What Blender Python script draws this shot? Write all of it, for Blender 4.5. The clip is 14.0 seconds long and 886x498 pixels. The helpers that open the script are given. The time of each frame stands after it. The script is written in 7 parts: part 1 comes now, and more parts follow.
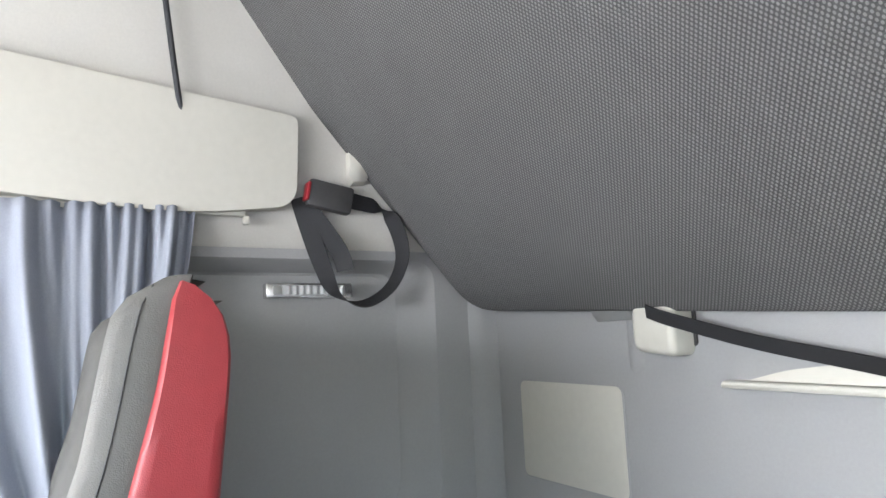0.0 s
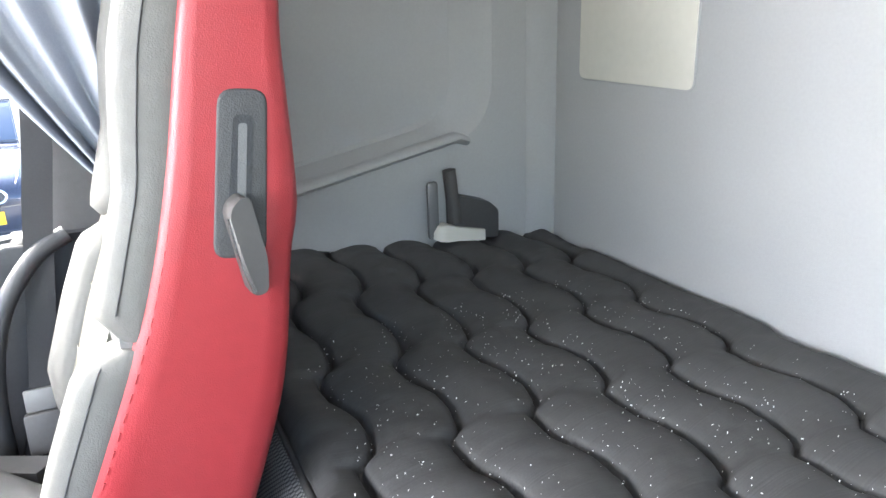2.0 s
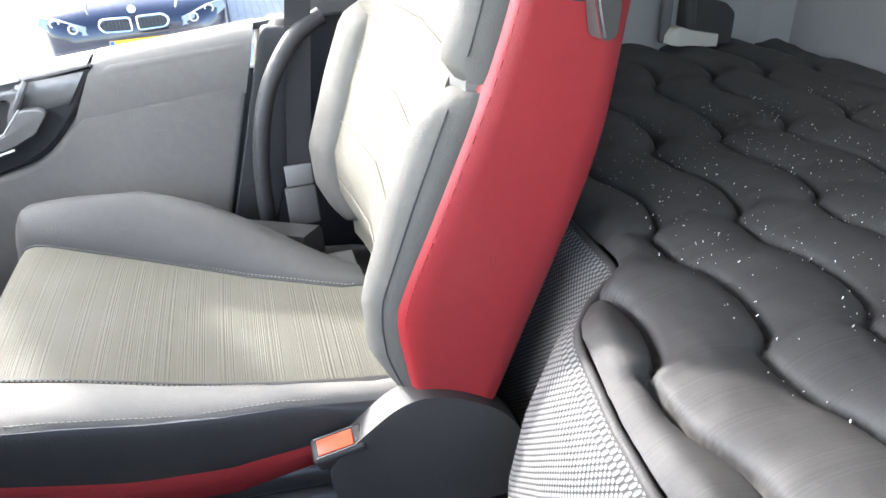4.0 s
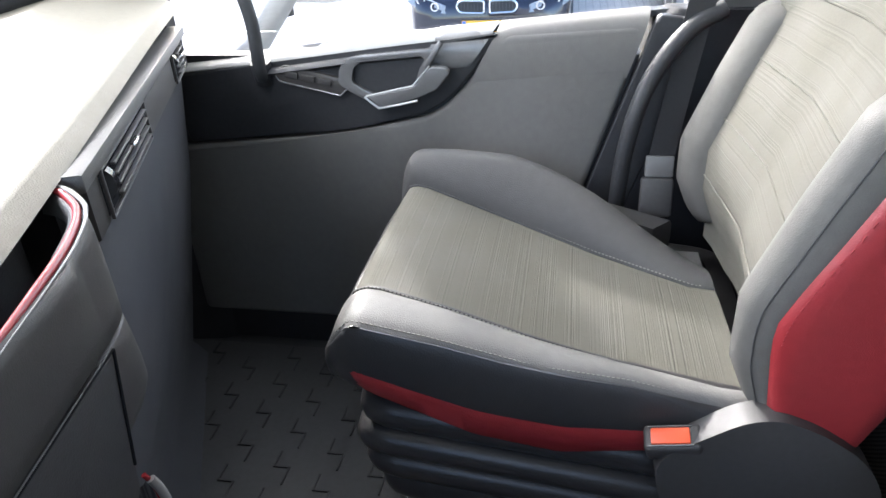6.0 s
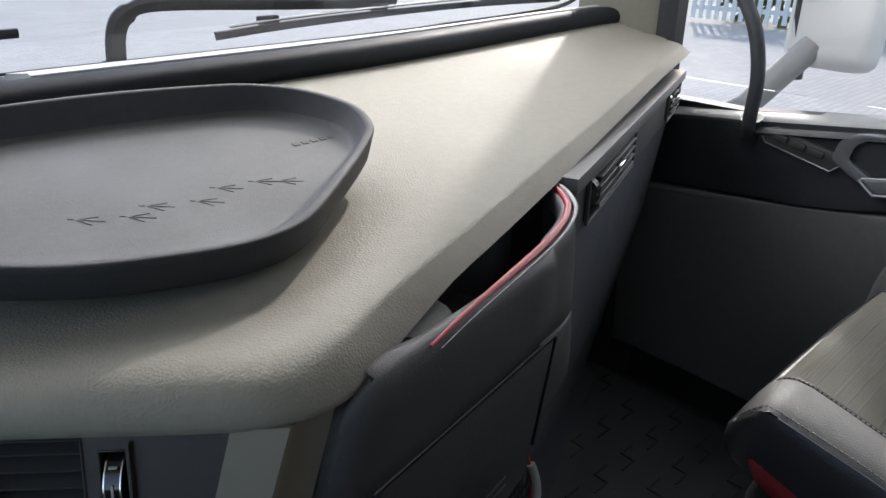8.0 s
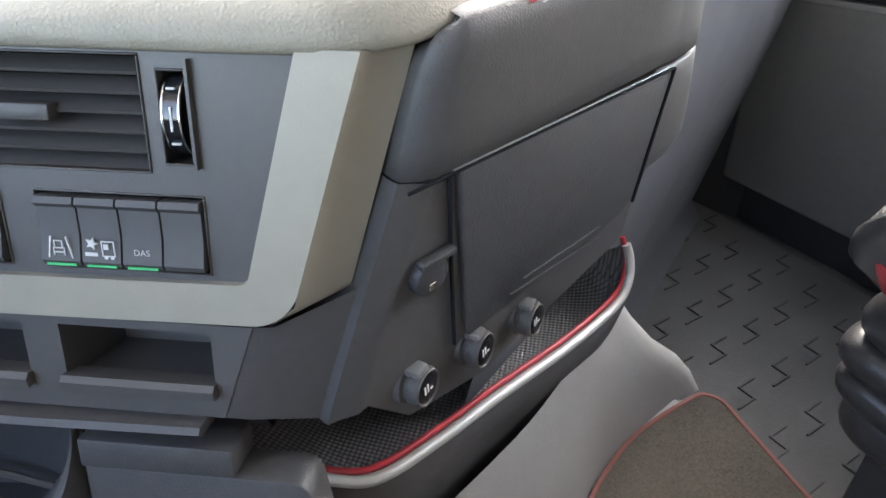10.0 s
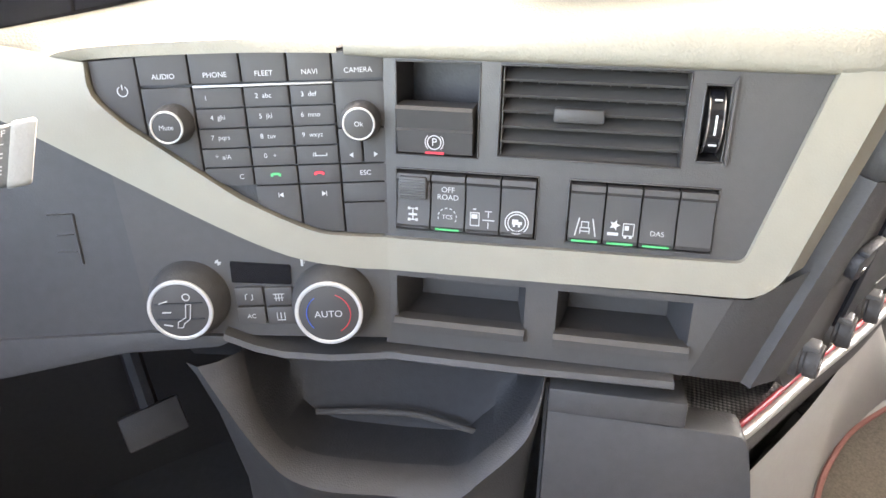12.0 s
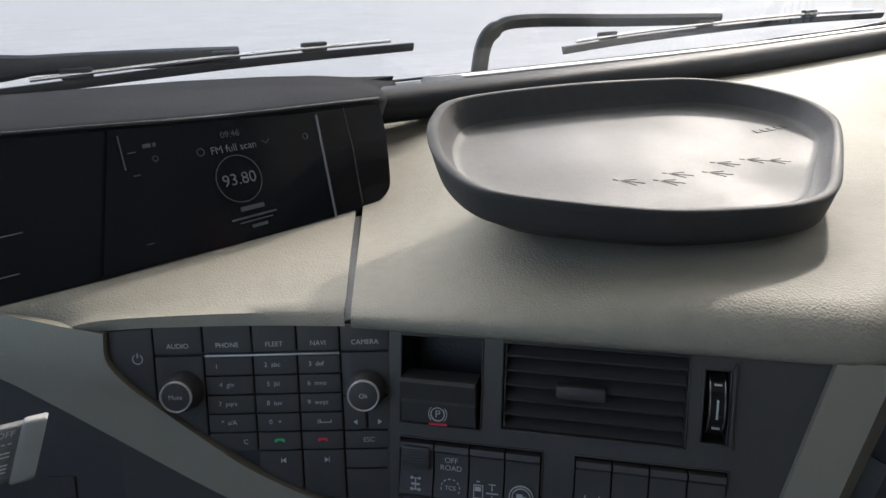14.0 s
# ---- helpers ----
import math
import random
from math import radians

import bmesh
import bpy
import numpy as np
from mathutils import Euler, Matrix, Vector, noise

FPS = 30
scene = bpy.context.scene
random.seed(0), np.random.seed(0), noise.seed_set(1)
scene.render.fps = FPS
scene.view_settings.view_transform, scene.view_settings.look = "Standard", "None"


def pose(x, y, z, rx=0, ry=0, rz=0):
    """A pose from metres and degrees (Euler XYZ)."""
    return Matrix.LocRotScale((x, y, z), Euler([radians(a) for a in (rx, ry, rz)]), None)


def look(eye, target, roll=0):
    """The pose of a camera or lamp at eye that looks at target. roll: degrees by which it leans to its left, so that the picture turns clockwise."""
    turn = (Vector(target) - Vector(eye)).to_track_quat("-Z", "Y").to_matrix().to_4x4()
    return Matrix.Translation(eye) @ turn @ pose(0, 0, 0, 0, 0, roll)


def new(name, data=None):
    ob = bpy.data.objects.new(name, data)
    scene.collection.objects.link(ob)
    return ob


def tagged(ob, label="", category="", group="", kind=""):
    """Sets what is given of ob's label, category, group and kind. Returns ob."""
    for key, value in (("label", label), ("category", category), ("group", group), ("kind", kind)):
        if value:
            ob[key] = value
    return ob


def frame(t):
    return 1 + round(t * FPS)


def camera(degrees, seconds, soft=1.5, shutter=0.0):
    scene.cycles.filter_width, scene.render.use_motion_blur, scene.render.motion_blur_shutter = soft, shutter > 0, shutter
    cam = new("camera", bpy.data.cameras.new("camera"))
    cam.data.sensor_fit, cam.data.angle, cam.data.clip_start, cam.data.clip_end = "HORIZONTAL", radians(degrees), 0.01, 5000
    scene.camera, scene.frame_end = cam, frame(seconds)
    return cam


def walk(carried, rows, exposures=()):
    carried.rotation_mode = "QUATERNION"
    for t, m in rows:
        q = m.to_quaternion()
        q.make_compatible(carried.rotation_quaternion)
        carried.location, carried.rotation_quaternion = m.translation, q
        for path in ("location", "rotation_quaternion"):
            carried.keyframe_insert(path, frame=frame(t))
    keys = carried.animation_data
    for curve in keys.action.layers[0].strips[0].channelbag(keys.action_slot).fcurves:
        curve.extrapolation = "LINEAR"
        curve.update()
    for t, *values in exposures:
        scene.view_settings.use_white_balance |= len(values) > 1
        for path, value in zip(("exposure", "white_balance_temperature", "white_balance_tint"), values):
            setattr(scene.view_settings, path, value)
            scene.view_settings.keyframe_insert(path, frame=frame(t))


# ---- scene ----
cam = camera(65.4, 14.0)
PATH = [
    (0, (-0.371, -0.276, 1.331), (1.358, -1.242, 1.606), -2.6),
    (0.5, (-0.361, -0.293, 1.274), (1.414, -1.213, 1.317), -2.7),
    (1, (-0.357, -0.292, 1.241), (1.426, -1.187, 1.1), -2.4),
    (1.5, (-0.338, -0.296, 1.218), (1.429, -1.155, 0.842), -2.3),
    (2, (-0.295, -0.257, 1.164), (1.414, -1.083, 0.534), -2.0),
    (2.5, (-0.286, -0.208, 1.132), (1.356, -0.946, 0.261), -3.7),
    (3, (-0.278, -0.141, 1.126), (1.332, -0.819, 0.152), -3.4),
    (3.2, (-0.272, -0.111, 1.113), (1.346, -0.755, 0.131), -3.2),
    (5.3, (-0.256, 0.053, 1.08), (1.449, 0.097, 0.034), -3.5),
    (5.5, (-0.264, 0.071, 1.08), (1.44, 0.199, 0.041), -3.2),
    (6, (-0.277, 0.094, 1.078), (1.433, 0.431, 0.096), -2.9),
    (6.5, (-0.311, 0.096, 1.107), (1.392, 0.619, 0.198), -2.5),
    (7, (-0.364, 0.104, 1.13), (1.294, 0.833, 0.281), -2.1),
    (7.5, (-0.374, 0.132, 1.121), (1.183, 1.075, 0.291), -1.4),
    (8, (-0.309, 0.129, 1.07), (0.915, 1.471, 0.233), 0.3),
    (8.5, (-0.275, 0.056, 1.067), (0.754, 1.515, 0.165), 1.1),
    (9, (-0.265, 0.029, 1.02), (0.67, 1.453, -0.028), 1.1),
    (9.2, (-0.256, 0.039, 0.98), (0.641, 1.434, -0.138), 0.9),
    (11.3, (-0.526, 0.208, 0.93), (0.363, 1.546, -0.261), -2.8),
    (11.5, (-0.555, 0.205, 0.943), (0.273, 1.59, -0.239), -2.5),
    (12, (-0.568, 0.189, 0.982), (0.168, 1.646, -0.175), -2.2),
    (12.5, (-0.566, 0.178, 1.001), (0.175, 1.685, -0.084), -2.3),
    (13, (-0.556, 0.182, 1.021), (0.216, 1.742, 0.036), -2.2),
    (13.5, (-0.547, 0.196, 1.028), (0.248, 1.815, 0.165), -2.0),
    (14, (-0.546, 0.208, 1.047), (0.262, 1.88, 0.304), -2.1),
]
EXPOSURE = ((0.0, 3.0, 6450, 12), (1.0, 3.5, 6450, 12), (2.0, 3.8, 6500, 11), (2.5, 3.75, 6500, 11), (3.2, 3.4, 6500, 11), (5.3, 2.85, 6250, 12), (6.0, 2.4, 6350, 12), (6.5, 1.65, 6500, 12), (7.0, 1.05, 6500, 11), (8.0, 1.0, 6450, 12), (8.6, 1.4, 6300, 13), (9.2, 2.35, 6200, 13), (11.3, 4.6, 8200, 17), (12.0, 4.45, 8100, 17), (12.5, 3.95, 7900, 16), (13.2, 2.5, 7600, 15), (14.0, 1.1, 6800, 12))
walk(cam, [(t, look(eye, target, roll)) for t, eye, target, roll in PATH], EXPOSURE)

# ---- world and sun ----
world = bpy.data.worlds.new("sky")
scene.world = world
world.use_nodes = True
wn = world.node_tree.nodes
sky = wn.new("ShaderNodeTexSky")
sky.sky_type, sky.sun_disc = "NISHITA", False
SUN_AZ, SUN_EL = 58.0, 30.0          # azimuth clockwise from straight ahead, height
sky.sun_elevation, sky.sun_rotation = radians(SUN_EL), radians(SUN_AZ)
world.node_tree.links.new(sky.outputs["Color"], wn["Background"].inputs["Color"])
wn["Background"].inputs["Strength"].default_value = 0.15
sun = new("sun", bpy.data.lights.new("sun", "SUN"))
sun.data.energy, sun.data.angle, sun.data.color = 1.3, radians(2.2), (1.0, 0.96, 0.90)
to_sun = Vector((math.sin(radians(SUN_AZ)) * math.cos(radians(SUN_EL)), math.cos(radians(SUN_AZ)) * math.cos(radians(SUN_EL)), math.sin(radians(SUN_EL))))
sun.matrix_world = look(to_sun * 20, (0, 0, 0))


def window_light(name, m, wide, high, power):
    """The sky's light in a window opening."""
    ob = new(name, bpy.data.lights.new(name, "AREA"))
    ob.data.shape, ob.data.size, ob.data.size_y, ob.data.energy, ob.data.color = "RECTANGLE", wide, high, power, (0.93, 0.96, 1.0)
    ob.matrix_world = m
    return ob


window_light("windscreen_sky", look((0.0, 1.11, 1.42), (0.0, -0.5, 0.9)), 1.9, 0.45, 6.0)
window_light("driver_door_sky", look((-1.09, 0.0, 1.25), (0.5, -0.6, 1.0)), 0.7, 0.6, 0.3)
window_light("passenger_door_sky", look((1.10, 0.40, 1.22), (0.35, 0.35, 0.3)), 0.9, 0.6, 1.2)


# ---- materials ----
def material(name, colour, rough=0.5, metal=0.0, var=0.12, scale=40.0, bump=0.0, bump_scale=600.0, coarse=4.0, spec=0.5, coat=0.0):
    """A plain surface with fine grain, and lighter and darker areas at two scales."""
    m = bpy.data.materials.new(name)
    m.use_nodes = True
    n, l = m.node_tree.nodes, m.node_tree.links
    b = n["Principled BSDF"]
    b.inputs["Metallic"].default_value = metal
    b.inputs["Specular IOR Level"].default_value = spec
    b.inputs["Coat Weight"].default_value = coat
    co = n.new("ShaderNodeTexCoord")
    fine, wide = n.new("ShaderNodeTexNoise"), n.new("ShaderNodeTexNoise")
    for tex, s, d in ((fine, scale, 4), (wide, coarse, 3)):
        tex.inputs["Scale"].default_value, tex.inputs["Detail"].default_value = s, d
        l.new(co.outputs["Object"], tex.inputs["Vector"])
    add = n.new("ShaderNodeMath")
    l.new(fine.outputs["Fac"], add.inputs[0]), l.new(wide.outputs["Fac"], add.inputs[1])
    ramp = n.new("ShaderNodeMapRange")
    ramp.inputs["From Min"].default_value, ramp.inputs["From Max"].default_value = 0.6, 1.4
    ramp.inputs["To Min"].default_value, ramp.inputs["To Max"].default_value = 1 - var, 1 + var
    l.new(add.outputs[0], ramp.inputs["Value"])
    mul = n.new("ShaderNodeVectorMath")
    mul.operation = "SCALE"
    mul.inputs[0].default_value = colour
    l.new(ramp.outputs[0], mul.inputs["Scale"])
    l.new(mul.outputs[0], b.inputs["Base Color"])
    rr = n.new("ShaderNodeMapRange")
    rr.inputs["From Min"].default_value, rr.inputs["From Max"].default_value = 0.3, 0.7
    rr.inputs["To Min"].default_value, rr.inputs["To Max"].default_value = max(0.02, rough * 0.85), min(1, rough * 1.15)
    l.new(wide.outputs["Fac"], rr.inputs["Value"]), l.new(rr.outputs[0], b.inputs["Roughness"])
    if bump:
        v = n.new("ShaderNodeTexVoronoi")
        v.inputs["Scale"].default_value = bump_scale
        l.new(co.outputs["Object"], v.inputs["Vector"])
        bp = n.new("ShaderNodeBump")
        bp.inputs["Strength"].default_value, bp.inputs["Distance"].default_value = bump, 0.0006
        l.new(v.outputs["Distance"], bp.inputs["Height"]), l.new(bp.outputs[0], b.inputs["Normal"])
    return m


def plain(name, colour, rough=0.5, metal=0.0, emit=0.0):
    m = bpy.data.materials.new(name)
    m.use_nodes = True
    b = m.node_tree.nodes["Principled BSDF"]
    b.inputs["Base Color"].default_value = (*colour, 1)
    b.inputs["Roughness"].default_value, b.inputs["Metallic"].default_value = rough, metal
    if emit:
        b.inputs["Emission Color"].default_value, b.inputs["Emission Strength"].default_value = (*colour, 1), emit
    return m


def glass(name, tint=(1, 1, 1)):
    m = plain(name, tint, 0.0)
    b = m.node_tree.nodes["Principled BSDF"]
    b.inputs["Transmission Weight"].default_value, b.inputs["IOR"].default_value = 1.0, 1.45
    return m


def stripes(name, base, light, pitch, axis=0, mixed=0.5, rough=0.85, bump=0.3):
    """Woven cloth with fine ribs across one axis, in groups of uneven width."""
    m = material(name, base, rough, var=0.16, scale=350, coarse=9)
    n, l = m.node_tree.nodes, m.node_tree.links
    b, co = n["Principled BSDF"], n.new("ShaderNodeTexCoord")
    sep = n.new("ShaderNodeSeparateXYZ")
    l.new(co.outputs["Object"], sep.inputs[0])
    thread = n.new("ShaderNodeTexNoise")
    thread.noise_dimensions = "1D"
    thread.inputs["Scale"].default_value, thread.inputs["Detail"].default_value = 1.0 / pitch, 1.5
    l.new(sep.outputs[axis], thread.inputs["W"])
    si = n.new("ShaderNodeMapRange")
    si.inputs["From Min"].default_value, si.inputs["From Max"].default_value = 0.36, 0.64
    si.inputs["To Min"].default_value, si.inputs["To Max"].default_value = -1.0, 1.0
    l.new(thread.outputs["Fac"], si.inputs["Value"])
    nz = n.new("ShaderNodeTexNoise")
    nz.noise_dimensions = "1D"
    nz.inputs["Scale"].default_value, nz.inputs["Detail"].default_value = 60, 2
    l.new(sep.outputs[axis], nz.inputs["W"])
    gate = n.new("ShaderNodeMapRange")
    gate.inputs["From Min"].default_value, gate.inputs["From Max"].default_value = 0.42, 0.58
    l.new(nz.outputs["Fac"], gate.inputs["Value"])
    cut = n.new("ShaderNodeMath")
    cut.operation = "MULTIPLY"
    l.new(si.outputs[0], cut.inputs[0]), l.new(gate.outputs[0], cut.inputs[1])
    fac = n.new("ShaderNodeMapRange")
    fac.inputs["From Min"].default_value, fac.inputs["From Max"].default_value = -1, 1
    fac.inputs["To Max"].default_value = mixed
    l.new(cut.outputs[0], fac.inputs["Value"])
    mix = n.new("ShaderNodeMix")
    mix.data_type = "RGBA"
    old = b.inputs["Base Color"].links[0].from_socket
    l.new(fac.outputs[0], mix.inputs["Factor"]), l.new(old, mix.inputs[6])
    mix.inputs[7].default_value = (*light, 1)
    l.new(mix.outputs[2], b.inputs["Base Color"])
    bp = n.new("ShaderNodeBump")
    bp.inputs["Strength"].default_value, bp.inputs["Distance"].default_value = bump, 0.001
    l.new(cut.outputs[0], bp.inputs["Height"]), l.new(bp.outputs[0], b.inputs["Normal"])
    return m


def dotted(name, base, light, pitch_a, pitch_b, axes=(0, 1), size=0.35, rough=0.8, bump=0.6):
    """Cloth or moulding with staggered light dots."""
    m = material(name, base, rough, var=0.1, scale=200, coarse=6)
    n, l = m.node_tree.nodes, m.node_tree.links
    b, co = n["Principled BSDF"], n.new("ShaderNodeTexCoord")
    sep = n.new("ShaderNodeSeparateXYZ")
    l.new(co.outputs["Object"], sep.inputs[0])

    def op(kind, a, c):
        q = n.new("ShaderNodeMath")
        q.operation = kind
        for k, val in enumerate((a, c)):
            if isinstance(val, (int, float)):
                q.inputs[k].default_value = val
            elif val is not None:
                l.new(val, q.inputs[k])
        return q.outputs[0]

    ca = op("COSINE", op("MULTIPLY", sep.outputs[axes[0]], math.pi / pitch_a), None)
    cb = op("COSINE", op("MULTIPLY", sep.outputs[axes[1]], math.pi / pitch_b), None)
    prod = op("ABSOLUTE", op("MULTIPLY", ca, cb), None)
    sa = op("SINE", op("MULTIPLY", sep.outputs[axes[0]], math.pi / pitch_a), None)
    sb = op("SINE", op("MULTIPLY", sep.outputs[axes[1]], math.pi / pitch_b), None)
    prod2 = op("ABSOLUTE", op("MULTIPLY", sa, sb), None)
    top = op("MAXIMUM", prod, prod2)
    fac = n.new("ShaderNodeMapRange")
    fac.inputs["From Min"].default_value, fac.inputs["From Max"].default_value = 1 - size, 1 - size * 0.6
    l.new(top, fac.inputs["Value"])
    mix = n.new("ShaderNodeMix")
    mix.data_type = "RGBA"
    old = b.inputs["Base Color"].links[0].from_socket
    l.new(fac.outputs[0], mix.inputs["Factor"]), l.new(old, mix.inputs[6])
    mix.inputs[7].default_value = (*light, 1)
    l.new(mix.outputs[2], b.inputs["Base Color"])
    bp = n.new("ShaderNodeBump")
    bp.inputs["Strength"].default_value, bp.inputs["Distance"].default_value = bump, 0.002
    l.new(top, bp.inputs["Height"]), l.new(bp.outputs[0], b.inputs["Normal"])
    return m


BEIGE = material("beige_grained_vinyl", (0.262, 0.245, 0.202), 0.62, var=0.08, scale=90, bump=0.5, bump_scale=560, coarse=3, spec=0.3)
BEIGE_TRIM = material("beige_painted_trim", (0.262, 0.243, 0.198), 0.42, var=0.05, scale=60, bump=0.15, bump_scale=700)
BLACK = material("black_plastic", (0.030, 0.031, 0.034), 0.55, var=0.2, scale=120, bump=0.35, bump_scale=500)
DARK = material("anthracite_plastic", (0.0545, 0.053, 0.0535), 0.55, var=0.12, scale=120, bump=0.25, bump_scale=700)
PANEL = material("charcoal_panel", (0.064, 0.0600, 0.0575), 0.52, var=0.08, scale=150, bump=0.15, bump_scale=900)
KEY = material("charcoal_key", (0.052, 0.0487, 0.0468), 0.60, var=0.06, scale=100)
GLOSS = material("gloss_black", (0.012, 0.012, 0.014), 0.12, var=0.1, scale=10)
RUBBER = material("black_rubber", (0.044, 0.046, 0.049), 0.6, var=0.2, scale=80, bump=0.3, bump_scale=300)
TRAY_RUBBER = material("grey_black_tray_rubber", (0.045, 0.045, 0.047), 0.72, var=0.12, scale=120, bump=0.2, bump_scale=500, spec=0.35)
TRAY_DUST = material("dusty_tray_rubber", (0.056, 0.055, 0.054), 0.60, var=0.14, scale=160, bump=0.12, bump_scale=700, coarse=9, spec=0.5)
RING = material("bright_satin_ring", (0.62, 0.62, 0.61), 0.32, 0.5, var=0.03, scale=40)
CHROME = material("satin_chrome", (0.75, 0.75, 0.75), 0.22, 1.0, var=0.04, scale=30)
KNEE = material("blue_black_padding", (0.060, 0.065, 0.075), 0.7, var=0.10, scale=160, bump=0.35, bump_scale=500)
VENT = material("vent_plastic", (0.12, 0.12, 0.124), 0.28, var=0.08, scale=100)
SATIN = material("satin_grey_rim", (0.24, 0.24, 0.24), 0.4, 0.3, var=0.06, scale=60)
SILVER = material("silver_paint", (0.42, 0.42, 0.41), 0.35, 0.4, var=0.05, scale=60)
WHITE_MARK = plain("white_print", (0.50, 0.50, 0.49), 0.5)
RED_MARK = plain("red_print", (0.7, 0.03, 0.05), 0.5)
GREEN_MARK = plain("green_print", (0.05, 0.45, 0.16), 0.5)
WALL = material("grey_wall_lining", (0.36, 0.36, 0.356), 0.75, var=0.05, scale=180, bump=0.3, bump_scale=500, coarse=2)
IVORY = material("ivory_plastic", (0.62, 0.60, 0.53), 0.5, var=0.04, scale=60, bump=0.1, bump_scale=700)
HEAD = material("roof_lining", (0.60, 0.58, 0.53), 0.9, var=0.05, scale=200, bump=0.3, bump_scale=600)
RED = material("red_seat_vinyl", (0.315, 0.028, 0.033), 0.42, var=0.08, scale=70, bump=0.3, bump_scale=700)
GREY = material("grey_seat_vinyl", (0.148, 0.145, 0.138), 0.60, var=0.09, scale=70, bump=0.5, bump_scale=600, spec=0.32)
GREY_BACK = material("warm_grey_backrest_vinyl", (0.112, 0.109, 0.101), 0.66, var=0.09, scale=70, bump=0.4, bump_scale=600, spec=0.25)
MIDGREY = material("mid_grey_seat_vinyl", (0.14, 0.14, 0.138), 0.45, var=0.07, scale=70, bump=0.35, bump_scale=600)
# GREY in a darker tone; on the far cushion bolster it stands for shade
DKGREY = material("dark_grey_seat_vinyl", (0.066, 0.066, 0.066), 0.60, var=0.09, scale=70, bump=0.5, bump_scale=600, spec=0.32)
CLOTH = stripes("olive_ribbed_cloth", (0.074, 0.071, 0.056), (0.122, 0.118, 0.095), 0.0028, axis=1, mixed=0.5, bump=0.35)
CLOTH_BACK = stripes("olive_ribbed_back_cloth", (0.080, 0.077, 0.063), (0.130, 0.126, 0.105), 0.0030, axis=2, mixed=0.4, bump=0.2)
MATTRESS = stripes("black_quilt_cloth", (0.046, 0.045, 0.045), (0.074, 0.072, 0.071), 0.0030, axis=0, mixed=0.4, rough=0.66, bump=0.10)
MESH = dotted("mesh_border_cloth", (0.040, 0.040, 0.042), (0.20, 0.20, 0.195), 0.0075, 0.0075, axes=(0, 2), size=0.45)
BUNK_UNDER = dotted("dotted_bunk_lining", (0.070, 0.069, 0.068), (0.175, 0.173, 0.167), 0.0066, 0.0062, axes=(0, 1), size=0.34, rough=0.85)
POCKET_MAT = dotted("pocket_rubber_mat", (0.09, 0.09, 0.09), (0.18, 0.18, 0.18), 0.006, 0.006, axes=(0, 1), size=0.4, rough=0.8)
CURTAIN = material("blue_grey_curtain", (0.30, 0.32, 0.37), 0.85, var=0.1, scale=300, bump=0.2, bump_scale=900)
STRAP = material("black_webbing", (0.02, 0.02, 0.022), 0.7, var=0.2, scale=300, bump=0.4, bump_scale=1200)
CAP = material("satin_grey_cap", (0.17, 0.17, 0.172), 0.27, 0.25, var=0.06, scale=120, bump=0.15, bump_scale=500)
LEDGE = material("light_grey_ledge", (0.46, 0.46, 0.45), 0.45, var=0.05, scale=90, bump=0.2, bump_scale=600)
GREYPLASTIC = material("grey_moulded_plastic", (0.30, 0.30, 0.29), 0.55, var=0.06, scale=120, bump=0.3, bump_scale=500)
CARPET = material("brown_carpet", (0.058, 0.050, 0.039), 0.98, var=0.75, scale=300, bump=1.0, bump_scale=900)
STITCH = plain("red_brown_stitching", (0.16, 0.06, 0.05), 0.8)
LIGHT_STITCH = plain("light_stitching", (0.24, 0.235, 0.215), 0.8)
LINT = plain("white_lint", (0.8, 0.8, 0.78), 0.9)
ORANGE = plain("orange_button", (0.85, 0.12, 0.05), 0.4)
CLEAR = glass("clear_glass")
LENS = material("lamp_lens", (0.55, 0.55, 0.55), 0.15, var=0.02)
TRIM_RED = material("red_lip", (0.32, 0.022, 0.03), 0.35, var=0.05)
HOOD = material("matt_black_hood", (0.012, 0.013, 0.016), 0.85, var=0.15, scale=120, bump=0.4, bump_scale=400, spec=0.05)
VINYL = material("black_seat_vinyl", (0.038, 0.037, 0.038), 0.36, var=0.12, scale=60, bump=0.3, bump_scale=500)
SCREEN = material("screen_glass", (0.010, 0.011, 0.014), 0.10, var=0.05, scale=5)
PAINT = material("dark_blue_car_paint", (0.012, 0.014, 0.03), 0.22, 0.3, var=0.05, scale=10, coat=1.0)
SILVERCAR = material("silver_car_paint", (0.42, 0.43, 0.46), 0.3, 0.6, var=0.05, scale=10, coat=0.6)
CARGLASS = material("car_window", (0.03, 0.045, 0.07), 0.06, var=0.1, scale=3)
YELLOW = plain("yellow_plate", (0.85, 0.42, 0.01), 0.5)
BLUE = plain("plate_band", (0.03, 0.12, 0.55), 0.5)
SEAL = material("black_seal_rubber", (0.012, 0.013, 0.016), 0.55, var=0.15, scale=90, bump=0.2, bump_scale=500, spec=0.2)
HEADLAMP = material("headlamp_glass", (0.30, 0.31, 0.33), 0.12, var=0.1, scale=8, coat=0.5)
WHITEPAINT = material("white_paint", (0.78, 0.78, 0.76), 0.35, var=0.04, scale=20)
LEAF = material("hedge_leaves", (0.09, 0.12, 0.035), 0.8, var=0.5, scale=12)


# ---- small mesh tools ----
def finish(name, bm, mat, smooth=38):
    bmesh.ops.remove_doubles(bm, verts=bm.verts, dist=1e-6)
    bmesh.ops.recalc_face_normals(bm, faces=bm.faces)
    me = bpy.data.meshes.new(name)
    bm.to_mesh(me)
    bm.free()
    me.materials.append(mat)
    me.shade_smooth()
    me.set_sharp_from_angle(angle=radians(smooth))
    return me


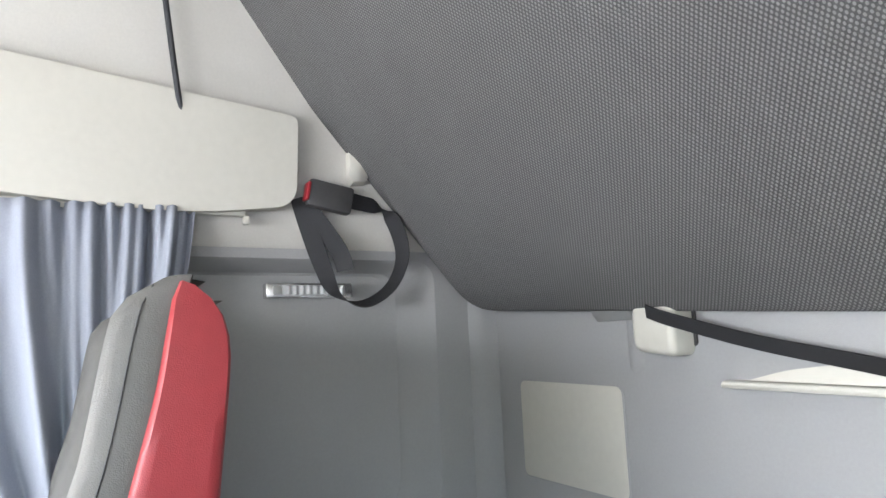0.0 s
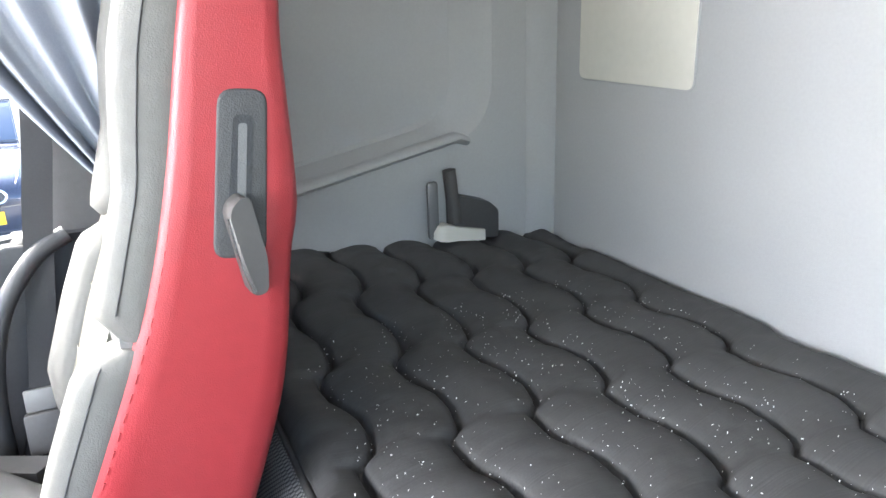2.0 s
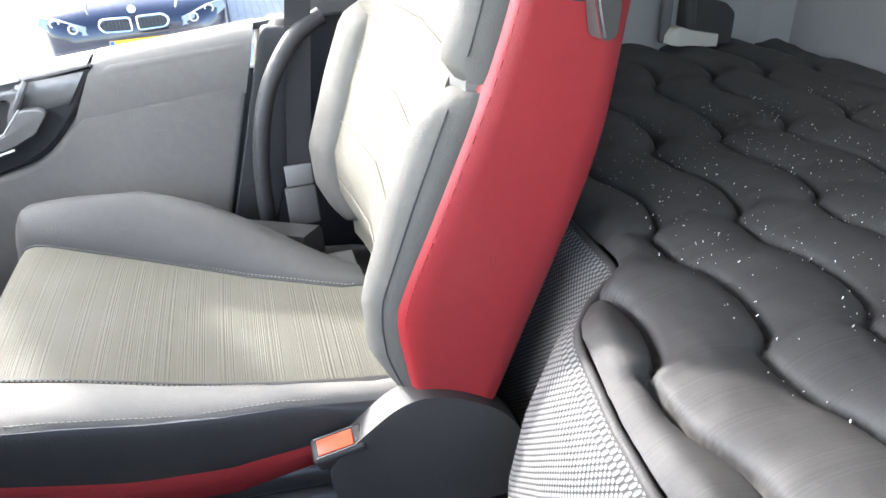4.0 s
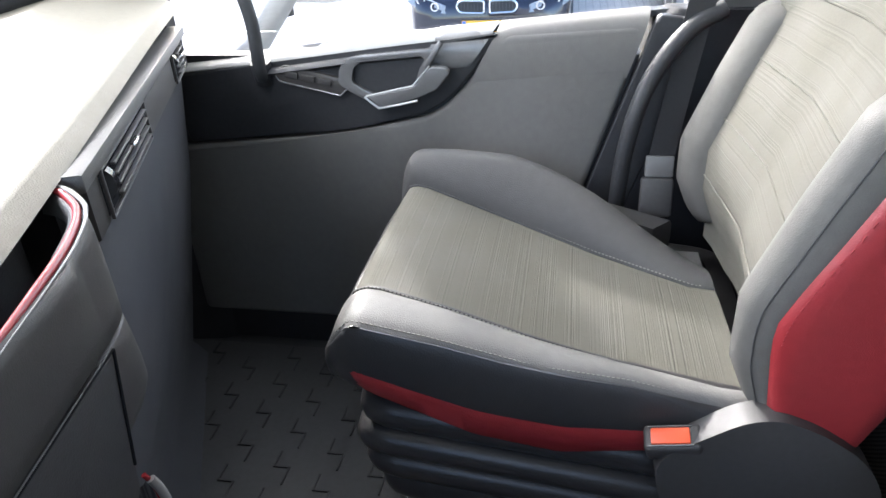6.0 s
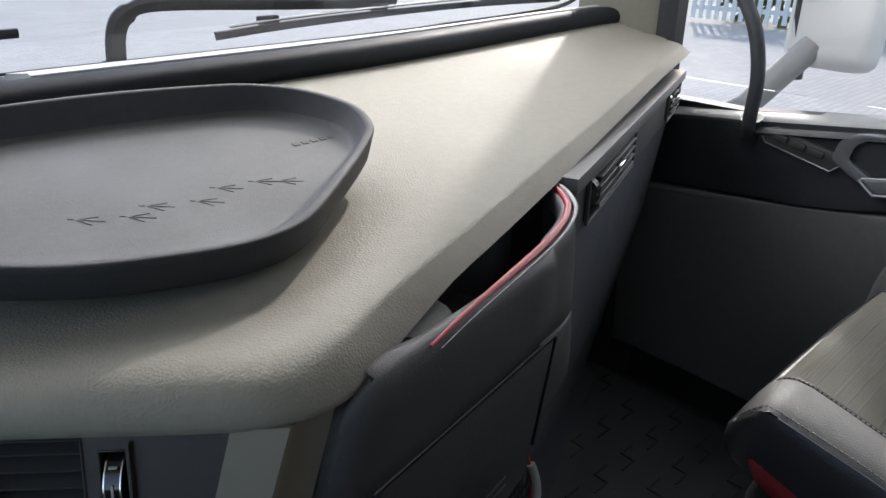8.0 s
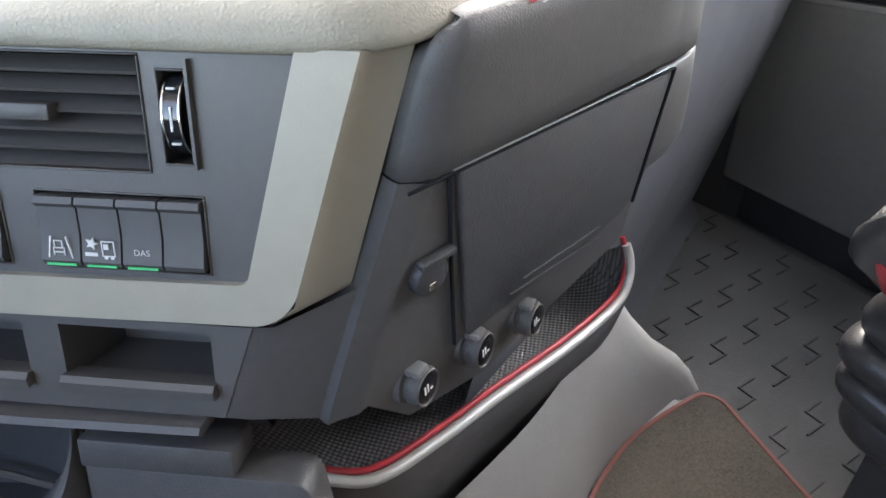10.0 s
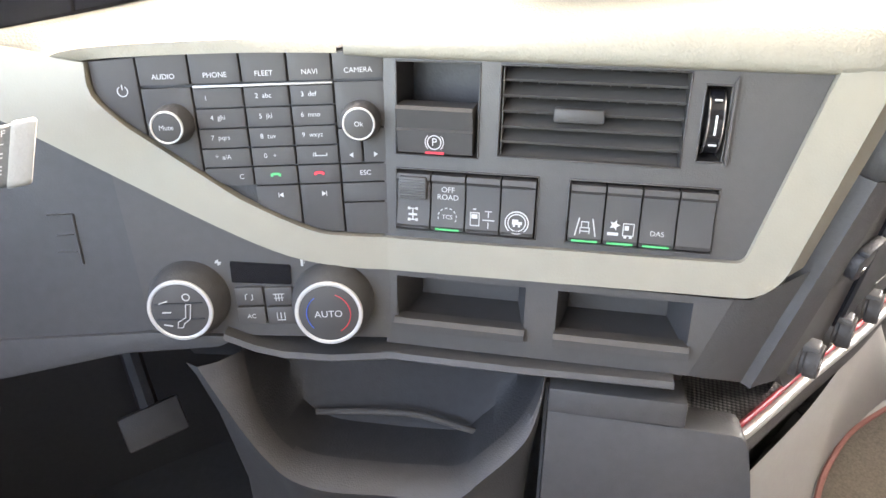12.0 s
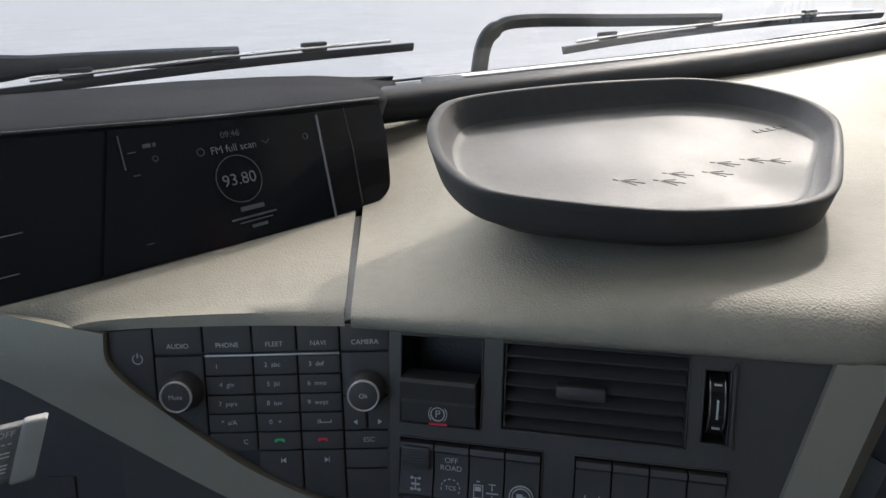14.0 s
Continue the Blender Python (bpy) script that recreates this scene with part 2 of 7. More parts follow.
def part(name, bm, mat, parent, label="", smooth=38):
    """One mesh object under a thing or under a part."""
    ob = new(name, finish(name, bm, mat, smooth))
    ob.parent = parent
    return tagged(ob, label)


def thing(name, label, category, group="", kind="", at=(0, 0, 0)):
    ob = new(name)
    ob.empty_display_size = 0.05
    return tagged(ob, label, category, group, kind)


def single(name, bm, mat, label, category, group="", kind="", smooth=38):
    return tagged(new(name, finish(name, bm, mat, smooth)), label, category, group, kind)


def joined(*bms):
    out = bmesh.new()
    for b in bms:
        me = bpy.data.meshes.new("piece")
        b.to_mesh(me)
        b.free()
        out.from_mesh(me)
        bpy.data.meshes.remove(me)
    return out


def box(x0, x1, y0, y1, z0, z1, bev=0.0, m=None, seg=2):
    bm = bmesh.new()
    bmesh.ops.create_cube(bm, size=1)
    for v in bm.verts:
        v.co = Vector(((x0 + x1) / 2 + v.co.x * (x1 - x0), (y0 + y1) / 2 + v.co.y * (y1 - y0), (z0 + z1) / 2 + v.co.z * (z1 - z0)))
    if bev:
        bmesh.ops.bevel(bm, geom=bm.edges[:], offset=bev, segments=seg, profile=0.5, affect="EDGES")
    if m:
        bm.transform(m)
    return bm


def rounded(pts, r, n=5):
    """A polygon with its corners rounded."""
    out = []
    k = len(pts)
    rs = r if isinstance(r, (list, tuple)) else [r] * k
    for i in range(k):
        a, b, c = Vector(pts[i - 1]), Vector(pts[i]), Vector(pts[(i + 1) % k])
        d = min(rs[i], (a - b).length * 0.48, (c - b).length * 0.48)
        if d < 1e-5:
            out.append(b)
            continue
        p, q = b + (a - b).normalized() * d, b + (c - b).normalized() * d
        for j in range(n + 1):
            s = j / n
            out.append((1 - s) ** 2 * p + 2 * s * (1 - s) * b + s * s * q)
    return out


def prism(pts, w0, w1, m=None, bev=0.0, seg=2):
    """A polygon in (u, v), drawn out from w0 to w1, its rim bevelled at w1."""
    bm = bmesh.new()
    f = bm.faces.new([bm.verts.new((p[0], p[1], w0)) for p in pts])
    res = bmesh.ops.extrude_face_region(bm, geom=[f])
    top = [g for g in res["geom"] if isinstance(g, bmesh.types.BMVert)]
    for v in top:
        v.co.z = w1
    if bev:
        tops = set(top)
        edges = [e for e in bm.edges if e.verts[0] in tops and e.verts[1] in tops]
        bmesh.ops.bevel(bm, geom=edges, offset=bev, segments=seg, profile=0.5, affect="EDGES")
    if m:
        bm.transform(m)
    return bm


def loft(rings, closed=True, caps=True, m=None):
    """Skins a row of rings of the same number of points."""
    bm = bmesh.new()
    vs = [[bm.verts.new(p) for p in ring] for ring in rings]
    k = len(rings[0])
    for a, b in zip(vs, vs[1:]):
        for i in range(k if closed else k - 1):
            j = (i + 1) % k
            bm.faces.new((a[i], a[j], b[j], b[i]))
    if caps and closed:
        bm.faces.new(vs[0][::-1])
        bm.faces.new(vs[-1])
    if m:
        bm.transform(m)
    return bm


def tube(pts, r, n=10, m=None, flat=1.0):
    pts = [Vector(p) for p in pts]
    rings = []
    side = None
    for i, p in enumerate(pts):
        d = (pts[min(i + 1, len(pts) - 1)] - pts[max(i - 1, 0)]).normalized()
        if side is None:
            side = d.cross(Vector((0, 0, 1)))
            side = side.normalized() if side.length > 0.1 else Vector((1, 0, 0))
        side = (side - d * side.dot(d)).normalized()
        up = d.cross(side)
        rr = r[i] if isinstance(r, (list, tuple)) else r
        rings.append([p + side * (rr * math.cos(a)) + up * (rr * flat * math.sin(a)) for a in (2 * math.pi * j / n for j in range(n))])
    return loft(rings, m=m)


def smooth_path(pts, steps=6):
    """A rounded line through points."""
    pts = [Vector(p) for p in pts]
    out = []
    for i in range(len(pts) - 1):
        a, b, c, d = pts[max(i - 1, 0)], pts[i], pts[i + 1], pts[min(i + 2, len(pts) - 1)]
        for j in range(steps):
            s = j / steps
            out.append(0.5 * ((2 * b) + (c - a) * s + (2 * a - 5 * b + 4 * c - d) * s * s + (3 * b - a - 3 * c + d) * s ** 3))
    out.append(pts[-1])
    return out


def ribbon(pts, width, thick, across):
    """A flat strap along points; across: its width's direction."""
    across = Vector(across).normalized()
    pts = [Vector(p) for p in pts]
    rings = []
    for i, p in enumerate(pts):
        d = (pts[min(i + 1, len(pts) - 1)] - pts[max(i - 1, 0)]).normalized()
        a = (across - d * across.dot(d)).normalized() * (width / 2)
        n = d.cross(a).normalized() * (thick / 2)
        rings.append([p - a - n, p + a - n, p + a + n, p - a + n])
    return loft(rings)


def disc(r, w0, w1, m=None, n=28, bev=0.0, at=(0, 0)):
    return prism([(at[0] + r * math.cos(2 * math.pi * i / n), at[1] + r * math.sin(2 * math.pi * i / n)) for i in range(n)], w0, w1, m, bev)


def ring(r0, r1, w0, w1, m=None, n=32, at=(0, 0)):
    prof = [(r0, w0), (r1, w0), (r1, w1 - 0.0006), (r1 - 0.0006, w1), (r0 + 0.0006, w1), (r0, w1 - 0.0006)]
    rings = [[(at[0] + r * math.cos(a), at[1] + r * math.sin(a), w) for r, w in prof] for a in (2 * math.pi * i / n for i in range(n + 1))]
    return loft(rings, caps=False, m=m)


def holed_plate(us, vs, hole, w0, w1, m=None, warp=None):
    """A plate cut into cells; the cells whose middle hole() names stay open."""
    bm = bmesh.new()
    grid = {}

    def vert(i, j):
        if (i, j) not in grid:
            p = (us[i], vs[j])
            p = warp(*p) if warp else p
            grid[i, j] = bm.verts.new((p[0], p[1], w0))
        return grid[i, j]

    faces = []
    for i in range(len(us) - 1):
        for j in range(len(vs) - 1):
            if not hole((us[i] + us[i + 1]) / 2, (vs[j] + vs[j + 1]) / 2):
                faces.append(bm.faces.new((vert(i, j), vert(i + 1, j), vert(i + 1, j + 1), vert(i, j + 1))))
    res = bmesh.ops.extrude_face_region(bm, geom=faces)
    for g in res["geom"]:
        if isinstance(g, bmesh.types.BMVert):
            g.co.z = w1
    if m:
        bm.transform(m)
    return bm


def words(body, size, m, w=0.0003):
    """Flat lettering, middled on the origin of m."""
    cu = bpy.data.curves.new("words", "FONT")
    cu.body, cu.size, cu.align_x, cu.align_y = body, size, "CENTER", "CENTER"
    ob = bpy.data.objects.new("words", cu)
    scene.collection.objects.link(ob)
    me = bpy.data.meshes.new_from_object(ob.evaluated_get(bpy.context.evaluated_depsgraph_get()))
    bm = bmesh.new()
    bm.from_mesh(me)
    bpy.data.objects.remove(ob)
    bpy.data.curves.remove(cu)
    bpy.data.meshes.remove(me)
    for v in bm.verts:
        v.co.z = w
    bm.transform(m)
    return bm


def basis(o, u, v, n):
    return Matrix(((u[0], v[0], n[0], o[0]), (u[1], v[1], n[1], o[1]), (u[2], v[2], n[2], o[2]), (0, 0, 0, 1)))


def shift(m, u, v, w=0.0):
    return m @ Matrix.Translation((u, v, w))


# ---- the cab's shell ----
def structure(name, bm, mat, label, smooth=38):
    return single(name, bm, mat, label, "structure", kind="structure", smooth=smooth)


structure("floor", box(-1.16, 1.16, -1.26, 1.16, -0.06, 0.0), RUBBER, "black rubber cab floor")
structure("wall_rear", box(-1.12, 1.14, -1.26, -1.205, 0.0, 2.2), WALL, "light grey lined rear wall of the sleeper cab")
structure("ceiling", box(-1.16, 1.16, -1.26, 1.16, 2.2, 2.26), HEAD, "light roof lining")
structure("wall_driver_side", box(-1.16, -1.10, -1.26, -0.35, 0.0, 2.2), WALL, "grey lined wall behind the driver")
structure("door_2", box(-1.16, -1.10, -0.35, 0.98, 0.0, 0.86), BLACK, "black lower half of the driver's door")
structure("wall_driver_head", box(-1.16, -1.10, -0.35, 0.98, 1.62, 2.2), HEAD, "light lining above the driver's window")
structure("pillar_driver", box(-1.16, -1.06, 0.98, 1.16, 0.0, 2.2), BLACK, "black windscreen pillar")
structure("wall_front", box(-1.10, 1.10, 1.10, 1.16, 0.0, 0.90), BLACK, "black bulkhead below the windscreen")
structure("cowl", box(-1.10, 1.10, 1.165, 1.36, 0.0, 0.865, 0.02), BLACK, "black cowl outside below the windscreen")
structure("wall_front_head", box(-1.10, 1.10, 1.02, 1.16, 1.70, 2.2), HEAD, "light lining above the windscreen")


def window_pane(name, bm, label):
    w = single(name, bm, CLEAR, label, "window", kind="structure")
    w.visible_shadow = False
    return w


window_pane("window_1", box(-1.06, 1.06, 1.125, 1.131, 0.90, 1.70), "wide clear windscreen")
window_pane("window_2", box(1.125, 1.130, -0.12, 0.98, 0.78, 1.62), "clear side window of the passenger door")

# passenger side wall with its recessed lining


def side_wall():
    outer = [(-1.205, 0.0), (-0.36, 0.0), (-0.36, 2.2), (-1.205, 2.2)]
    hole = rounded([(-1.055, 0.915), (-0.38, 0.80), (-0.38, 1.53), (-1.055, 1.53)], [0.13, 0.01, 0.01, 0.06], 7)
    inner = rounded([(-0.965, 0.955), (-0.38, 0.84), (-0.38, 1.50), (-0.965, 1.50)], [0.10, 0.01, 0.01, 0.05], 7)
    bm = bmesh.new()
    # a frame of bands from the outer rectangle to the hole, then the sloping reveal and the back
    n = len(hole)
    c = Vector((-0.68, 1.17))
    out = []
    for p in hole:
        d = (Vector(p) - c).normalized()
        s = min([(lim - c[k]) / d[k] for k in (0, 1) for lim in ((-1.205, -0.36) if k == 0 else (0.0, 2.2)) if abs(d[k]) > 1e-6 and (lim - c[k]) / d[k] > 0])
        out.append(c + d * s)
    rings = [[(1.074, p[0], p[1]) for p in out], [(1.074, p[0], p[1]) for p in hole], [(1.080, *(Vector(p) * 0.9 + Vector(q) * 0.1)) for p, q in zip(hole, inner)],
             [(1.142, *(Vector(p) * 0.2 + Vector(q) * 0.8)) for p, q in zip(hole, inner)], [(1.148, p[0], p[1]) for p in inner]]
    vs = [[bm.verts.new(p) for p in r] for r in rings]
    for a, b in zip(vs, vs[1:]):
        for i in range(n):
            j = (i + 1) % n
            bm.faces.new((a[i], a[j], b[j], b[i]))
    bm.faces.new(vs[-1])
    return bm


structure("wall_passenger_side", joined(side_wall(), box(1.152, 1.19, -1.26, -0.12, 0.0, 2.2)), WALL, "light grey moulded side wall with a recessed panel", smooth=24)
structure("trim_corner", loft([[(1.085, -1.14, z), (1.06, -1.15, z), (1.045, -1.18, z), (1.04, -1.21, z), (1.09, -1.21, z)] for z in (0.6, 0.9, 1.2, 1.55)]), WALL, "grey rounded corner trim between side and rear wall", smooth=60)
structure("trim_ledge", loft([[(1.085, y, z), (1.055, y, z - 0.004), (1.05, y, z - 0.012), (1.06, y, z - 0.02), (1.085, y, z - 0.028)] for y, z in ((-0.985, 0.918), (-0.96, 0.926), (-0.75, 0.885), (-0.55, 0.845), (-0.38, 0.81))]), WALL, "grey ledge moulding below the recessed panel", smooth=60)
structure("lining_upper", loft([[(1.08, y, 1.545), (1.065, y, 1.56), (1.05, y, 1.60), (1.03, y, 1.85), (0.96, y, 2.1), (0.85, y, 2.2), (1.09, y, 2.2)] for y in (-1.205, -0.8, -0.4, 0.0, 0.5, 1.0)]), HEAD, "ivory upper side lining under the roof", smooth=60)
structure("lining_pillar_b", loft([[(1.13, -0.38, z), (1.085, -0.37, z), (1.08, -0.34, z), (1.085, -0.18, z), (1.10, -0.145, z), (1.13, -0.14, z)] for z in (0.82, 1.2, 1.6, 2.2)]), DKGREY, "dark grey lining of the door pillar", smooth=50)
structure("pillar_b", loft([[(1.13, y0, z), (1.07, y0 + 0.02, z), (1.06, y0 + 0.05, z), (1.06, y1 - 0.05, z), (1.075, y1 - 0.015, z), (1.13, y1, z)] for z, y0, y1 in ((0.0, -0.37, 0.06), (0.45, -0.37, 0.02), (0.80, -0.37, -0.05), (0.825, -0.37, -0.08))]), SEAL, "black door pillar behind the passenger door", smooth=50)
structure("pillar_a", loft([[(1.13, 0.93, z), (1.09, 0.93, z), (1.075, 0.955, z), (1.06, 1.05, z), (1.03, 1.11, z), (1.13, 1.16, z)] for z in (0.0, 0.7, 1.2, 1.7, 2.2)]), BLACK, "black windscreen pillar on the passenger side", smooth=50)
structure("trim_pillar_a", loft([[(1.072, 0.965, z), (1.05, 0.975, z), (1.0, 1.06, z), (0.985, 1.11, z), (1.03, 1.12, z), (1.06, 1.05, z)] for z in (0.86, 1.0, 1.3, 1.7)]), BEIGE, "beige inner lining of the windscreen pillar", smooth=50)
structure("trim_door_head", box(1.10, 1.16, -0.14, 0.95, 1.62, 2.2), HEAD, "light lining above the passenger window")

# ---- passenger door ----
DOORX = 1.085
MD = basis((DOORX, 0, 0), (0, -1, 0), (0, 0, 1), (-1, 0, 0))     # u: rearwards, v: up, w: into the cab


def dprism(pts, w0, w1, bev=0.0, seg=2):
    """A slab on the door; points as (y, z)."""
    return prism([(-y, z) for y, z in pts][::-1], w0, w1, MD, bev, seg)


door = tagged(thing("door_1", "grey passenger door with black upper trim and closed window", "door"), kind="structure")
part("door_shell", box(1.09, 1.13, -0.10, 0.95, 0.0, 0.74, 0.004), BLACK, door)
part("door_panel", dprism(rounded([(0.078, 0.40), (-0.046, 0.80), (0.222, 0.782), (0.292, 0.685), (0.36, 0.622), (0.56, 0.58), (0.985, 0.54), (0.985, 0.10), (0.14, 0.10)], [0.02, 0.03, 0.02, 0.05, 0.06, 0.1, 0.01, 0.02, 0.05], 5), 0.0, 0.022, 0.012, 4), GREY, door, "grey padded vinyl panel")
part("rear_trim", dprism(rounded([(-0.054, 0.795), (0.070, 0.40), (-0.02, 0.40), (-0.130, 0.72), (-0.130, 0.812), (-0.062, 0.817)], [0.01, 0, 0, 0.04, 0.015, 0.01], 4), 0.0, 0.026, 0.005, 3), BLACK, door, "black rear trim")
part("upper_trim", dprism(rounded([(0.229, 0.786), (0.294, 0.692), (0.362, 0.629), (0.56, 0.587), (0.92, 0.552), (0.95, 0.70), (0.723, 0.728), (0.485, 0.757), (0.35, 0.772)], [0.01, 0.04, 0.06, 0.08, 0.01, 0.01, 0.02, 0.02, 0.02], 5), 0.0, 0.020, 0.006, 3), BLACK, door, "black upper trim")
ROLL = [(1.13, 0.012), (1.10, 0.012), (1.086, 0.009), (1.075, 0.003), (1.067, -0.008), (1.063, -0.022), (1.062, -0.038), (1.064, -0.056), (1.075, -0.064)]


LONG_ROLL = ROLL[:7] + [(1.0617, -0.06), (1.0625, -0.085), (1.0650, -0.105)]


def rolled(rear, front, off=0.0, profile=ROLL):
    """A rounded top of the door between two slanting ends, given as (y at the top, y at the foot)."""
    rings = []
    for i in range(9):
        ring = []
        for x, dz in profile:
            s = (0.012 - dz) / (0.012 - profile[-1][1])
            ya, yb = rear[0] + (rear[1] - rear[0]) * s, front[0] + (front[1] - front[0]) * s
            y = ya + (yb - ya) * i / 8
            ring.append((x - off, y, 0.8045 - 0.085 * y + dz))
        rings.append(ring)
    return loft(rings)


part("sill_cap", rolled((0.234, 0.291), (0.352, 0.388), 0.002), CAP, door, "grey cap beside the handle", smooth=70)
part("sill_top", loft([[(1.13, y, z - 0.01), (1.13, y, z + 0.012), (1.09, y, z + 0.012), (1.07, y, z + 0.004), (1.067, y, z - 0.001), (1.08, y, z - 0.010)] for y, z in ((0.354, 0.7725), (0.40, 0.767), (0.485, 0.757), (0.723, 0.729), (0.96, 0.705))]), GREYPLASTIC, door, "grey window sill moulding", smooth=60)
part("panel_roll", rolled((-0.050, -0.014), (0.229, 0.296), 0.0, LONG_ROLL), GREY, door, "grey padded top of the door panel", smooth=70)
part("window_seal", loft([[(1.135, y, z), (1.10, y, z), (1.10, y, z + 0.012), (1.135, y, z + 0.012)] for y, z in ((-0.12, 0.812), (0.229, 0.783), (0.485, 0.756), (0.96, 0.704))]), RUBBER, door, "black window seal")
bowl = rounded([(0.556, 0.690), (0.548, 0.730), (0.520, 0.746), (0.362, 0.760), (0.348, 0.752), (0.366, 0.722), (0.372, 0.700), (0.392, 0.662), (0.470, 0.643), (0.522, 0.668)], [0.01, 0.016, 0.012, 0.006, 0.006, 0.01, 0.01, 0.012, 0.012, 0.012], 4)
cx = sum(p[0] for p in bowl) / len(bowl)
cz = sum(p[1] for p in bowl) / len(bowl)


def ringed(outline, s, centre, w0, w1, w2):
    """A raised rim round a hollow on the door."""
    big = [(p[0], p[1]) for p in outline]
    small = [(centre[0] + (p[0] - centre[0]) * s, centre[1] + (p[1] - centre[1]) * s) for p in big]
    mid = [(centre[0] + (p[0] - centre[0]) * (1 + s) / 2, centre[1] + (p[1] - centre[1]) * (1 + s) / 2) for p in big]
    rows = [(big, w0), (big, w1 - 0.003), (mid, w1), (small, w1 - 0.003), (small, w2)]
    return loft([[(DOORX - w, y, z) for y, z in pts] for pts, w in rows], caps=True)


handle = part("handle_bowl", ringed(bowl, 0.74, (cx, cz), 0.015, 0.036, 0.020), CAP, door, "grey moulded handle surround", smooth=55)
part("handle_recess", dprism([(cx + (y - cx) * 0.735, cz + (z - cz) * 0.735) for y, z in bowl], 0.016, 0.0215), BLACK, handle)
lever = [(0.497, 0.668), (0.396, 0.690), (0.373, 0.716), (0.361, 0.729), (0.330, 0.727), (0.322, 0.716), (0.350, 0.683), (0.397, 0.664), (0.470, 0.646)]
part("door_handle", dprism(rounded(lever, 0.006, 4), 0.032, 0.048, 0.003, 3), CAP, handle, "satin grey pull handle")
part("handle_edge", tube([(1.039, y, z) for y, z in ((0.499, 0.668), (0.488, 0.658), (0.471, 0.6445), (0.43, 0.652), (0.390, 0.661))], 0.0028, 8), SILVER, handle, "bright lower edge")
part("handle_edge", tube([(1.0385, y, z) for y, z in ((0.495, 0.670), (0.398, 0.691), (0.375, 0.716), (0.362, 0.730))], 0.0018, 8), SILVER, handle, "bright upper edge")
part("handle_tip", tube(smooth_path([(1.052, 0.372, 0.728), (1.046, 0.360, 0.742), (1.046, 0.348, 0.760), (1.052, 0.340, 0.772)]), 0.006, 8), CAP, handle, "grey tip of the surround")
swp = part("switch_plate", dprism(rounded([(0.694, 0.711), (0.672, 0.728), (0.540, 0.698), (0.531, 0.684), (0.553, 0.663), (0.684, 0.693)], [0.008, 0.01, 0.01, 0.008, 0.006, 0.01], 4), 0.010, 0.029, 0.003), PANEL, door, "charcoal switch plate")
part("plate_edge", tube([(1.0565, y, z) for y, z in ((0.690, 0.706), (0.683, 0.694), (0.62, 0.6795), (0.555, 0.6645), (0.534, 0.683))], 0.0022, 6), CAP, swp, "pale edge")
for y in (0.655, 0.620, 0.585):
    z = 0.7085 - 0.21 * (0.655 - y)
    part("window_switch", dprism(rounded([(y + 0.015, z - 0.004), (y + 0.012, z + 0.010), (y - 0.016, z + 0.004), (y - 0.013, z - 0.010)], 0.003, 2), 0.028, 0.034, 0.002), KEY, swp)
part("ledge", loft([[(1.09, y, z), (1.055, y, z - 0.006), (1.05, y, z - 0.014), (1.06, y, z - 0.02), (1.09, y, z - 0.02)] for y, z in ((0.37, 0.762), (0.5, 0.75), (0.72, 0.722))]), BLACK, door, "", smooth=60)

# ---- grab handle, belt guide, mirror ----
gh = thing("grab_handle", "black tubular grab handle on the windscreen pillar", "grab handle")
part("bar", tube(smooth_path([(1.07, 0.93, 1.22), (1.05, 0.85, 1.08), (1.045, 0.775, 0.965), (1.04, 0.735, 0.90), (1.04, 0.715, 0.82), (1.045, 0.717, 0.73), (1.06, 0.72, 0.70)]), 0.0135, 12), RUBBER, gh)
part("foot", tube([(1.06, 0.72, 0.735), (1.075, 0.722, 0.69)], 0.022, 12), BLACK, gh)
single("belt_guide", tube(smooth_path([(1.045, -0.17, 0.83), (1.03, -0.115, 0.80), (1.01, -0.06, 0.73), (1.0, -0.028, 0.64), (1.0, -0.012, 0.52), (1.01, -0.01, 0.36)]), 0.016, 12), BLACK, "black tubular belt guide beside the seat", "belt guide")
belt = thing("seat_belt", "black seat belt hanging beside the passenger seat", "seat belt")
part("webbing", ribbon(smooth_path([(1.05, -0.19, 1.45), (1.045, -0.17, 1.1), (1.035, -0.13, 0.85), (1.015, -0.095, 0.62), (1.0, -0.085, 0.55)]), 0.046, 0.002, (0, 1, 0)), STRAP, belt)
part("tongue", box(-0.026, 0.026, -0.006, 0.006, -0.02, 0.02, 0.003, pose(0.985, -0.082, 0.555, 0, 0, 0) @ pose(0, 0, 0, 12, 0, 90)), MIDGREY, belt, "grey metal belt tongue")
part("buckle", box(-0.03, 0.03, -0.012, 0.012, -0.055, 0.02, 0.006, pose(0.975, -0.08, 0.515, 0, 0, 0) @ pose(0, 0, 0, 12, 0, 90)), DARK, belt, "dark grey buckle sleeve")

mir = thing("door_mirror", "white door mirror housing on a grey arm outside", "mirror")
# its unseen top and outer depth are added to block the sun
part("housing", loft([[(1.38 + 0.26 * p[0] + (0.5 - p[0]) * 0.26 * (1 - k), 0.715 + p[1] + (0.02 - p[1]) * (1 - k), z) for p in rounded([(-0.09, -0.07), (0.08, -0.10), (0.93, 0.0), (1.08, 0.20), (0.0, 0.10)], 0.05, 4)] for z, k in ((0.785, 0.55), (0.79, 0.8), (0.805, 0.95), (0.83, 1.0), (1.0, 1.0), (1.4, 1.0), (1.90, 1.0), (1.95, 0.9), (1.97, 0.7))]), WHITEPAINT, mir, "white housing", smooth=60)
part("arm", tube([(1.14, 0.99, 0.585), (1.30, 0.845, 0.70), (1.39, 0.755, 0.84)], 0.030, 12), GREYPLASTIC, mir, "grey arm")
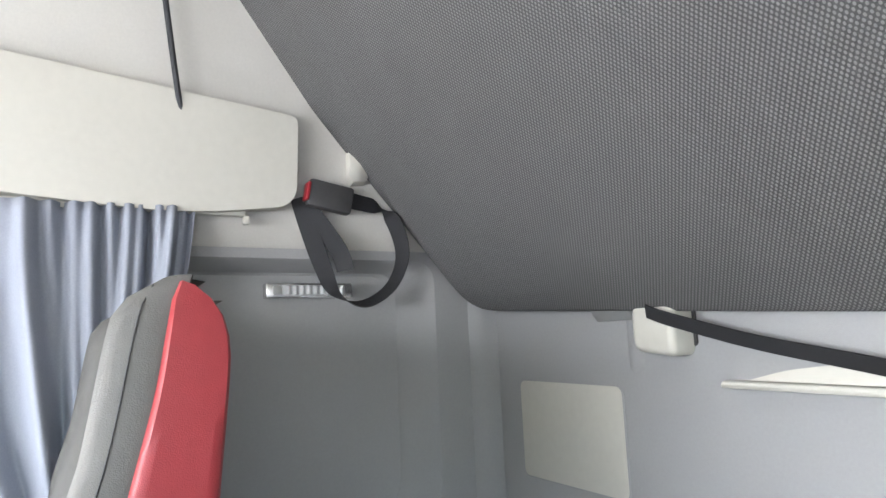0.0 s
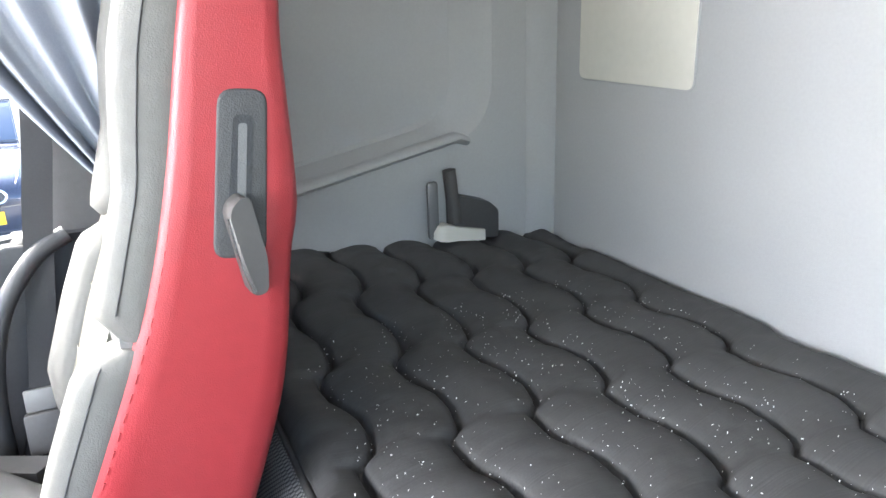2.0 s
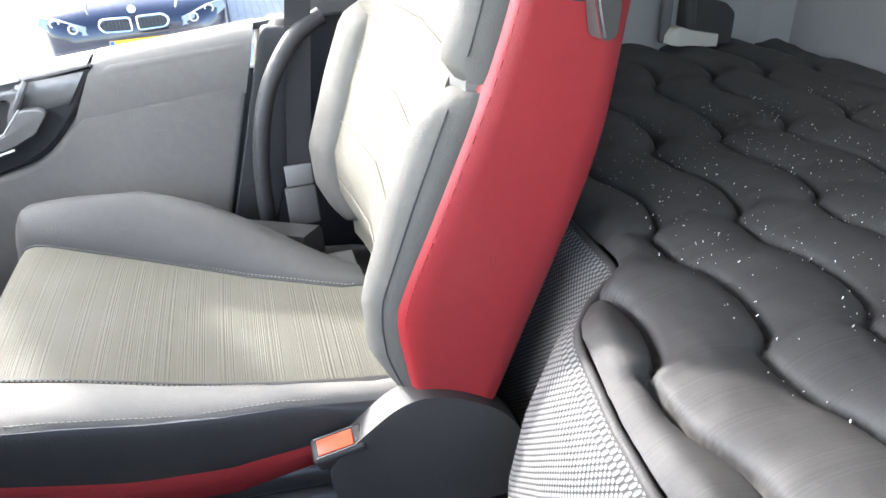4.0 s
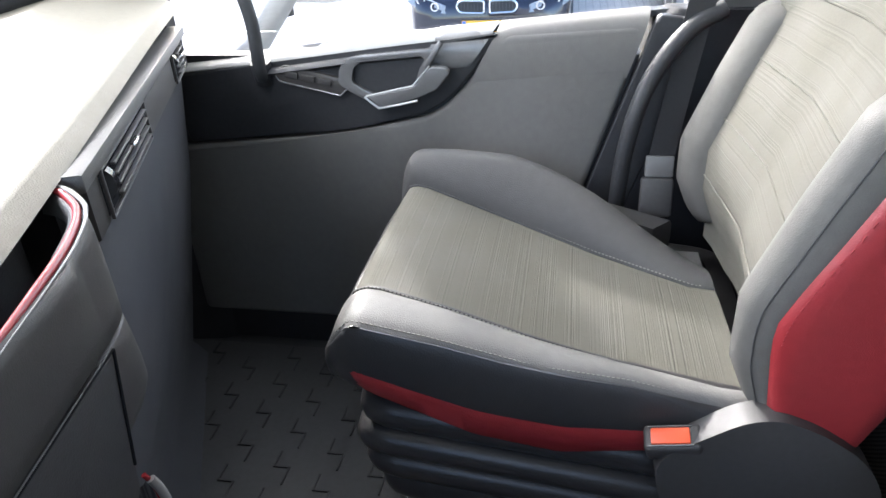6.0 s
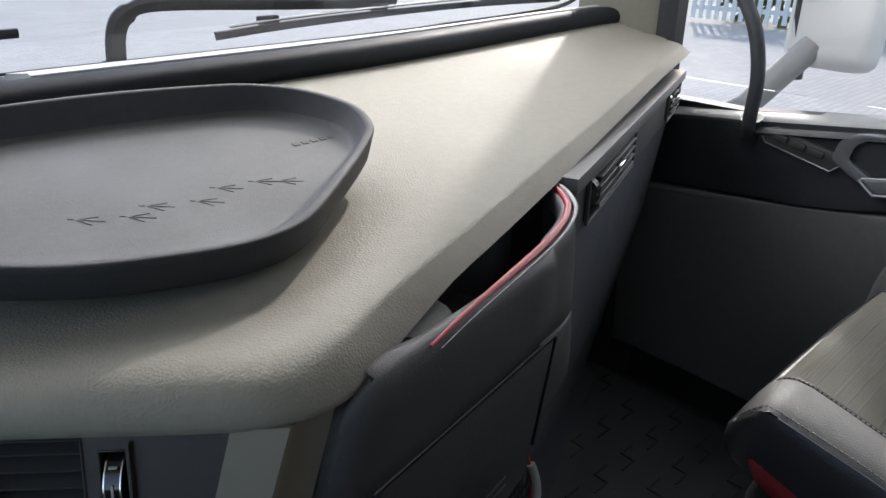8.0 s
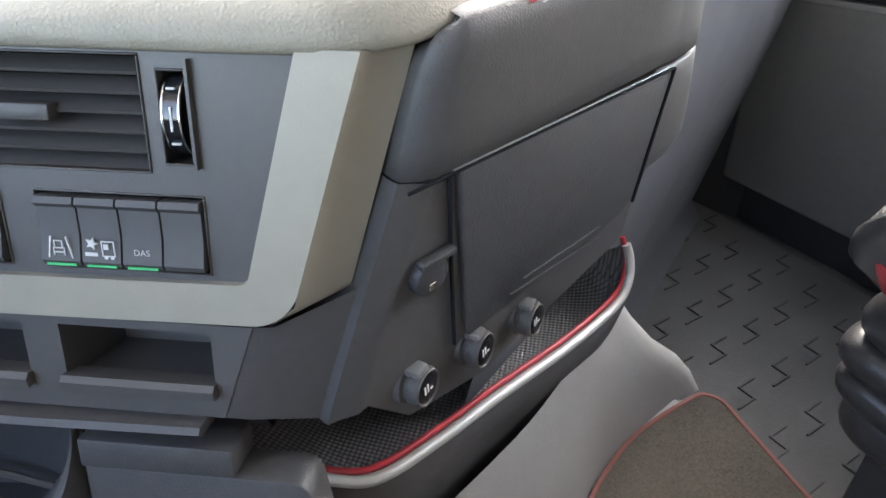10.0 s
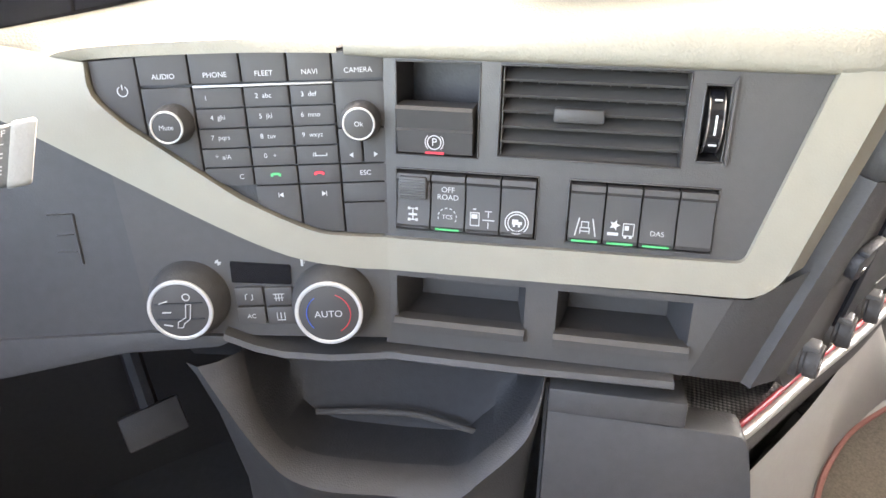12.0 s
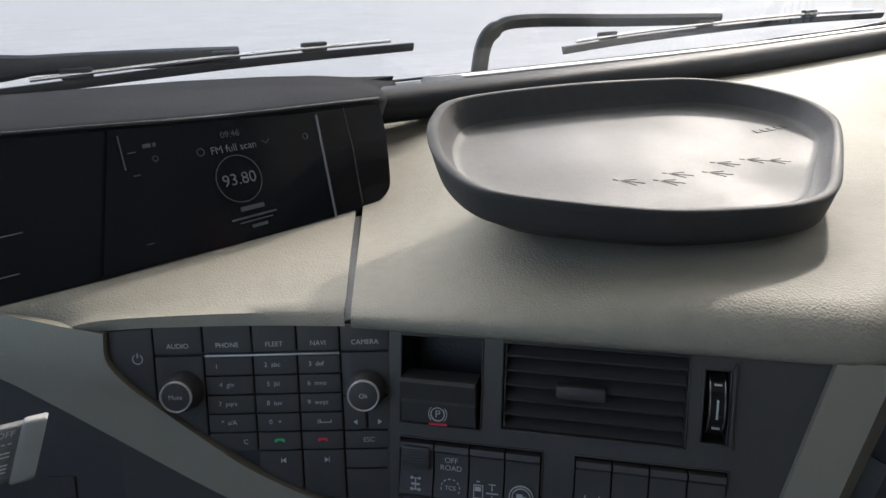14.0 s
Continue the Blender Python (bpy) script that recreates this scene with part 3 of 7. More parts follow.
part("post", tube([(1.40, 0.79, 0.76), (1.40, 0.81, 1.5)], 0.022, 10), BLACK, mir)

# ---- curtain and overhead cabinet ----
cur = thing("curtain", "blue-grey pleated curtain gathered and tied back at the pillar", "curtain")


def pleats():
    bm = bmesh.new()
    cols, rowsn = 200, 26
    grid = []
    for i in range(cols + 1):
        s = i / cols
        col = []
        for j in range(rowsn + 1):
            q = j / rowsn
            w = q ** 1.5
            y = (-0.50 + 0.62 * s) * (1 - w) + (-0.34 + 0.08 * s) * w
            ph = 2 * math.pi * (7.5 * s + 0.45 * math.sin(5 * s) + 0.25 * q * math.sin(6 * s + 0.6))
            amp = (0.010 + 0.030 * q ** 0.6 * (1 - 0.4 * w)) * (0.75 + 0.45 * math.sin(13 * s + 1 + 1.5 * q))
            x = 1.005 + amp * math.sin(ph) + 0.010 * (1 - q) ** 2 * math.sin(2.6 * ph) + 0.006 * math.sin(1.7 * ph + 7 * q) + 0.006 * noise.noise((s * 14, q * 5, 0.7))
            col.append(bm.verts.new((x - 0.004 * q, y, 1.615 - 0.715 * q)))
        grid.append(col)
    for a, b in zip(grid, grid[1:]):
        for j in range(rowsn):
            bm.faces.new((a[j], b[j], b[j + 1], a[j + 1]))
    return bm


drape = part("cloth", pleats(), CURTAIN, cur, smooth=180)
sol = drape.modifiers.new("thickness", "SOLIDIFY")
sol.thickness = 0.0015
part("tie", box(0.975, 1.035, -0.345, -0.255, 0.905, 0.930, 0.008), CURTAIN, cur, "blue-grey tie band")
part("rail", box(1.02, 1.035, -0.60, 0.9, 1.607, 1.622, 0.002), IVORY, cur, "ivory curtain rail")
part("end_stop", box(1.015, 1.035, -0.606, -0.596, 1.59, 1.607, 0.002), IVORY, cur)

cab = thing("overhead_cabinet", "ivory overhead flap above the curtain", "cabinet")
part("flap", loft([[(x, y, z) for y, z in rounded([(-0.706, 1.822), (-0.700, 1.630), (-0.48, 1.602), (-0.18, 1.624), (0.40, 1.69), (0.40, 1.94), (-0.17, 1.879)], [0.02, 0.045, 0.2, 0.2, 0.01, 0.01, 0.2], 5)] for x in (1.03, 1.004, 1.0)]), IVORY, cab, smooth=50)
part("body", box(1.02, 1.10, -0.69, 0.40, 1.66, 1.80, 0.01), IVORY, cab)
single("cable", tube(smooth_path([(1.01, -0.475, 1.79), (0.985, -0.455, 1.90), (0.95, -0.43, 2.05), (0.90, -0.41, 2.19)]), 0.006, 8), BLACK, "thin black cable running up the side lining", "cable")

# ---- retaining strap, hook, reading lamp ----
strap = thing("bunk_strap", "black webbing loop with a buckle hanging from the side lining", "strap")


def twisted(pts, width, thick, sides):
    """A strap along points whose width turns from side to side."""
    pts, rings = smooth_path(pts, 6), []
    for i, p in enumerate(pts):
        d = (pts[min(i + 1, len(pts) - 1)] - pts[max(i - 1, 0)]).normalized()
        f = i / (len(pts) - 1) * (len(sides) - 1)
        k = min(int(f), len(sides) - 2)
        side = Vector(sides[k]).lerp(Vector(sides[k + 1]), f - k)
        a = (side - d * side.dot(d)).normalized() * (width / 2)
        n = d.cross(a).normalized() * (thick / 2)
        rings.append([p - a - n, p + a - n, p + a + n, p - a + n])
    return loft(rings)


part("loop", twisted([(1.03, -0.715, 1.655), (1.04, -0.735, 1.60), (1.05, -0.770, 1.51), (1.05, -0.80, 1.45), (1.045, -0.86, 1.428), (1.04, -0.925, 1.465), (1.035, -0.955, 1.535), (1.03, -0.935, 1.61), (1.03, -0.90, 1.642), (1.025, -0.865, 1.648), (1.015, -0.825, 1.652)], 0.040, 0.002, ((0.3, 0.9, 0.3), (0.4, 0.9, 0.2), (0.8, 0.5, 0.3), (0.9, 0.1, 0.4), (0.9, 0.3, 0.2), (0.7, 0.7, 0.2), (0.3, 0.2, 0.9), (0.2, 0.1, 0.95))), STRAP, strap)
part("tail", twisted([(1.030, -0.725, 1.64), (1.028, -0.765, 1.59), (1.026, -0.800, 1.54), (1.03, -0.815, 1.50)], 0.040, 0.002, ((0.3, 0.9, 0.3), (0.3, 0.8, 0.5), (0.2, 0.6, 0.8))), STRAP, strap)
part("buckle", box(-0.050, 0.050, -0.014, 0.014, -0.030, 0.030, 0.007, pose(1.01, -0.775, 1.655, 0, -10, 90)), DARK, strap, "black plastic buckle")
part("button", box(-0.004, 0.004, -0.0142, 0.0142, -0.020, 0.020, 0.003, pose(1.008, -0.7245, 1.664, 0, -10, 90)), TRIM_RED, strap, "red release button")
single("coat_hook", loft([[(1.055, y, z - h), (1.02, y, z - h * 0.8), (1.01, y, z), (1.02, y, z + h), (1.055, y, z + h)] for y, z, h in ((-0.875, 1.735, 0.02), (-0.865, 1.735, 0.045), (-0.835, 1.735, 0.048), (-0.825, 1.735, 0.03))]), IVORY, "ivory moulded coat hook on the side lining", "hook", smooth=60)
lamp = thing("reading_lamp", "slim silver reading lamp on the side wall", "lamp")
part("frame", box(1.120, 1.149, -0.865, -0.665, 1.448, 1.482, 0.004), CHROME, lamp)
part("lens", box(1.114, 1.122, -0.845, -0.70, 1.453, 1.477, 0.003), LENS, lamp, "clear ribbed lens")
part("switch", box(1.114, 1.122, -0.70, -0.68, 1.455, 1.475, 0.003), SILVER, lamp)
for k in range(9):
    part("facet", box(-0.005, 0.005, -0.006, 0.006, -0.010, 0.010, 0.002, pose(1.1145, -0.838 + 0.0155 * k, 1.465, 0, 0, 45), 1), LENS, lamp)

# ---- rear wall fittings ----
cover = thing("access_panel", "ivory square cover plate on the rear wall", "cover plate")
MCP = basis((0, -1.205, 0), (-1, 0, 0), (0, 0, 1), (0, 1, 0))
part("rim", prism(rounded([(-0.955, 1.032), (-0.623, 1.027), (-0.623, 1.241), (-0.955, 1.246)], 0.021, 5), 0.0, 0.002, MCP, 0.001), WALL, cover, "grey rim")
part("plate", prism(rounded([(-0.952, 1.035), (-0.626, 1.030), (-0.626, 1.238), (-0.952, 1.243)], 0.018, 5), 0.0, 0.004, MCP, 0.0015), IVORY, cover)
MW = basis((0, -1.205, 0), (-1, 0, 0), (0, 0, 1), (0, 1, 0))     # u: towards -x, v: up, w: off the rear wall
latch = thing("bunk_latch", "ivory latch block under the upper bunk", "latch")
part("block", prism(rounded([(-0.540, 1.305), (-0.445, 1.293), (-0.445, 1.385), (-0.540, 1.385)], 0.02, 5), 0.0, 0.05, MW, 0.012, 4), IVORY, latch)
part("gap", prism(rounded([(-0.442, 1.31), (-0.437, 1.315), (-0.437, 1.375), (-0.442, 1.38)], 0.002, 2), 0.0, 0.005, MW), DARK, latch)
structure("trim_rear_rib", loft([[(x, -1.206 + w * k, z) for x, w in ((0.602, 0.0), (0.597, 0.004), (0.590, 0.008), (0.582, 0.009), (0.574, 0.008), (0.566, 0.004), (0.560, 0.0))] for z, k in ((1.262, 0.0), (1.27, 0.3), (1.285, 0.8), (1.30, 1.0), (1.41, 1.0))], closed=False), WALL, "soft grey rib on the rear wall under the bunk", smooth=70)
shelf = thing("wall_tray", "ivory scooped tray moulded on the rear wall", "tray")
part("lip", prism(rounded([(-0.375, 1.246), (0.55, 1.228), (0.55, 1.240), (-0.372, 1.257)], 0.005, 3), 0.0, 0.035, MW, 0.004, 3), IVORY, shelf)
part("scoop", prism(rounded([(-0.335, 1.2575), (0.5, 1.243), (0.5, 1.278), (0.05, 1.284), (-0.10, 1.2845), (-0.20, 1.281), (-0.27, 1.273)], [0.003, 0.005, 0.005, 0.02, 0.02, 0.02, 0.02], 4), 0.0, 0.02, MW), IVORY, shelf)

clamp = thing("mattress_clamp", "black clamp with a white lever on the bunk's side wall", "clamp")
part("tongue", box(1.030, 1.045, -0.893, -0.866, 0.70, 0.831, 0.008), CAP, clamp)
part("handle", tube([(1.030, -0.930, 0.735), (1.030, -0.918, 0.853)], 0.0150, 14), PANEL, clamp)
part("plate", loft([[(x, y, z) for y, z in rounded([(-0.93, 0.690), (-1.045, 0.680), (-1.045, 0.745), (-1.02, 0.768), (-0.945, 0.790), (-0.93, 0.780)], 0.008, 3)] for x in (1.085, 1.040, 1.034)]), DARK, clamp, smooth=50)
part("lever", loft([[(1.045, y, z1), (x, y, z1), (x, y, z0), (1.045, y, z0)] for y, x, z0, z1 in ((-0.876, 1.026, 0.702, 0.716), (-0.886, 1.014, 0.698, 0.731), (-0.905, 1.014, 0.694, 0.733), (-0.93, 1.018, 0.692, 0.724), (-0.985, 1.022, 0.683, 0.710), (-1.004, 1.024, 0.681, 0.706))]), IVORY, clamp, "white plastic lever", smooth=60)

# ---- upper bunk, folded up ----
E1, E2 = Vector((0, -1.165, 1.368)), Vector((0, -0.52, 2.115))
slope = (E2 - E1).normalized()
under = Vector((0, slope.z, -slope.y))      # out of the underside, forwards and down
MB = basis((0, E1.y, E1.z), (1, 0, 0), slope, under)
ub = thing("upper_bunk", "grey upper bunk folded up, with a dotted underside", "bunk")
part("underside", prism(rounded([(-1.02, -0.138), (1.045, 0.045), (1.045, 0.96), (-1.02, 0.96)], [0.06, 0.09, 0.06, 0.06], 8), -0.05, 0.0, MB, 0.018, 4), BUNK_UNDER, ub, smooth=50)
part("mattress", prism(rounded([(-1.0, -0.10), (1.02, 0.07), (1.02, 0.93), (-1.0, 0.93)], 0.05, 5), -0.13, -0.051, MB, 0.02, 3), MATTRESS, ub)
part("hinge", box(0.56, 0.66, -0.02, 0.012, -0.03, -0.012, 0.002, MB), SILVER, ub, "pale hinge leaf")
single("bunk_belt", ribbon(smooth_path([(0.485, -1.14, 1.372), (0.44, -1.148, 1.355), (0.30, -1.17, 1.314), (0.12, -1.17, 1.278), (-0.2, -1.17, 1.21)]), 0.027, 0.003, (0, 0.6, 1)), STRAP, "black webbing belt along the rear wall", "belt")

# ---- lower bunk ----
bunk = thing("lower_bunk", "black quilted bunk mattress with a mesh border", "bunk")


FRONT = ((-0.6, -0.270), (0.05, -0.274), (0.12, -0.280), (0.19, -0.292), (0.237, -0.301), (0.262, -0.312), (0.299, -0.342), (0.326, -0.376), (0.340, -0.399), (0.36, -0.405), (0.5, -0.408), (1.2, -0.408))


def front_edge(x):
    """Where the mattress ends towards the seats, with its step behind the passenger seat."""
    for (a, ya), (b, yb) in zip(FRONT, FRONT[1:]):
        if x <= b:
            return ya + (yb - ya) * (x - a) / (b - a)
    return FRONT[-1][1]


WAVE = ((0.0, 0.0), (0.15, -0.002), (0.31, -0.008), (0.42, -0.021), (0.52, -0.030), (0.70, -0.034), (0.85, -0.028), (0.93, -0.021), (1.0, 0.0))


def quilt_line(x):
    """The wave of the quilting seams, with its hooks."""
    k = (0.387 - x) / 0.232
    s = k % 1.0
    for (a, ya), (b, yb) in zip(WAVE, WAVE[1:]):
        if s <= b:
            return 0.019 * k + 0.010 + ya + (yb - ya) * (s - a) / (b - a)
    return 0.019 * k


def rise(x):
    """The mattress pushed up against the side wall."""
    k = min(1.0, max(0.0, (x - 0.62) / 0.42))
    return 0.046 * k * k * (3 - 2 * k)


def mattress():
    bm = bmesh.new()
    xs = [-0.6 + 1.695 * i / 330 for i in range(331)]
    n = 230
    grid = []
    for x in xs:
        y1, y0 = front_edge(x), -1.20
        hooked = quilt_line(x)
        col = []
        for j in range(n + 1):
            q = j / n
            y = y1 + (y0 - y1) * q
            row = (y + 0.475 - hooked) / 0.122
            d = abs(row - round(row)) * 0.122
            groove = math.exp(-(d / 0.0045) ** 2)
            puff = abs(math.sin(math.pi * row)) ** 0.6
            edge = min(1.0, (y1 - y) / 0.03, (y + 1.2) / 0.03)
            roll = 0.02 * (1 - max(0, edge)) ** 2
            z = 0.650 + 0.023 * puff - 0.016 * groove - roll + rise(x) * min(1.0, max(0.0, (y + 1.12) / 0.56)) + 0.004 * noise.noise((x * 9, y * 9, 0.3)) + 0.0028 * noise.noise((x * 26, y * 17, 1.0)) + 0.001 * noise.noise((x * 60, y * 45, 2.0))
            col.append(bm.verts.new((x, y, z)))
        grid.append(col)
    for a, b in zip(grid, grid[1:]):
        for j in range(n):
            bm.faces.new((a[j], b[j], b[j + 1], a[j + 1]))
    return bm


part("mattress_top", mattress(), MATTRESS, bunk, smooth=180)
rim = [(x / 200, front_edge(x / 200)) for x in range(-120, 219)]
part("piping", tube([(x, y + 0.002, 0.640) for x, y in rim[::2]], 0.006, 8), MATTRESS, bunk, "", smooth=60)
part("border", loft([[(x, y + o, z) for o, z in ((0.0, 0.645), (0.022, 0.632), (0.040, 0.60), (0.062, 0.54), (0.080, 0.45), (0.085, 0.33))] for x, y in rim[::2]], closed=False), MESH, bunk, "grey mesh cloth border", smooth=60)
part("base", box(-0.6, 1.08, -1.2, -0.40, 0.30, 0.63, 0.01), BLACK, bunk, "black bunk base")
random.seed(4)
lint = bmesh.new()
for k in range(1300):
    x, y = random.uniform(-0.05, 0.75), -1.15 + 0.75 * random.betavariate(1.6, 1.5)
    if y > front_edge(x) - 0.05:
        continue
    r = random.choice((0.0006, 0.0007, 0.0008, 0.0009, 0.0014))
    bmesh.ops.create_cube(lint, size=1, matrix=pose(x, y, 0.6715 + random.uniform(-0.002, 0.001), random.uniform(0, 90), random.uniform(0, 90), random.uniform(0, 180)) @ Matrix.Diagonal((r * random.uniform(0.8, 2.4), r * 0.6, r * 0.6, 1)))
single("lint", lint, LINT, "white lint specks on the quilted mattress", "lint", kind="stuff")
# ---- passenger seat ----
seat = thing("truck_seat", "grey and red vinyl passenger seat with olive ribbed cloth", "seat")
RED_FRONT = [(-0.151, 0.495), (-0.138, 0.60), (-0.148, 0.646), (-0.194, 0.747), (-0.257, 0.893), (-0.297, 1.023), (-0.328, 1.164), (-0.358, 1.286), (-0.369, 1.35), (-0.376, 1.39), (-0.384, 1.409)]
RED_BACK = [(-0.398, 1.404), (-0.417, 1.390), (-0.430, 1.370), (-0.4365, 1.338), (-0.434, 1.284), (-0.424, 1.165), (-0.424, 1.10), (-0.424, 0.994), (-0.412, 0.94), (-0.392, 0.806), (-0.357, 0.697), (-0.298, 0.548), (-0.262, 0.461)]


def across(table, z):
    """The y of a profile at a height."""
    t = sorted(table, key=lambda p: p[1])
    if z <= t[0][1]:
        return t[0][0]
    for a, b in zip(t, t[1:]):
        if z <= b[1]:
            return a[0] + (b[0] - a[0]) * (z - a[1]) / (b[1] - a[1])
    return t[-1][0]


BOLSTER = [(-0.139, 0.478), (-0.107, 0.554), (-0.106, 0.63), (-0.150, 0.752), (-0.195, 0.859), (-0.221, 0.913), (-0.256, 1.025), (-0.262, 1.083), (-0.272, 1.152), (-0.296, 1.233), (-0.314, 1.340), (-0.322, 1.380), (-0.338, 1.406), (-0.352, 1.414)]
SEAT_FAR = 0.975
MID = (0.385 + SEAT_FAR) / 2


def mirrored(bm, far):
    if far:
        for v in bm.verts:
            v.co.x = 2 * MID - v.co.x
        bmesh.ops.reverse_faces(bm, faces=bm.faces[:])
    return bm


def evenly(pts, n):
    """Points at even steps along a line."""
    pts = [Vector(q) for q in pts]
    run = [0.0]
    for a, b in zip(pts, pts[1:]):
        run.append(run[-1] + (b - a).length)
    out, k = [], 0
    for i in range(n + 1):
        s = run[-1] * i / n
        while k < len(pts) - 2 and run[k + 1] < s:
            k += 1
        out.append(pts[k] + (pts[k + 1] - pts[k]) * ((s - run[k]) / max(1e-9, run[k + 1] - run[k])))
    return out


def side_panel(far):
    front = evenly(smooth_path([(0, *q) for q in RED_FRONT], 5), 44)
    back = evenly(smooth_path([(0, *q) for q in RED_BACK[::-1]], 5), 44)
    rows = []
    for a, b in zip(front, back):
        row = [(0.43, a.y, a.z)]
        for s in (0.0, 0.012, 0.035, 0.08, 0.2, 0.4, 0.6, 0.8, 0.92, 0.965, 0.988, 1.0):
            e = min(s, 1 - s)
            x = 0.375 + 0.015 * (1 - min(1.0, e / 0.09)) ** 2
            q = a + (b - a) * s
            row.append((x, q.y, q.z))
        row.append((0.43, b.y, b.z))
        rows.append(row)
    return mirrored(loft(rows), far)


def bolster(far, z0, z1, seed):
    """A rounded grey strip between the red panel and the cloth."""
    rings = []
    n = 26
    for i in range(n + 1):
        q = i / n
        z = z0 + (z1 - z0) * q
        end = min(1.0, math.sqrt(max(0.0, 1 - (1 - min(q, 1 - q) / 0.09) ** 2)) if min(q, 1 - q) < 0.09 else 1.0)
        y0 = across(RED_FRONT, z) - 0.012
        y1 = y0 + 0.012 + (across(BOLSTER, z) - across(RED_FRONT, z)) * (0.35 + 0.65 * end)
        x0, x1 = 0.384, 0.384 + 0.075 + 0.025 * end
        yr = max(y0 - 0.06, min(y0 - 0.004, across(RED_BACK, z) + 0.016))
        y1 = max(y1, y0 + 0.012)
        sec = [(x0, y0), (x0 + 0.002, y0 + (y1 - y0) * 0.30), (x0 + 0.007, y0 + (y1 - y0) * 0.58), (x0 + 0.016, y0 + (y1 - y0) * 0.82), (x0 + 0.036, y1), (x0 + 0.058, y1 - 0.006), (x1 - 0.008, y1 - 0.024), (x1, y1 - 0.05), (x1, yr), (x0 + 0.02, yr)]
        rings.append([(x, y, z) for x, y in sec])
    return mirrored(loft(rings), far)


for far in (False, True):
    side = part("side_panel", side_panel(far), RED, seat, "red vinyl side panel", smooth=55)
    part("lower_bolster", bolster(far, 0.476, 0.868, 1), GREY_BACK, seat, "grey vinyl bolster", smooth=60)
    part("upper_bolster", bolster(far, 0.876, 1.416, 2), GREY_BACK, seat, "grey vinyl bolster", smooth=60)


def backrest_cloth():
    rings = []
    for i in range(41):
        z = 0.44 + (1.392 - 0.44) * i / 40
        y = across(BOLSTER, z) - 0.028
        if z > 1.34:
            y -= 0.045 * ((z - 1.34) / 0.052) ** 2
        sec = [(0.43 + (SEAT_FAR - 0.045 - 0.43) * k / 12, y - 0.03 * (1 - abs(k - 6) / 6) ** 0.7 - 0.004 * noise.noise((k * 0.6, z * 5, 0))) for k in range(13)]
        yb = min(y - 0.035, max(y - 0.12, across(RED_BACK, z) + 0.04))
        sec += [(SEAT_FAR - 0.05, yb), (0.435, yb)]
        rings.append([(x, yy, z) for x, yy in sec])
    return loft(rings)


part("backrest", backrest_cloth(), CLOTH_BACK, seat, "olive ribbed cloth backrest", smooth=60)
for z in (0.585, 0.685, 0.785, 0.885, 0.985, 1.085):
    y = across(BOLSTER, z) - 0.028
    part("cross_seam", tube([(0.475 + (SEAT_FAR - 0.135 - 0.43) * k / 12, y - 0.03 * (1 - abs((k * 0.8 + 1.2) - 6) / 6) ** 0.7 + 0.0015, z) for k in range(13)], 0.0016, 6), CLOTH_BACK, seat, "stitched cross seam")
part("back_shell", loft([[(x, across(RED_BACK, z) + o, z) for x, o in ((0.41, 0.06), (0.41, 0.03), (0.45, 0.014), (SEAT_FAR - 0.07, 0.014), (SEAT_FAR - 0.025, 0.03), (SEAT_FAR - 0.025, 0.06))] for z in [0.47 + 0.86 * i / 20 for i in range(21)]]), BLACK, seat, "black rear shell", smooth=60)
stitches = bmesh.new()
line = smooth_path([(0.3765, y - 0.010, z) for y, z in RED_FRONT[1:-1]], 16)
for a, b in zip(line[::2], line[1::2]):
    bmesh.ops.create_cube(stitches, size=1, matrix=look((a + b) / 2, b + (b - a)) @ Matrix.Diagonal((0.0012, 0.0012, (b - a).length * 0.9, 1)))
part("stitching", stitches, RED, seat, "red stitched seam")
for z0, z1 in ((0.905, 1.385), (0.50, 0.85)):
    run = []
    for i in range(19):
        z = z0 + (z1 - z0) * i / 18
        wide = 0.012 + across(BOLSTER, z) - across(RED_FRONT, z)
        run.append((0.3915, across(RED_FRONT, z) - 0.012 + 0.62 * wide, z))
    run.append((0.405, run[-1][1] - 0.012, z1 + 0.022 if z1 > 1 else z1 + 0.010))
    part("piping", tube(smooth_path(run, 2), 0.0010, 6), DKGREY, seat, "dark piping")
part("tuck", loft([[(0.392, -0.255, 0.872 + d), (0.398, -0.236 - abs(d) * 0.3, 0.872 + d), (0.44, -0.226 - abs(d) * 0.3, 0.872 + d), (0.47, -0.25, 0.872 + d)] for d in (-0.012, -0.004, 0.004, 0.012)]), GREY, seat, "gathered tuck between the bolsters")

# recliner handle set in the red panel
MS = basis((0.378, 0, 0), (0, -1, 0), (0, 0, 1), (-1, 0, 0))     # u: rearwards, v: up, w: off the seat's side


lev = part("lever_plate", prism(rounded([(0.332, 0.950), (0.384, 0.945), (0.403, 1.108), (0.357, 1.112)], 0.016, 5), -0.004, 0.005, MS, 0.003, 3), DKGREY, seat, "dark grey recessed lever plate")
part("slot", prism(rounded([(0.350, 0.985), (0.372, 0.983), (0.387, 1.085), (0.368, 1.087)], 0.006, 4), 0.0, 0.0056, MS), BLACK, lev, "dark slot")
part("guide", prism(rounded([(0.360, 0.992), (0.368, 0.991), (0.380, 1.078), (0.372, 1.079)], 0.003, 3), 0.0, 0.0062, MS), MIDGREY, lev, "grey guide strip")
part("lever", loft([[(0.378 - w, -u, v) for u, v in rounded([(0.345 + du0, 1.003), (0.365 + du0, 1.018), (0.377 + du1, 0.950), (0.374 + du1, 0.916), (0.359 + du1, 0.914)], 0.013, 5)] for w, du0, du1 in ((0.006, 0, 0), (0.022, 0.001, 0.001), (0.03, 0.004, 0.003))]), PANEL, lev, "charcoal pull lever", smooth=50)
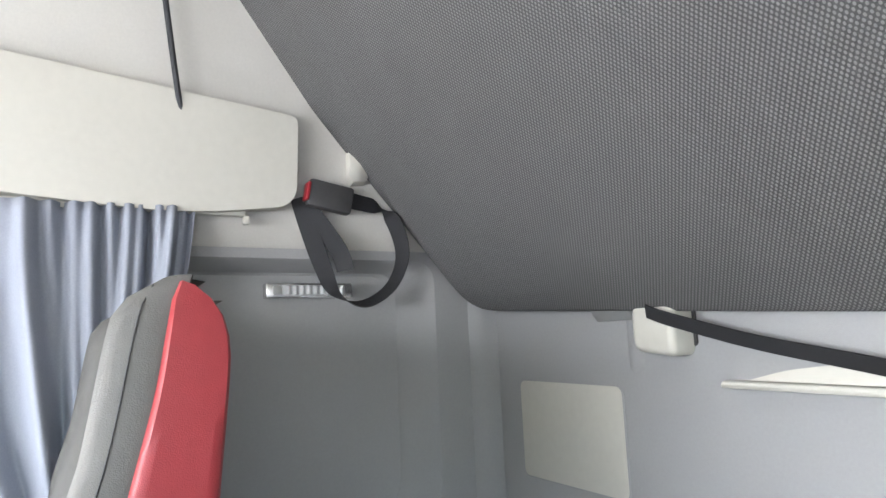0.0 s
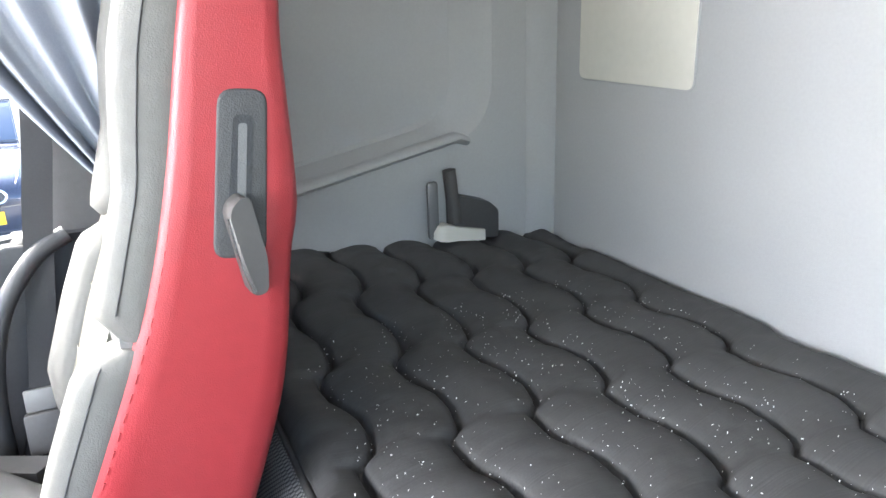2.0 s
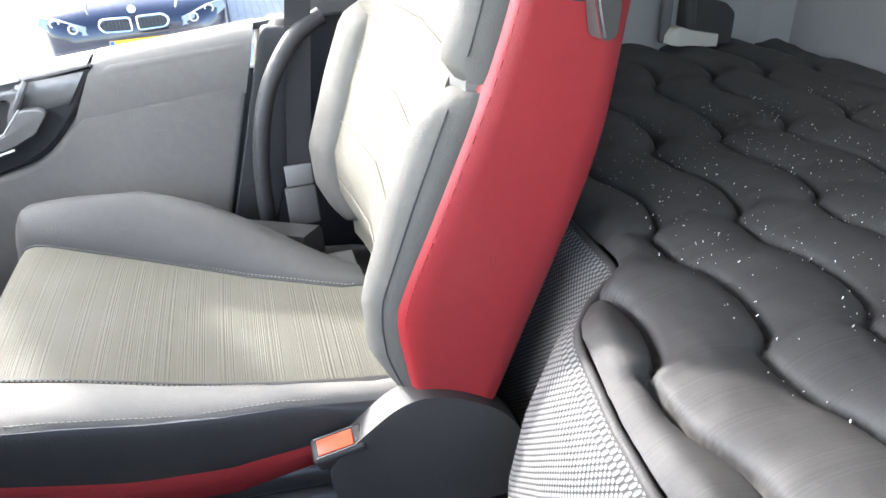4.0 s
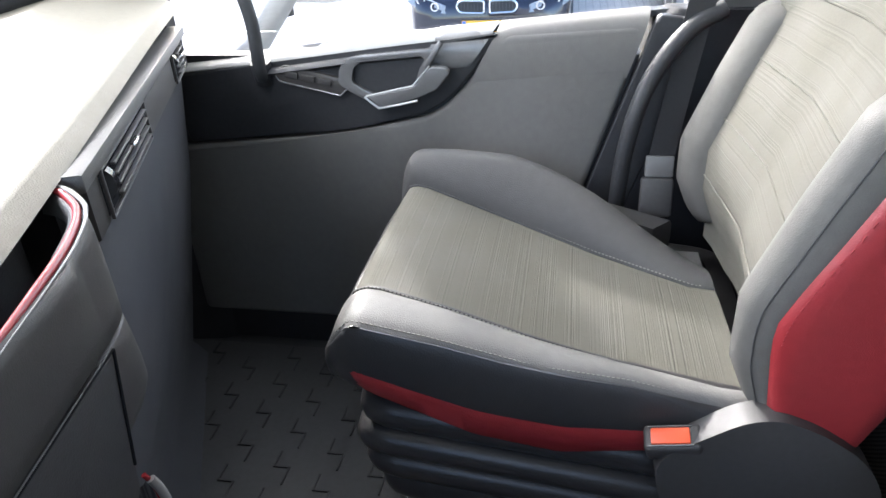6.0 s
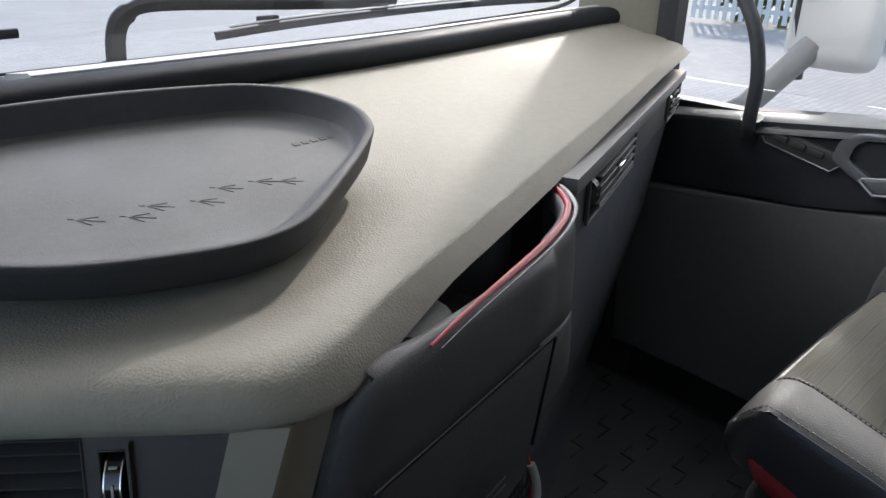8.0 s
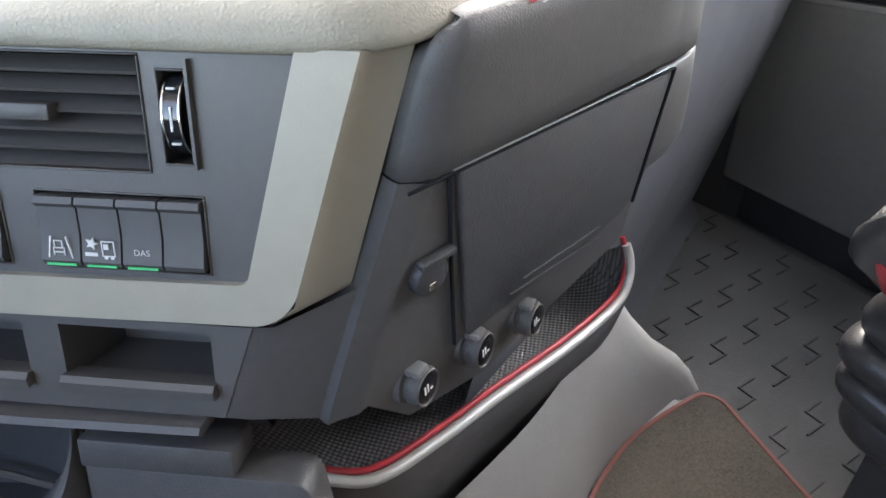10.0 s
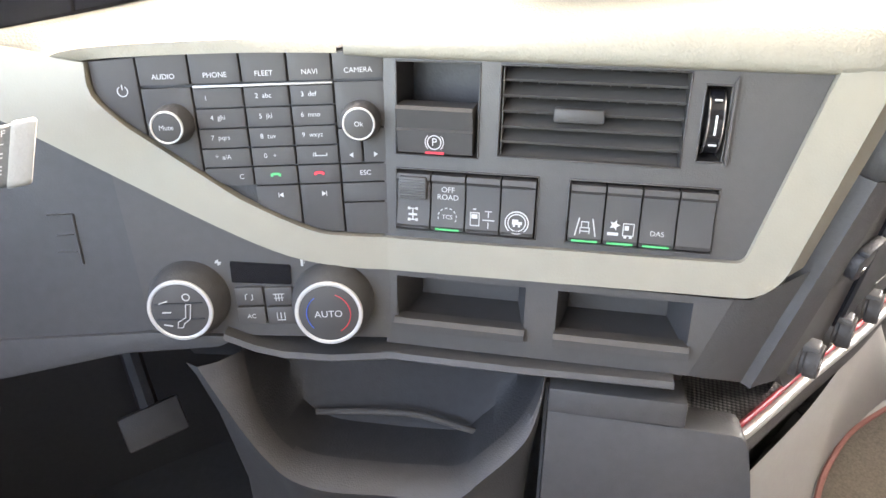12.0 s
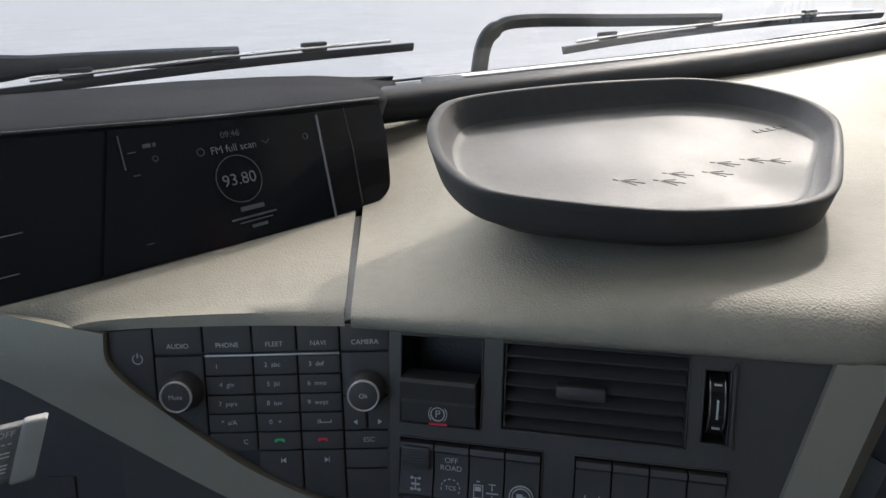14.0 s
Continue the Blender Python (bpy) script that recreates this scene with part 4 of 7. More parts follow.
part("lever_edge", tube(smooth_path([(0.352, -0.350, 0.995), (0.350, -0.356, 0.95), (0.350, -0.364, 0.918)]), 0.003, 8), CHROME, lev, "bright lever edge")

RED_TOP = [(0.365, 0, 0.520), (0.193, 0, 0.475), (0.076, 0, 0.465), (-0.025, 0, 0.465), (-0.12, 0, 0.463)]
RED_LOW = [(0.365, 0, 0.478), (0.197, 0, 0.408), (0.084, 0, 0.390), (-0.027, 0, 0.407), (-0.12, 0, 0.42)]
# cushion: cross-sections from the front to the rear
NEAR_SEAM = [(0.40, 0.523, 0.545), (0.385, 0.523, 0.560), (0.25, 0.50, 0.540), (0.12, 0.488, 0.503), (-0.02, 0.468, 0.482), (-0.12, 0.455, 0.466)]
FAR_SEAM = [(0.395, 0.877, 0.545), (0.38, 0.877, 0.560), (0.19, 0.825, 0.513), (0.035, 0.765, 0.482), (-0.12, 0.705, 0.462)]


def along(table, y, k):
    t = sorted(table)
    if y <= t[0][0]:
        return t[0][k]
    for a, b in zip(t, t[1:]):
        if y <= b[0]:
            return a[k] + (b[k] - a[k]) * (y - a[0]) / (b[0] - a[0])
    return t[-1][k]


NEAR_EDGE = [(0.382, 0.40, 0.556), (0.358, 0.40, 0.571), (0.255, 0.40, 0.552), (0.117, 0.40, 0.518), (0.005, 0.40, 0.507), (-0.14, 0.40, 0.476)]
FAR_TOP = [(0.385, 0.96, 0.555), (0.34, 0.965, 0.582), (0.135, 0.955, 0.565), (0.03, 0.92, 0.535), (-0.12, 0.86, 0.50)]
YS = [0.3990, 0.3985, 0.397, 0.394, 0.390, 0.385, 0.378, 0.370, 0.36, 0.34, 0.29, 0.24, 0.19, 0.14, 0.09, 0.04, -0.01, -0.06, -0.11, -0.15]
NOSE = 0.06


def front_drop(y):
    """How far the cushion's rounded nose has fallen at y."""
    d = min(NOSE, max(0.0, y - 0.339))
    return NOSE - math.sqrt(NOSE * NOSE - d * d)


def strip(left, right, bulge, ys=YS, lift=0.0, k=10):
    """A padded strip of the cushion between two lines; each is a function y -> (x, z)."""
    rings = []
    for y in ys:
        (xa, za), (xb, zb) = left(y), right(y)
        top = []
        for i in range(k + 1):
            s = i / k
            top.append((xa + (xb - xa) * s, y, za + (zb - za) * s + (bulge(y) if callable(bulge) else bulge) * math.sin(math.pi * s) ** 0.7 + lift - front_drop(y)))
        low = along(RED_LOW, y, 2) + 0.02
        rings.append(top + [(xb, y, low), (xa, y, low)])
    return loft(rings)


near_seam = lambda y: (along(NEAR_SEAM, y, 1), along(NEAR_SEAM, y, 2))
far_seam = lambda y: (along(FAR_SEAM, y, 1), along(FAR_SEAM, y, 2))


def corner(y):
    """How far the cushion's near side has turned in at its rounded front corner."""
    d = min(0.044, max(0.0, y - 0.355))
    return 0.045 - math.sqrt(0.045 * 0.045 - d * d)


near_edge = lambda y: (0.402 + corner(y), along(NEAR_EDGE, y, 2))
part("cushion", strip(near_seam, far_seam, 0.006), CLOTH, seat, "olive ribbed cloth cushion", smooth=60)
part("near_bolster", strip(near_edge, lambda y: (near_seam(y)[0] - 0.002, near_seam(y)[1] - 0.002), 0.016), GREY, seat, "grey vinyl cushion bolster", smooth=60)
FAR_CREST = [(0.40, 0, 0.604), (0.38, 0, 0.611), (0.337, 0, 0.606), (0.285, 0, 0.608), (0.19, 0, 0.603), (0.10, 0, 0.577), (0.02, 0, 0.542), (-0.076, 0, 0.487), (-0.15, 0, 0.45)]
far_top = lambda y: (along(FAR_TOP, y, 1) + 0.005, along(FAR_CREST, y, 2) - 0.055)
# the near bolster's vinyl, with the far side's shade put into its colour
part("far_bolster", strip(lambda y: (far_seam(y)[0] + 0.002, far_seam(y)[1] - 0.002), far_top, lambda y: max(0.006, along(FAR_CREST, y, 2) - 0.45 * far_seam(y)[1] - 0.55 * far_top(y)[1]), k=14), DKGREY, seat, "far cushion bolster in grey vinyl darkened for shade", smooth=60)


def skirt(lo, hi, out, x=0.400):
    """A vertical band down the cushion's near side and round its front."""
    path = [(x, y) for y in (-0.15, -0.08, 0.0, 0.08, 0.16, 0.24, 0.31, 0.34, 0.355)] + [(x + corner(y), y) for y in (0.365, 0.374, 0.382, 0.388, 0.393, 0.397, 0.399)] + [(x + 0.06, 0.400), (x + 0.08, 0.401), (0.60, 0.402), (0.80, 0.401), (0.92, 0.394), (0.955, 0.38), (0.965, 0.33), (0.965, 0.1), (0.90, -0.1)]
    rings = []
    for k, (px, py) in enumerate(path):
        y = min(py, 0.397)
        za, zb = lo(y), hi(y)
        if k > 17:
            zb = min(zb, hi(0.397))
        d = Vector((-1, 0)) if k < 8 else Vector((px - 0.68, py - 0.1)).normalized()
        rings.append([(px + d.x * o, py + d.y * o, za + (zb - za) * s) for s, o in ((0, 0.0), (0.12, out), (0.5, out * 1.25), (0.88, out), (1, 0.0))] + [(px - d.x * 0.05, py - d.y * 0.05, zb), (px - d.x * 0.05, py - d.y * 0.05, za)])
    return loft(rings)


part("side_skirt", skirt(lambda y: along(RED_LOW, y, 2), lambda y: along(NEAR_EDGE, y, 2) - front_drop(y), 0.006), VINYL, seat, "black vinyl cushion side", smooth=60)


def red_band():
    """A flat red strip let into the cushion's side, with a rounded tip."""
    rings = []
    for i in range(41):
        y = -0.14 + 0.507 * i / 40
        lo, hi = along(RED_LOW, y, 2), along(RED_TOP, y, 2)
        k = math.sqrt(max(0.0, 1 - ((y - 0.325) / 0.0425) ** 2)) if y > 0.325 else 1.0
        k = max(k, 0.04)
        c = (lo + hi) / 2 + (0.006 if y > 0.325 else 0) * (1 - k)
        x = 0.3945 + (0.006 * ((y - 0.34) / 0.03) ** 2 if y > 0.34 else 0)
        a, b = c - (hi - lo) / 2 * k, c + (hi - lo) / 2 * k
        rings.append([(x + 0.006, y, a), (x, y, a + 0.003 * k), (x - 0.0022, y, c), (x, y, b - 0.003 * k), (x + 0.006, y, b)])
    return loft(rings)


part("red_band", red_band(), RED, seat, "red vinyl band along the cushion's side", smooth=60)
for curve in (lambda y: (0.408 + corner(y), along(NEAR_EDGE, y, 2) - front_drop(y) + 0.004), lambda y: (near_seam(y)[0] - 0.005, near_seam(y)[1] - front_drop(y) + 0.003), lambda y: (far_seam(y)[0] + 0.005, far_seam(y)[1] - front_drop(y) + 0.003)):
    st = bmesh.new()
    for i in range(86):
        y = -0.13 + 0.522 * i / 86
        (xa, za), (xb, zb) = curve(y), curve(y + 0.0036)
        a, b = Vector((xa, y, za)), Vector((xb, y + 0.0036, zb))
        bmesh.ops.create_cube(st, size=1, matrix=look((a + b) / 2, b + (b - a)) @ Matrix.Diagonal((0.0013, 0.0013, (b - a).length, 1)))
    part("stitched_seam", st, LIGHT_STITCH, seat, "light stitched seam")
for curve in (near_seam, far_seam):
    part("seam", tube([(curve(y)[0], y, curve(y)[1] - front_drop(y) + 0.0005) for y in YS], 0.0025, 6), BLACK, seat, "dark seam")
# bellows under the cushion


def fold(z0, z1, out):
    """One rounded fold of the rubber bellows."""
    rows = []
    for k in range(9):
        a = math.pi * k / 8
        o = out * math.sin(a) ** 0.7 - 0.012
        z = (z0 + z1) / 2 - (z1 - z0) / 2 * math.cos(a)
        rows.append([(p[0], p[1], z + 0.12 * (p[1] - 0.35) + 0.003 * noise.noise((p[0] * 7, p[1] * 9, z0 * 20))) for p in rounded([(0.425 - o, -0.20), (0.93 + o, -0.20), (0.93 + o, 0.350 + o), (0.425 - o, 0.350 + o)], 0.05, 6)])
    return loft(rows)


for z0, z1, o in ((0.432, 0.480, 0.016), (0.385, 0.436, 0.030), (0.335, 0.388, 0.037), (0.288, 0.338, 0.030), (0.235, 0.291, 0.014)):
    part("bellows_fold", fold(z0, z1, o), VINYL, seat, "black rubber bellows fold", smooth=70)
part("pedestal", box(0.45, 0.91, -0.22, 0.30, 0.0, 0.25, 0.015), BLACK, seat, "black seat pedestal")
# side cover with the belt buckle
part("side_cover", loft([[(x, y, z) for y, z in rounded([(-0.04, 0.36), (-0.03, 0.430), (-0.085, 0.474), (-0.125, 0.503), (-0.16, 0.510), (-0.205, 0.495), (-0.262, 0.458), (-0.295, 0.40), (-0.29, 0.30), (-0.10, 0.30)], 0.03, 4)] for x in (0.395, 0.370, 0.361, 0.358)]), DARK, seat, "black plastic hinge cover", smooth=55)
MBK = pose(0.376, -0.052, 0.446, -14, -20, 0)
bk = part("buckle", box(-0.017, 0.017, -0.034, 0.034, -0.016, 0.016, 0.006, MBK, 3), DARK, seat, "black belt buckle")
part("button", box(-0.0105, 0.0105, -0.021, 0.025, 0.012, 0.0185, 0.002, MBK), ORANGE, bk, "orange-red release button")
part("surround", joined(box(-0.0135, -0.0115, -0.024, 0.028, 0.012, 0.0178, 0.0008, MBK), box(0.0115, 0.0135, -0.024, 0.028, 0.012, 0.0178, 0.0008, MBK)), CAP, bk, "grey button edge")

# ---- floor mat ----
mat_ob = thing("floor_mat", "black rubber floor mat with interlocking grooves", "floor mat")
part("sheet", box(0.18, 1.05, -0.1, 1.05, 0.001, 0.012, 0.004), RUBBER, mat_ob)
rib_mesh = None
for i in range(8):
    for j in range(10):
        x, y = 0.24 + 0.098 * i + (0.049 if j % 2 else 0), 0.02 + 0.100 * j
        if rib_mesh is None:
            g = joined(*[box(dx - sx / 2, dx + sx / 2, dy - sy / 2, dy + sy / 2, -0.002, 0.002, 0, None) for dx, dy, sx, sy in ((0.0, 0.0, 0.044, 0.0035), (0.022, 0.016, 0.0035, 0.036), (0.042, 0.032, 0.042, 0.0035))])
            r = part("rib", g, BLACK, mat_ob)
            rib_mesh = r.data
        else:
            r = new("rib", rib_mesh)
            r.parent = mat_ob
        r.location = (x, y, 0.0135)
# ---- dashboard ----
PO = (-0.403, 0.590, 0.831)
MR = basis(PO, (0.7759, -0.6309, 0.0), (0.1619, 0.1992, 0.9665), (-0.6098, -0.7499, 0.2567))     # the panel's right half
ML = basis(PO, (0.8901, -0.4557, 0.0), (0.1162, 0.2270, 0.9669), (-0.4406, -0.8607, 0.2550))     # its left half

# the console's face towards the passenger seat
CU = Vector((0.979, 0.2036, 0))
CN = Vector((0.2036, -0.979, -0.10)).normalized()
CV = CN.cross(CU).normalized()
MC = basis((-0.124, 0.394, 0.754), CU, CV, CN)
dash = thing("dashboard", "beige grained dashboard with a rounded lip", "dashboard")
LIP = [(-0.425, 0.602), (-0.403, 0.585), (-0.30, 0.502), (-0.200, 0.420), (-0.170, 0.403), (-0.142, 0.398), (-0.115, 0.403), (-0.05, 0.429), (0.06, 0.470), (0.20, 0.525), (0.42, 0.614), (0.75, 0.748), (1.0, 0.845), (1.05, 0.868), (1.07, 0.90)]
MIDL = [(-0.352, 0.775), (-0.33, 0.77), (-0.24, 0.72), (-0.12, 0.66), (-0.095, 0.65), (-0.075, 0.645), (-0.05, 0.645), (0.02, 0.66), (0.12, 0.685), (0.25, 0.72), (0.50, 0.79), (0.80, 0.88), (1.0, 0.95), (1.04, 0.96), (1.075, 0.965)]
FAR = [-0.23, -0.20, -0.12, -0.02, 0.0, 0.02, 0.05, 0.11, 0.20, 0.33, 0.57, 0.83, 1.01, 1.04, 1.075]


def far_line(x):
    return 1.075 - 0.035 * (x / 1.1) ** 2


def dash_top():
    ps = smooth_path([(x, y, 0) for x, y in LIP], 5)
    ms = smooth_path([(x, y, 0) for x, y in MIDL], 5)
    fs = smooth_path([(x, far_line(x), 0) for x in FAR], 5)
    rows = []
    for p, k, f in zip(ps, ms, fs):
        d = (k - p).normalized()
        zb = 0.828 + 0.018 * min(1.0, max(0.0, (p.x + 0.145) / 0.14))
        c = min(1.0, max(0.0, (p.x + 0.165) / 0.075))
        soft = ((0.03, -0.02), (0.003, 0.0), (-0.002, 0.10), (-0.003, 0.28), (0.001, 0.52), (0.010, 0.76), (0.016, 0.85), (0.024, 0.92), (0.032, 0.96), (0.048, 1.0))
        chamfer = ((0.03, -0.02), (0.003, 0.0), (0.0, 0.07), (0.002, 0.18), (0.012, 0.56), (0.0205, 0.90), (0.0225, 0.965), (0.0265, 1.01), (0.048, 1.08))
        row = [(p + d * (a[0] * (1 - c) + b[0] * c), zb + (0.860 - zb) * (a[1] * (1 - c) + b[1] * c)) for a, b in zip(soft, chamfer)]
        h = min(1.0, max(0.0, (p.x + 0.41) / 0.16))
        h = h * h * (3 - 2 * h)
        row = [(q, z if z < 0.838 else z - (z - 0.838) * 0.8 * (1 - h)) for q, z in row]
        row += [(p + (k - p) * 0.6, 0.844 + 0.019 * h), (k, 0.8465 + 0.0215 * h), (k + (f - k) * 0.5, 0.860 + 0.022 * h), (f, 0.892 + 0.006 * h)]
        rows.append([(q.x, q.y, z) for q, z in row])
    return loft(rows, closed=False)


part("top_pad", dash_top(), BEIGE, dash, "beige grained top pad", smooth=70)


def left_pad():
    low = [(-0.4295, 0.6025, 0.832), (-0.492, 0.6345, 0.8345), (-0.572, 0.675, 0.8335), (-0.600, 0.690, 0.825), (-0.643, 0.706, 0.806), (-0.70, 0.735, 0.782), (-0.80, 0.78, 0.75)]
    high = [(-0.3575, 0.778, 0.846), (-0.44, 0.757, 0.846), (-0.53, 0.734, 0.847), (-0.575, 0.724, 0.848), (-0.632, 0.712, 0.850), (-0.70, 0.715, 0.853), (-0.80, 0.76, 0.86)]
    a, b = smooth_path(low, 5), smooth_path(high, 5)
    rows = []
    for p, k in zip(a, b):
        f = (k - p)
        n = Vector((-0.45, -0.86, 0.3)).normalized()
        row = [p - n * 0.02, p, p + f * 0.05 + n * 0.004 + Vector((0, 0, 0.006))]
        for s, lift in ((0.15, 0.55), (0.3, 0.75), (0.5, 0.9), (0.75, 0.98), (1.0, 1.0)):
            row.append(Vector((p.x + f.x * s, p.y + f.y * s, p.z + f.z * lift)))
        row.append(k + Vector((0.01, 0.03, 0)))
        rows.append(row)
    return loft(rows, closed=False)


part("instrument_pad", left_pad(), BEIGE, dash, "beige grained pad below the display", smooth=70)
part("seam_gap", loft([[(x - 0.004, y, z), (x + 0.004, y, z), (x + 0.004, y + 0.004, z - 0.012), (x - 0.004, y + 0.004, z - 0.012)] for x, y, z in ((-0.4255, 0.607, 0.8335), (-0.42, 0.62, 0.838), (-0.39, 0.69, 0.842), (-0.355, 0.777, 0.844))]), BLACK, dash, "dark gap between the pads")
# beige frame below the controls
KEY_CURVE = [(-0.1893, 0.0007), (-0.189, -0.0185), (-0.1746, -0.0366), (-0.1537, -0.0533), (-0.1177, -0.0812), (-0.0953, -0.0968), (-0.0565, -0.1166), (-0.0322, -0.1213), (-0.0, -0.1238)]
LOW_CURVE = [(0.0, -0.1476), (-0.0350, -0.1445), (-0.0748, -0.1345), (-0.1216, -0.111), (-0.1886, -0.0706), (-0.2315, -0.0447), (-0.2667, -0.0256), (-0.33, 0.0)]
part("lower_frame", joined(prism([(p.x, p.y) for p in smooth_path([(*p, 0) for p in KEY_CURVE], 4)] + [(p.x, p.y) for p in smooth_path([(*p, 0) for p in LOW_CURVE], 4)] + [(-0.31, 0.03), (-0.2565, 0.016), (-0.215, 0.006)], -0.02, 0.005, ML),
                           prism(rounded([(0.0, -0.1238), (0.237, -0.121), (0.2695, 0.0), (0.3005, 0.0), (0.262, -0.132), (0.247, -0.1445), (0.0, -0.1476)], [0, 0.006, 0, 0, 0.012, 0.012, 0], 5), -0.02, 0.005, MR),
                           loft([[MR @ Vector(q) for q in ((0.3005, 0.0, 0.005), (0.262, -0.132, 0.005), (0.247, -0.1445, 0.005))], [MR @ Vector(q) for q in ((0.3045, 0.0, -0.01), (0.266, -0.135, -0.01), (0.249, -0.1475, -0.01))], [MC @ Vector((-0.0100, 0.082, -0.020)), MC @ Vector((-0.0550, -0.057, -0.020)), MC @ Vector((-0.0570, -0.062, -0.020))]], closed=False)), BEIGE_TRIM, dash, "beige trim frame", smooth=45)

# charcoal panel with its openings
us = sorted({0.0, 0.0092, 0.0628, 0.0770, 0.1897, 0.1995, 0.2135, 0.0092, 0.1037, 0.1248, 0.2158, 0.245, 0.269})
vs = sorted({0.0, -0.0052, -0.0645, -0.0622, -0.0575, -0.0120, -0.0752, -0.1172, -0.124})


def panel_hole(u, v):
    return (0.0092 < u < 0.0628 and -0.0645 < v < -0.0052) or (0.0770 < u < 0.1897 and -0.0622 < v < -0.0052) or (0.1995 < u < 0.2135 and -0.0575 < v < -0.0120) or (-0.1172 < v < -0.0752 and (0.0092 < u < 0.1037 or 0.1248 < u < 0.2158))


def slanted(u, v):
    return (u + max(0.0, (u - 0.2158) / (0.269 - 0.2158)) * (v * 0.262), v)


ctrl = thing("control_panel", "charcoal centre panel with switches, vent and parking brake", "control panel")
part("bezel", holed_plate(us, vs, panel_hole, -0.012, 0.0, MR, slanted), PANEL, ctrl)
part("backing", prism([(0.0, -0.003), (0.262, -0.003), (0.233, -0.121), (0.0, -0.122)], -0.05, -0.045, MR), BLACK, ctrl)
for hu0, hu1, hv0, hv1 in ((0.0092, 0.0628, -0.0645, -0.0052), (0.0770, 0.1897, -0.0622, -0.0052), (0.1995, 0.2135, -0.0575, -0.012), (0.0092, 0.1037, -0.1172, -0.0752), (0.1248, 0.2158, -0.1172, -0.0752)):
    part("well", loft([[MR @ Vector((u, v, w)) for u, v in ((hu0, hv0), (hu1, hv0), (hu1, hv1), (hu0, hv1))] for w in (0.0, -0.045)], caps=False), DARK, ctrl)
    part("rim", joined(*[box(a0, a1, b0, b1, -0.001, 0.0012, 0.0005, MR, 1) for a0, a1, b0, b1 in ((hu0 - 0.0012, hu1 + 0.0012, hv1, hv1 + 0.0012), (hu0 - 0.0012, hu1 + 0.0012, hv0 - 0.0012, hv0), (hu0 - 0.0012, hu0, hv0, hv1), (hu1, hu1 + 0.0012, hv0, hv1))]), PANEL, ctrl)

# parking brake lever
pb = part("parking_brake", loft([[MR @ Vector((u, v, w)) for v, w in ((-0.0635, -0.012), (-0.0625, 0.004), (-0.0475, 0.008), (-0.046, 0.0065), (-0.0335, 0.011), (-0.0315, 0.009), (-0.031, -0.012))] for u in (0.0108, 0.0122, 0.0590, 0.0604)]), KEY, ctrl, "charcoal parking brake lever")
MP = shift(MR, 0.0358, -0.0545, 0.0068)
part("symbol", joined(ring(0.0042, 0.0047, 0.0, 0.0008, MP), *[prism([(r * math.cos(a), r * math.sin(a)) for r in (0.0058, 0.0063) for a in ([math.pi * k - 0.8 + 1.6 * i / 8 for i in range(9)] if r < 0.006 else [math.pi * k + 0.8 - 1.6 * i / 8 for i in range(9)])], 0, 0.0006, MP) for k in (0, 1)]), WHITE_MARK, pb)
part("letter", words("P", 0.0072, shift(MP, 0, 0, 0.0004)), WHITE_MARK, pb)
part("red_line", box(0.0295, 0.042, -0.0625, -0.0612, 0.004, 0.0062, 0, MR), RED_MARK, pb, "red indicator line")

# centre vent
vent = part("vent", box(0.078, 0.0785, -0.0615, -0.006, -0.04, -0.001, 0, MR), PANEL, ctrl, "charcoal air vent")
for k in range(6):
    v = -0.0105 - 0.0098 * k
    part("slat", loft([[MR @ Vector((u, v + a, w)) for a, w in ((-0.0045, -0.004), (0.0018, -0.016), (0.003, -0.016), (-0.0028, -0.0028))] for u in (0.0772, 0.1895)]), PANEL, vent)
for k in range(9):
    u = 0.086 + 0.0119 * k
    part("vane", box(u - 0.0007, u + 0.0007, -0.062, -0.0055, -0.042, -0.02, 0, MR), BLACK, vent)
part("slider", box(0.1105, 0.142, -0.0385, -0.0295, -0.008, 0.003, 0.002, MR), KEY, vent, "vent slider tab")
wheel = part("vent_wheel", loft([[MR @ Vector((u, -0.0345 + 0.0205 * math.sin(a), -0.012 + 0.0175 * math.cos(a))) for a in [-1.45 + 2.9 * i / 20 for i in range(21)]] for u in (0.2015, 0.203, 0.210, 0.2115)], closed=False), GLOSS, ctrl, "gloss black vent wheel", smooth=70)
for u in (0.2022, 0.2108):
    part("rib", tube([MR @ Vector((u, -0.0345 + 0.0208 * math.sin(a), -0.012 + 0.0178 * math.cos(a))) for a in [-1.2 + 2.4 * i / 16 for i in range(17)]], 0.0006, 6), CHROME, wheel)
part("mark", joined(box(0.206, 0.2072, -0.0405, -0.0285, 0.0052, 0.0059, 0, MR), box(0.2045, 0.2088, -0.0205, -0.0195, 0.0015, 0.0032, 0, MR), box(0.2045, 0.209, -0.0475, -0.0465, 0.002, 0.0036, 0, shift(MR, 0, 0, 0))), WHITE_MARK, wheel, "white marks")
part("wheel_shade", prism([(0.2145, -0.0095), (0.2162, -0.006), (0.2165, -0.060), (0.2148, -0.0555)], -0.002, 0.004, MR), PANEL, ctrl)


def icon_bars(rects, m, w=0.0012):
    return joined(*[box(a, b, c, d, w - 0.0004, w, 0, m) for a, b, c, d in rects])


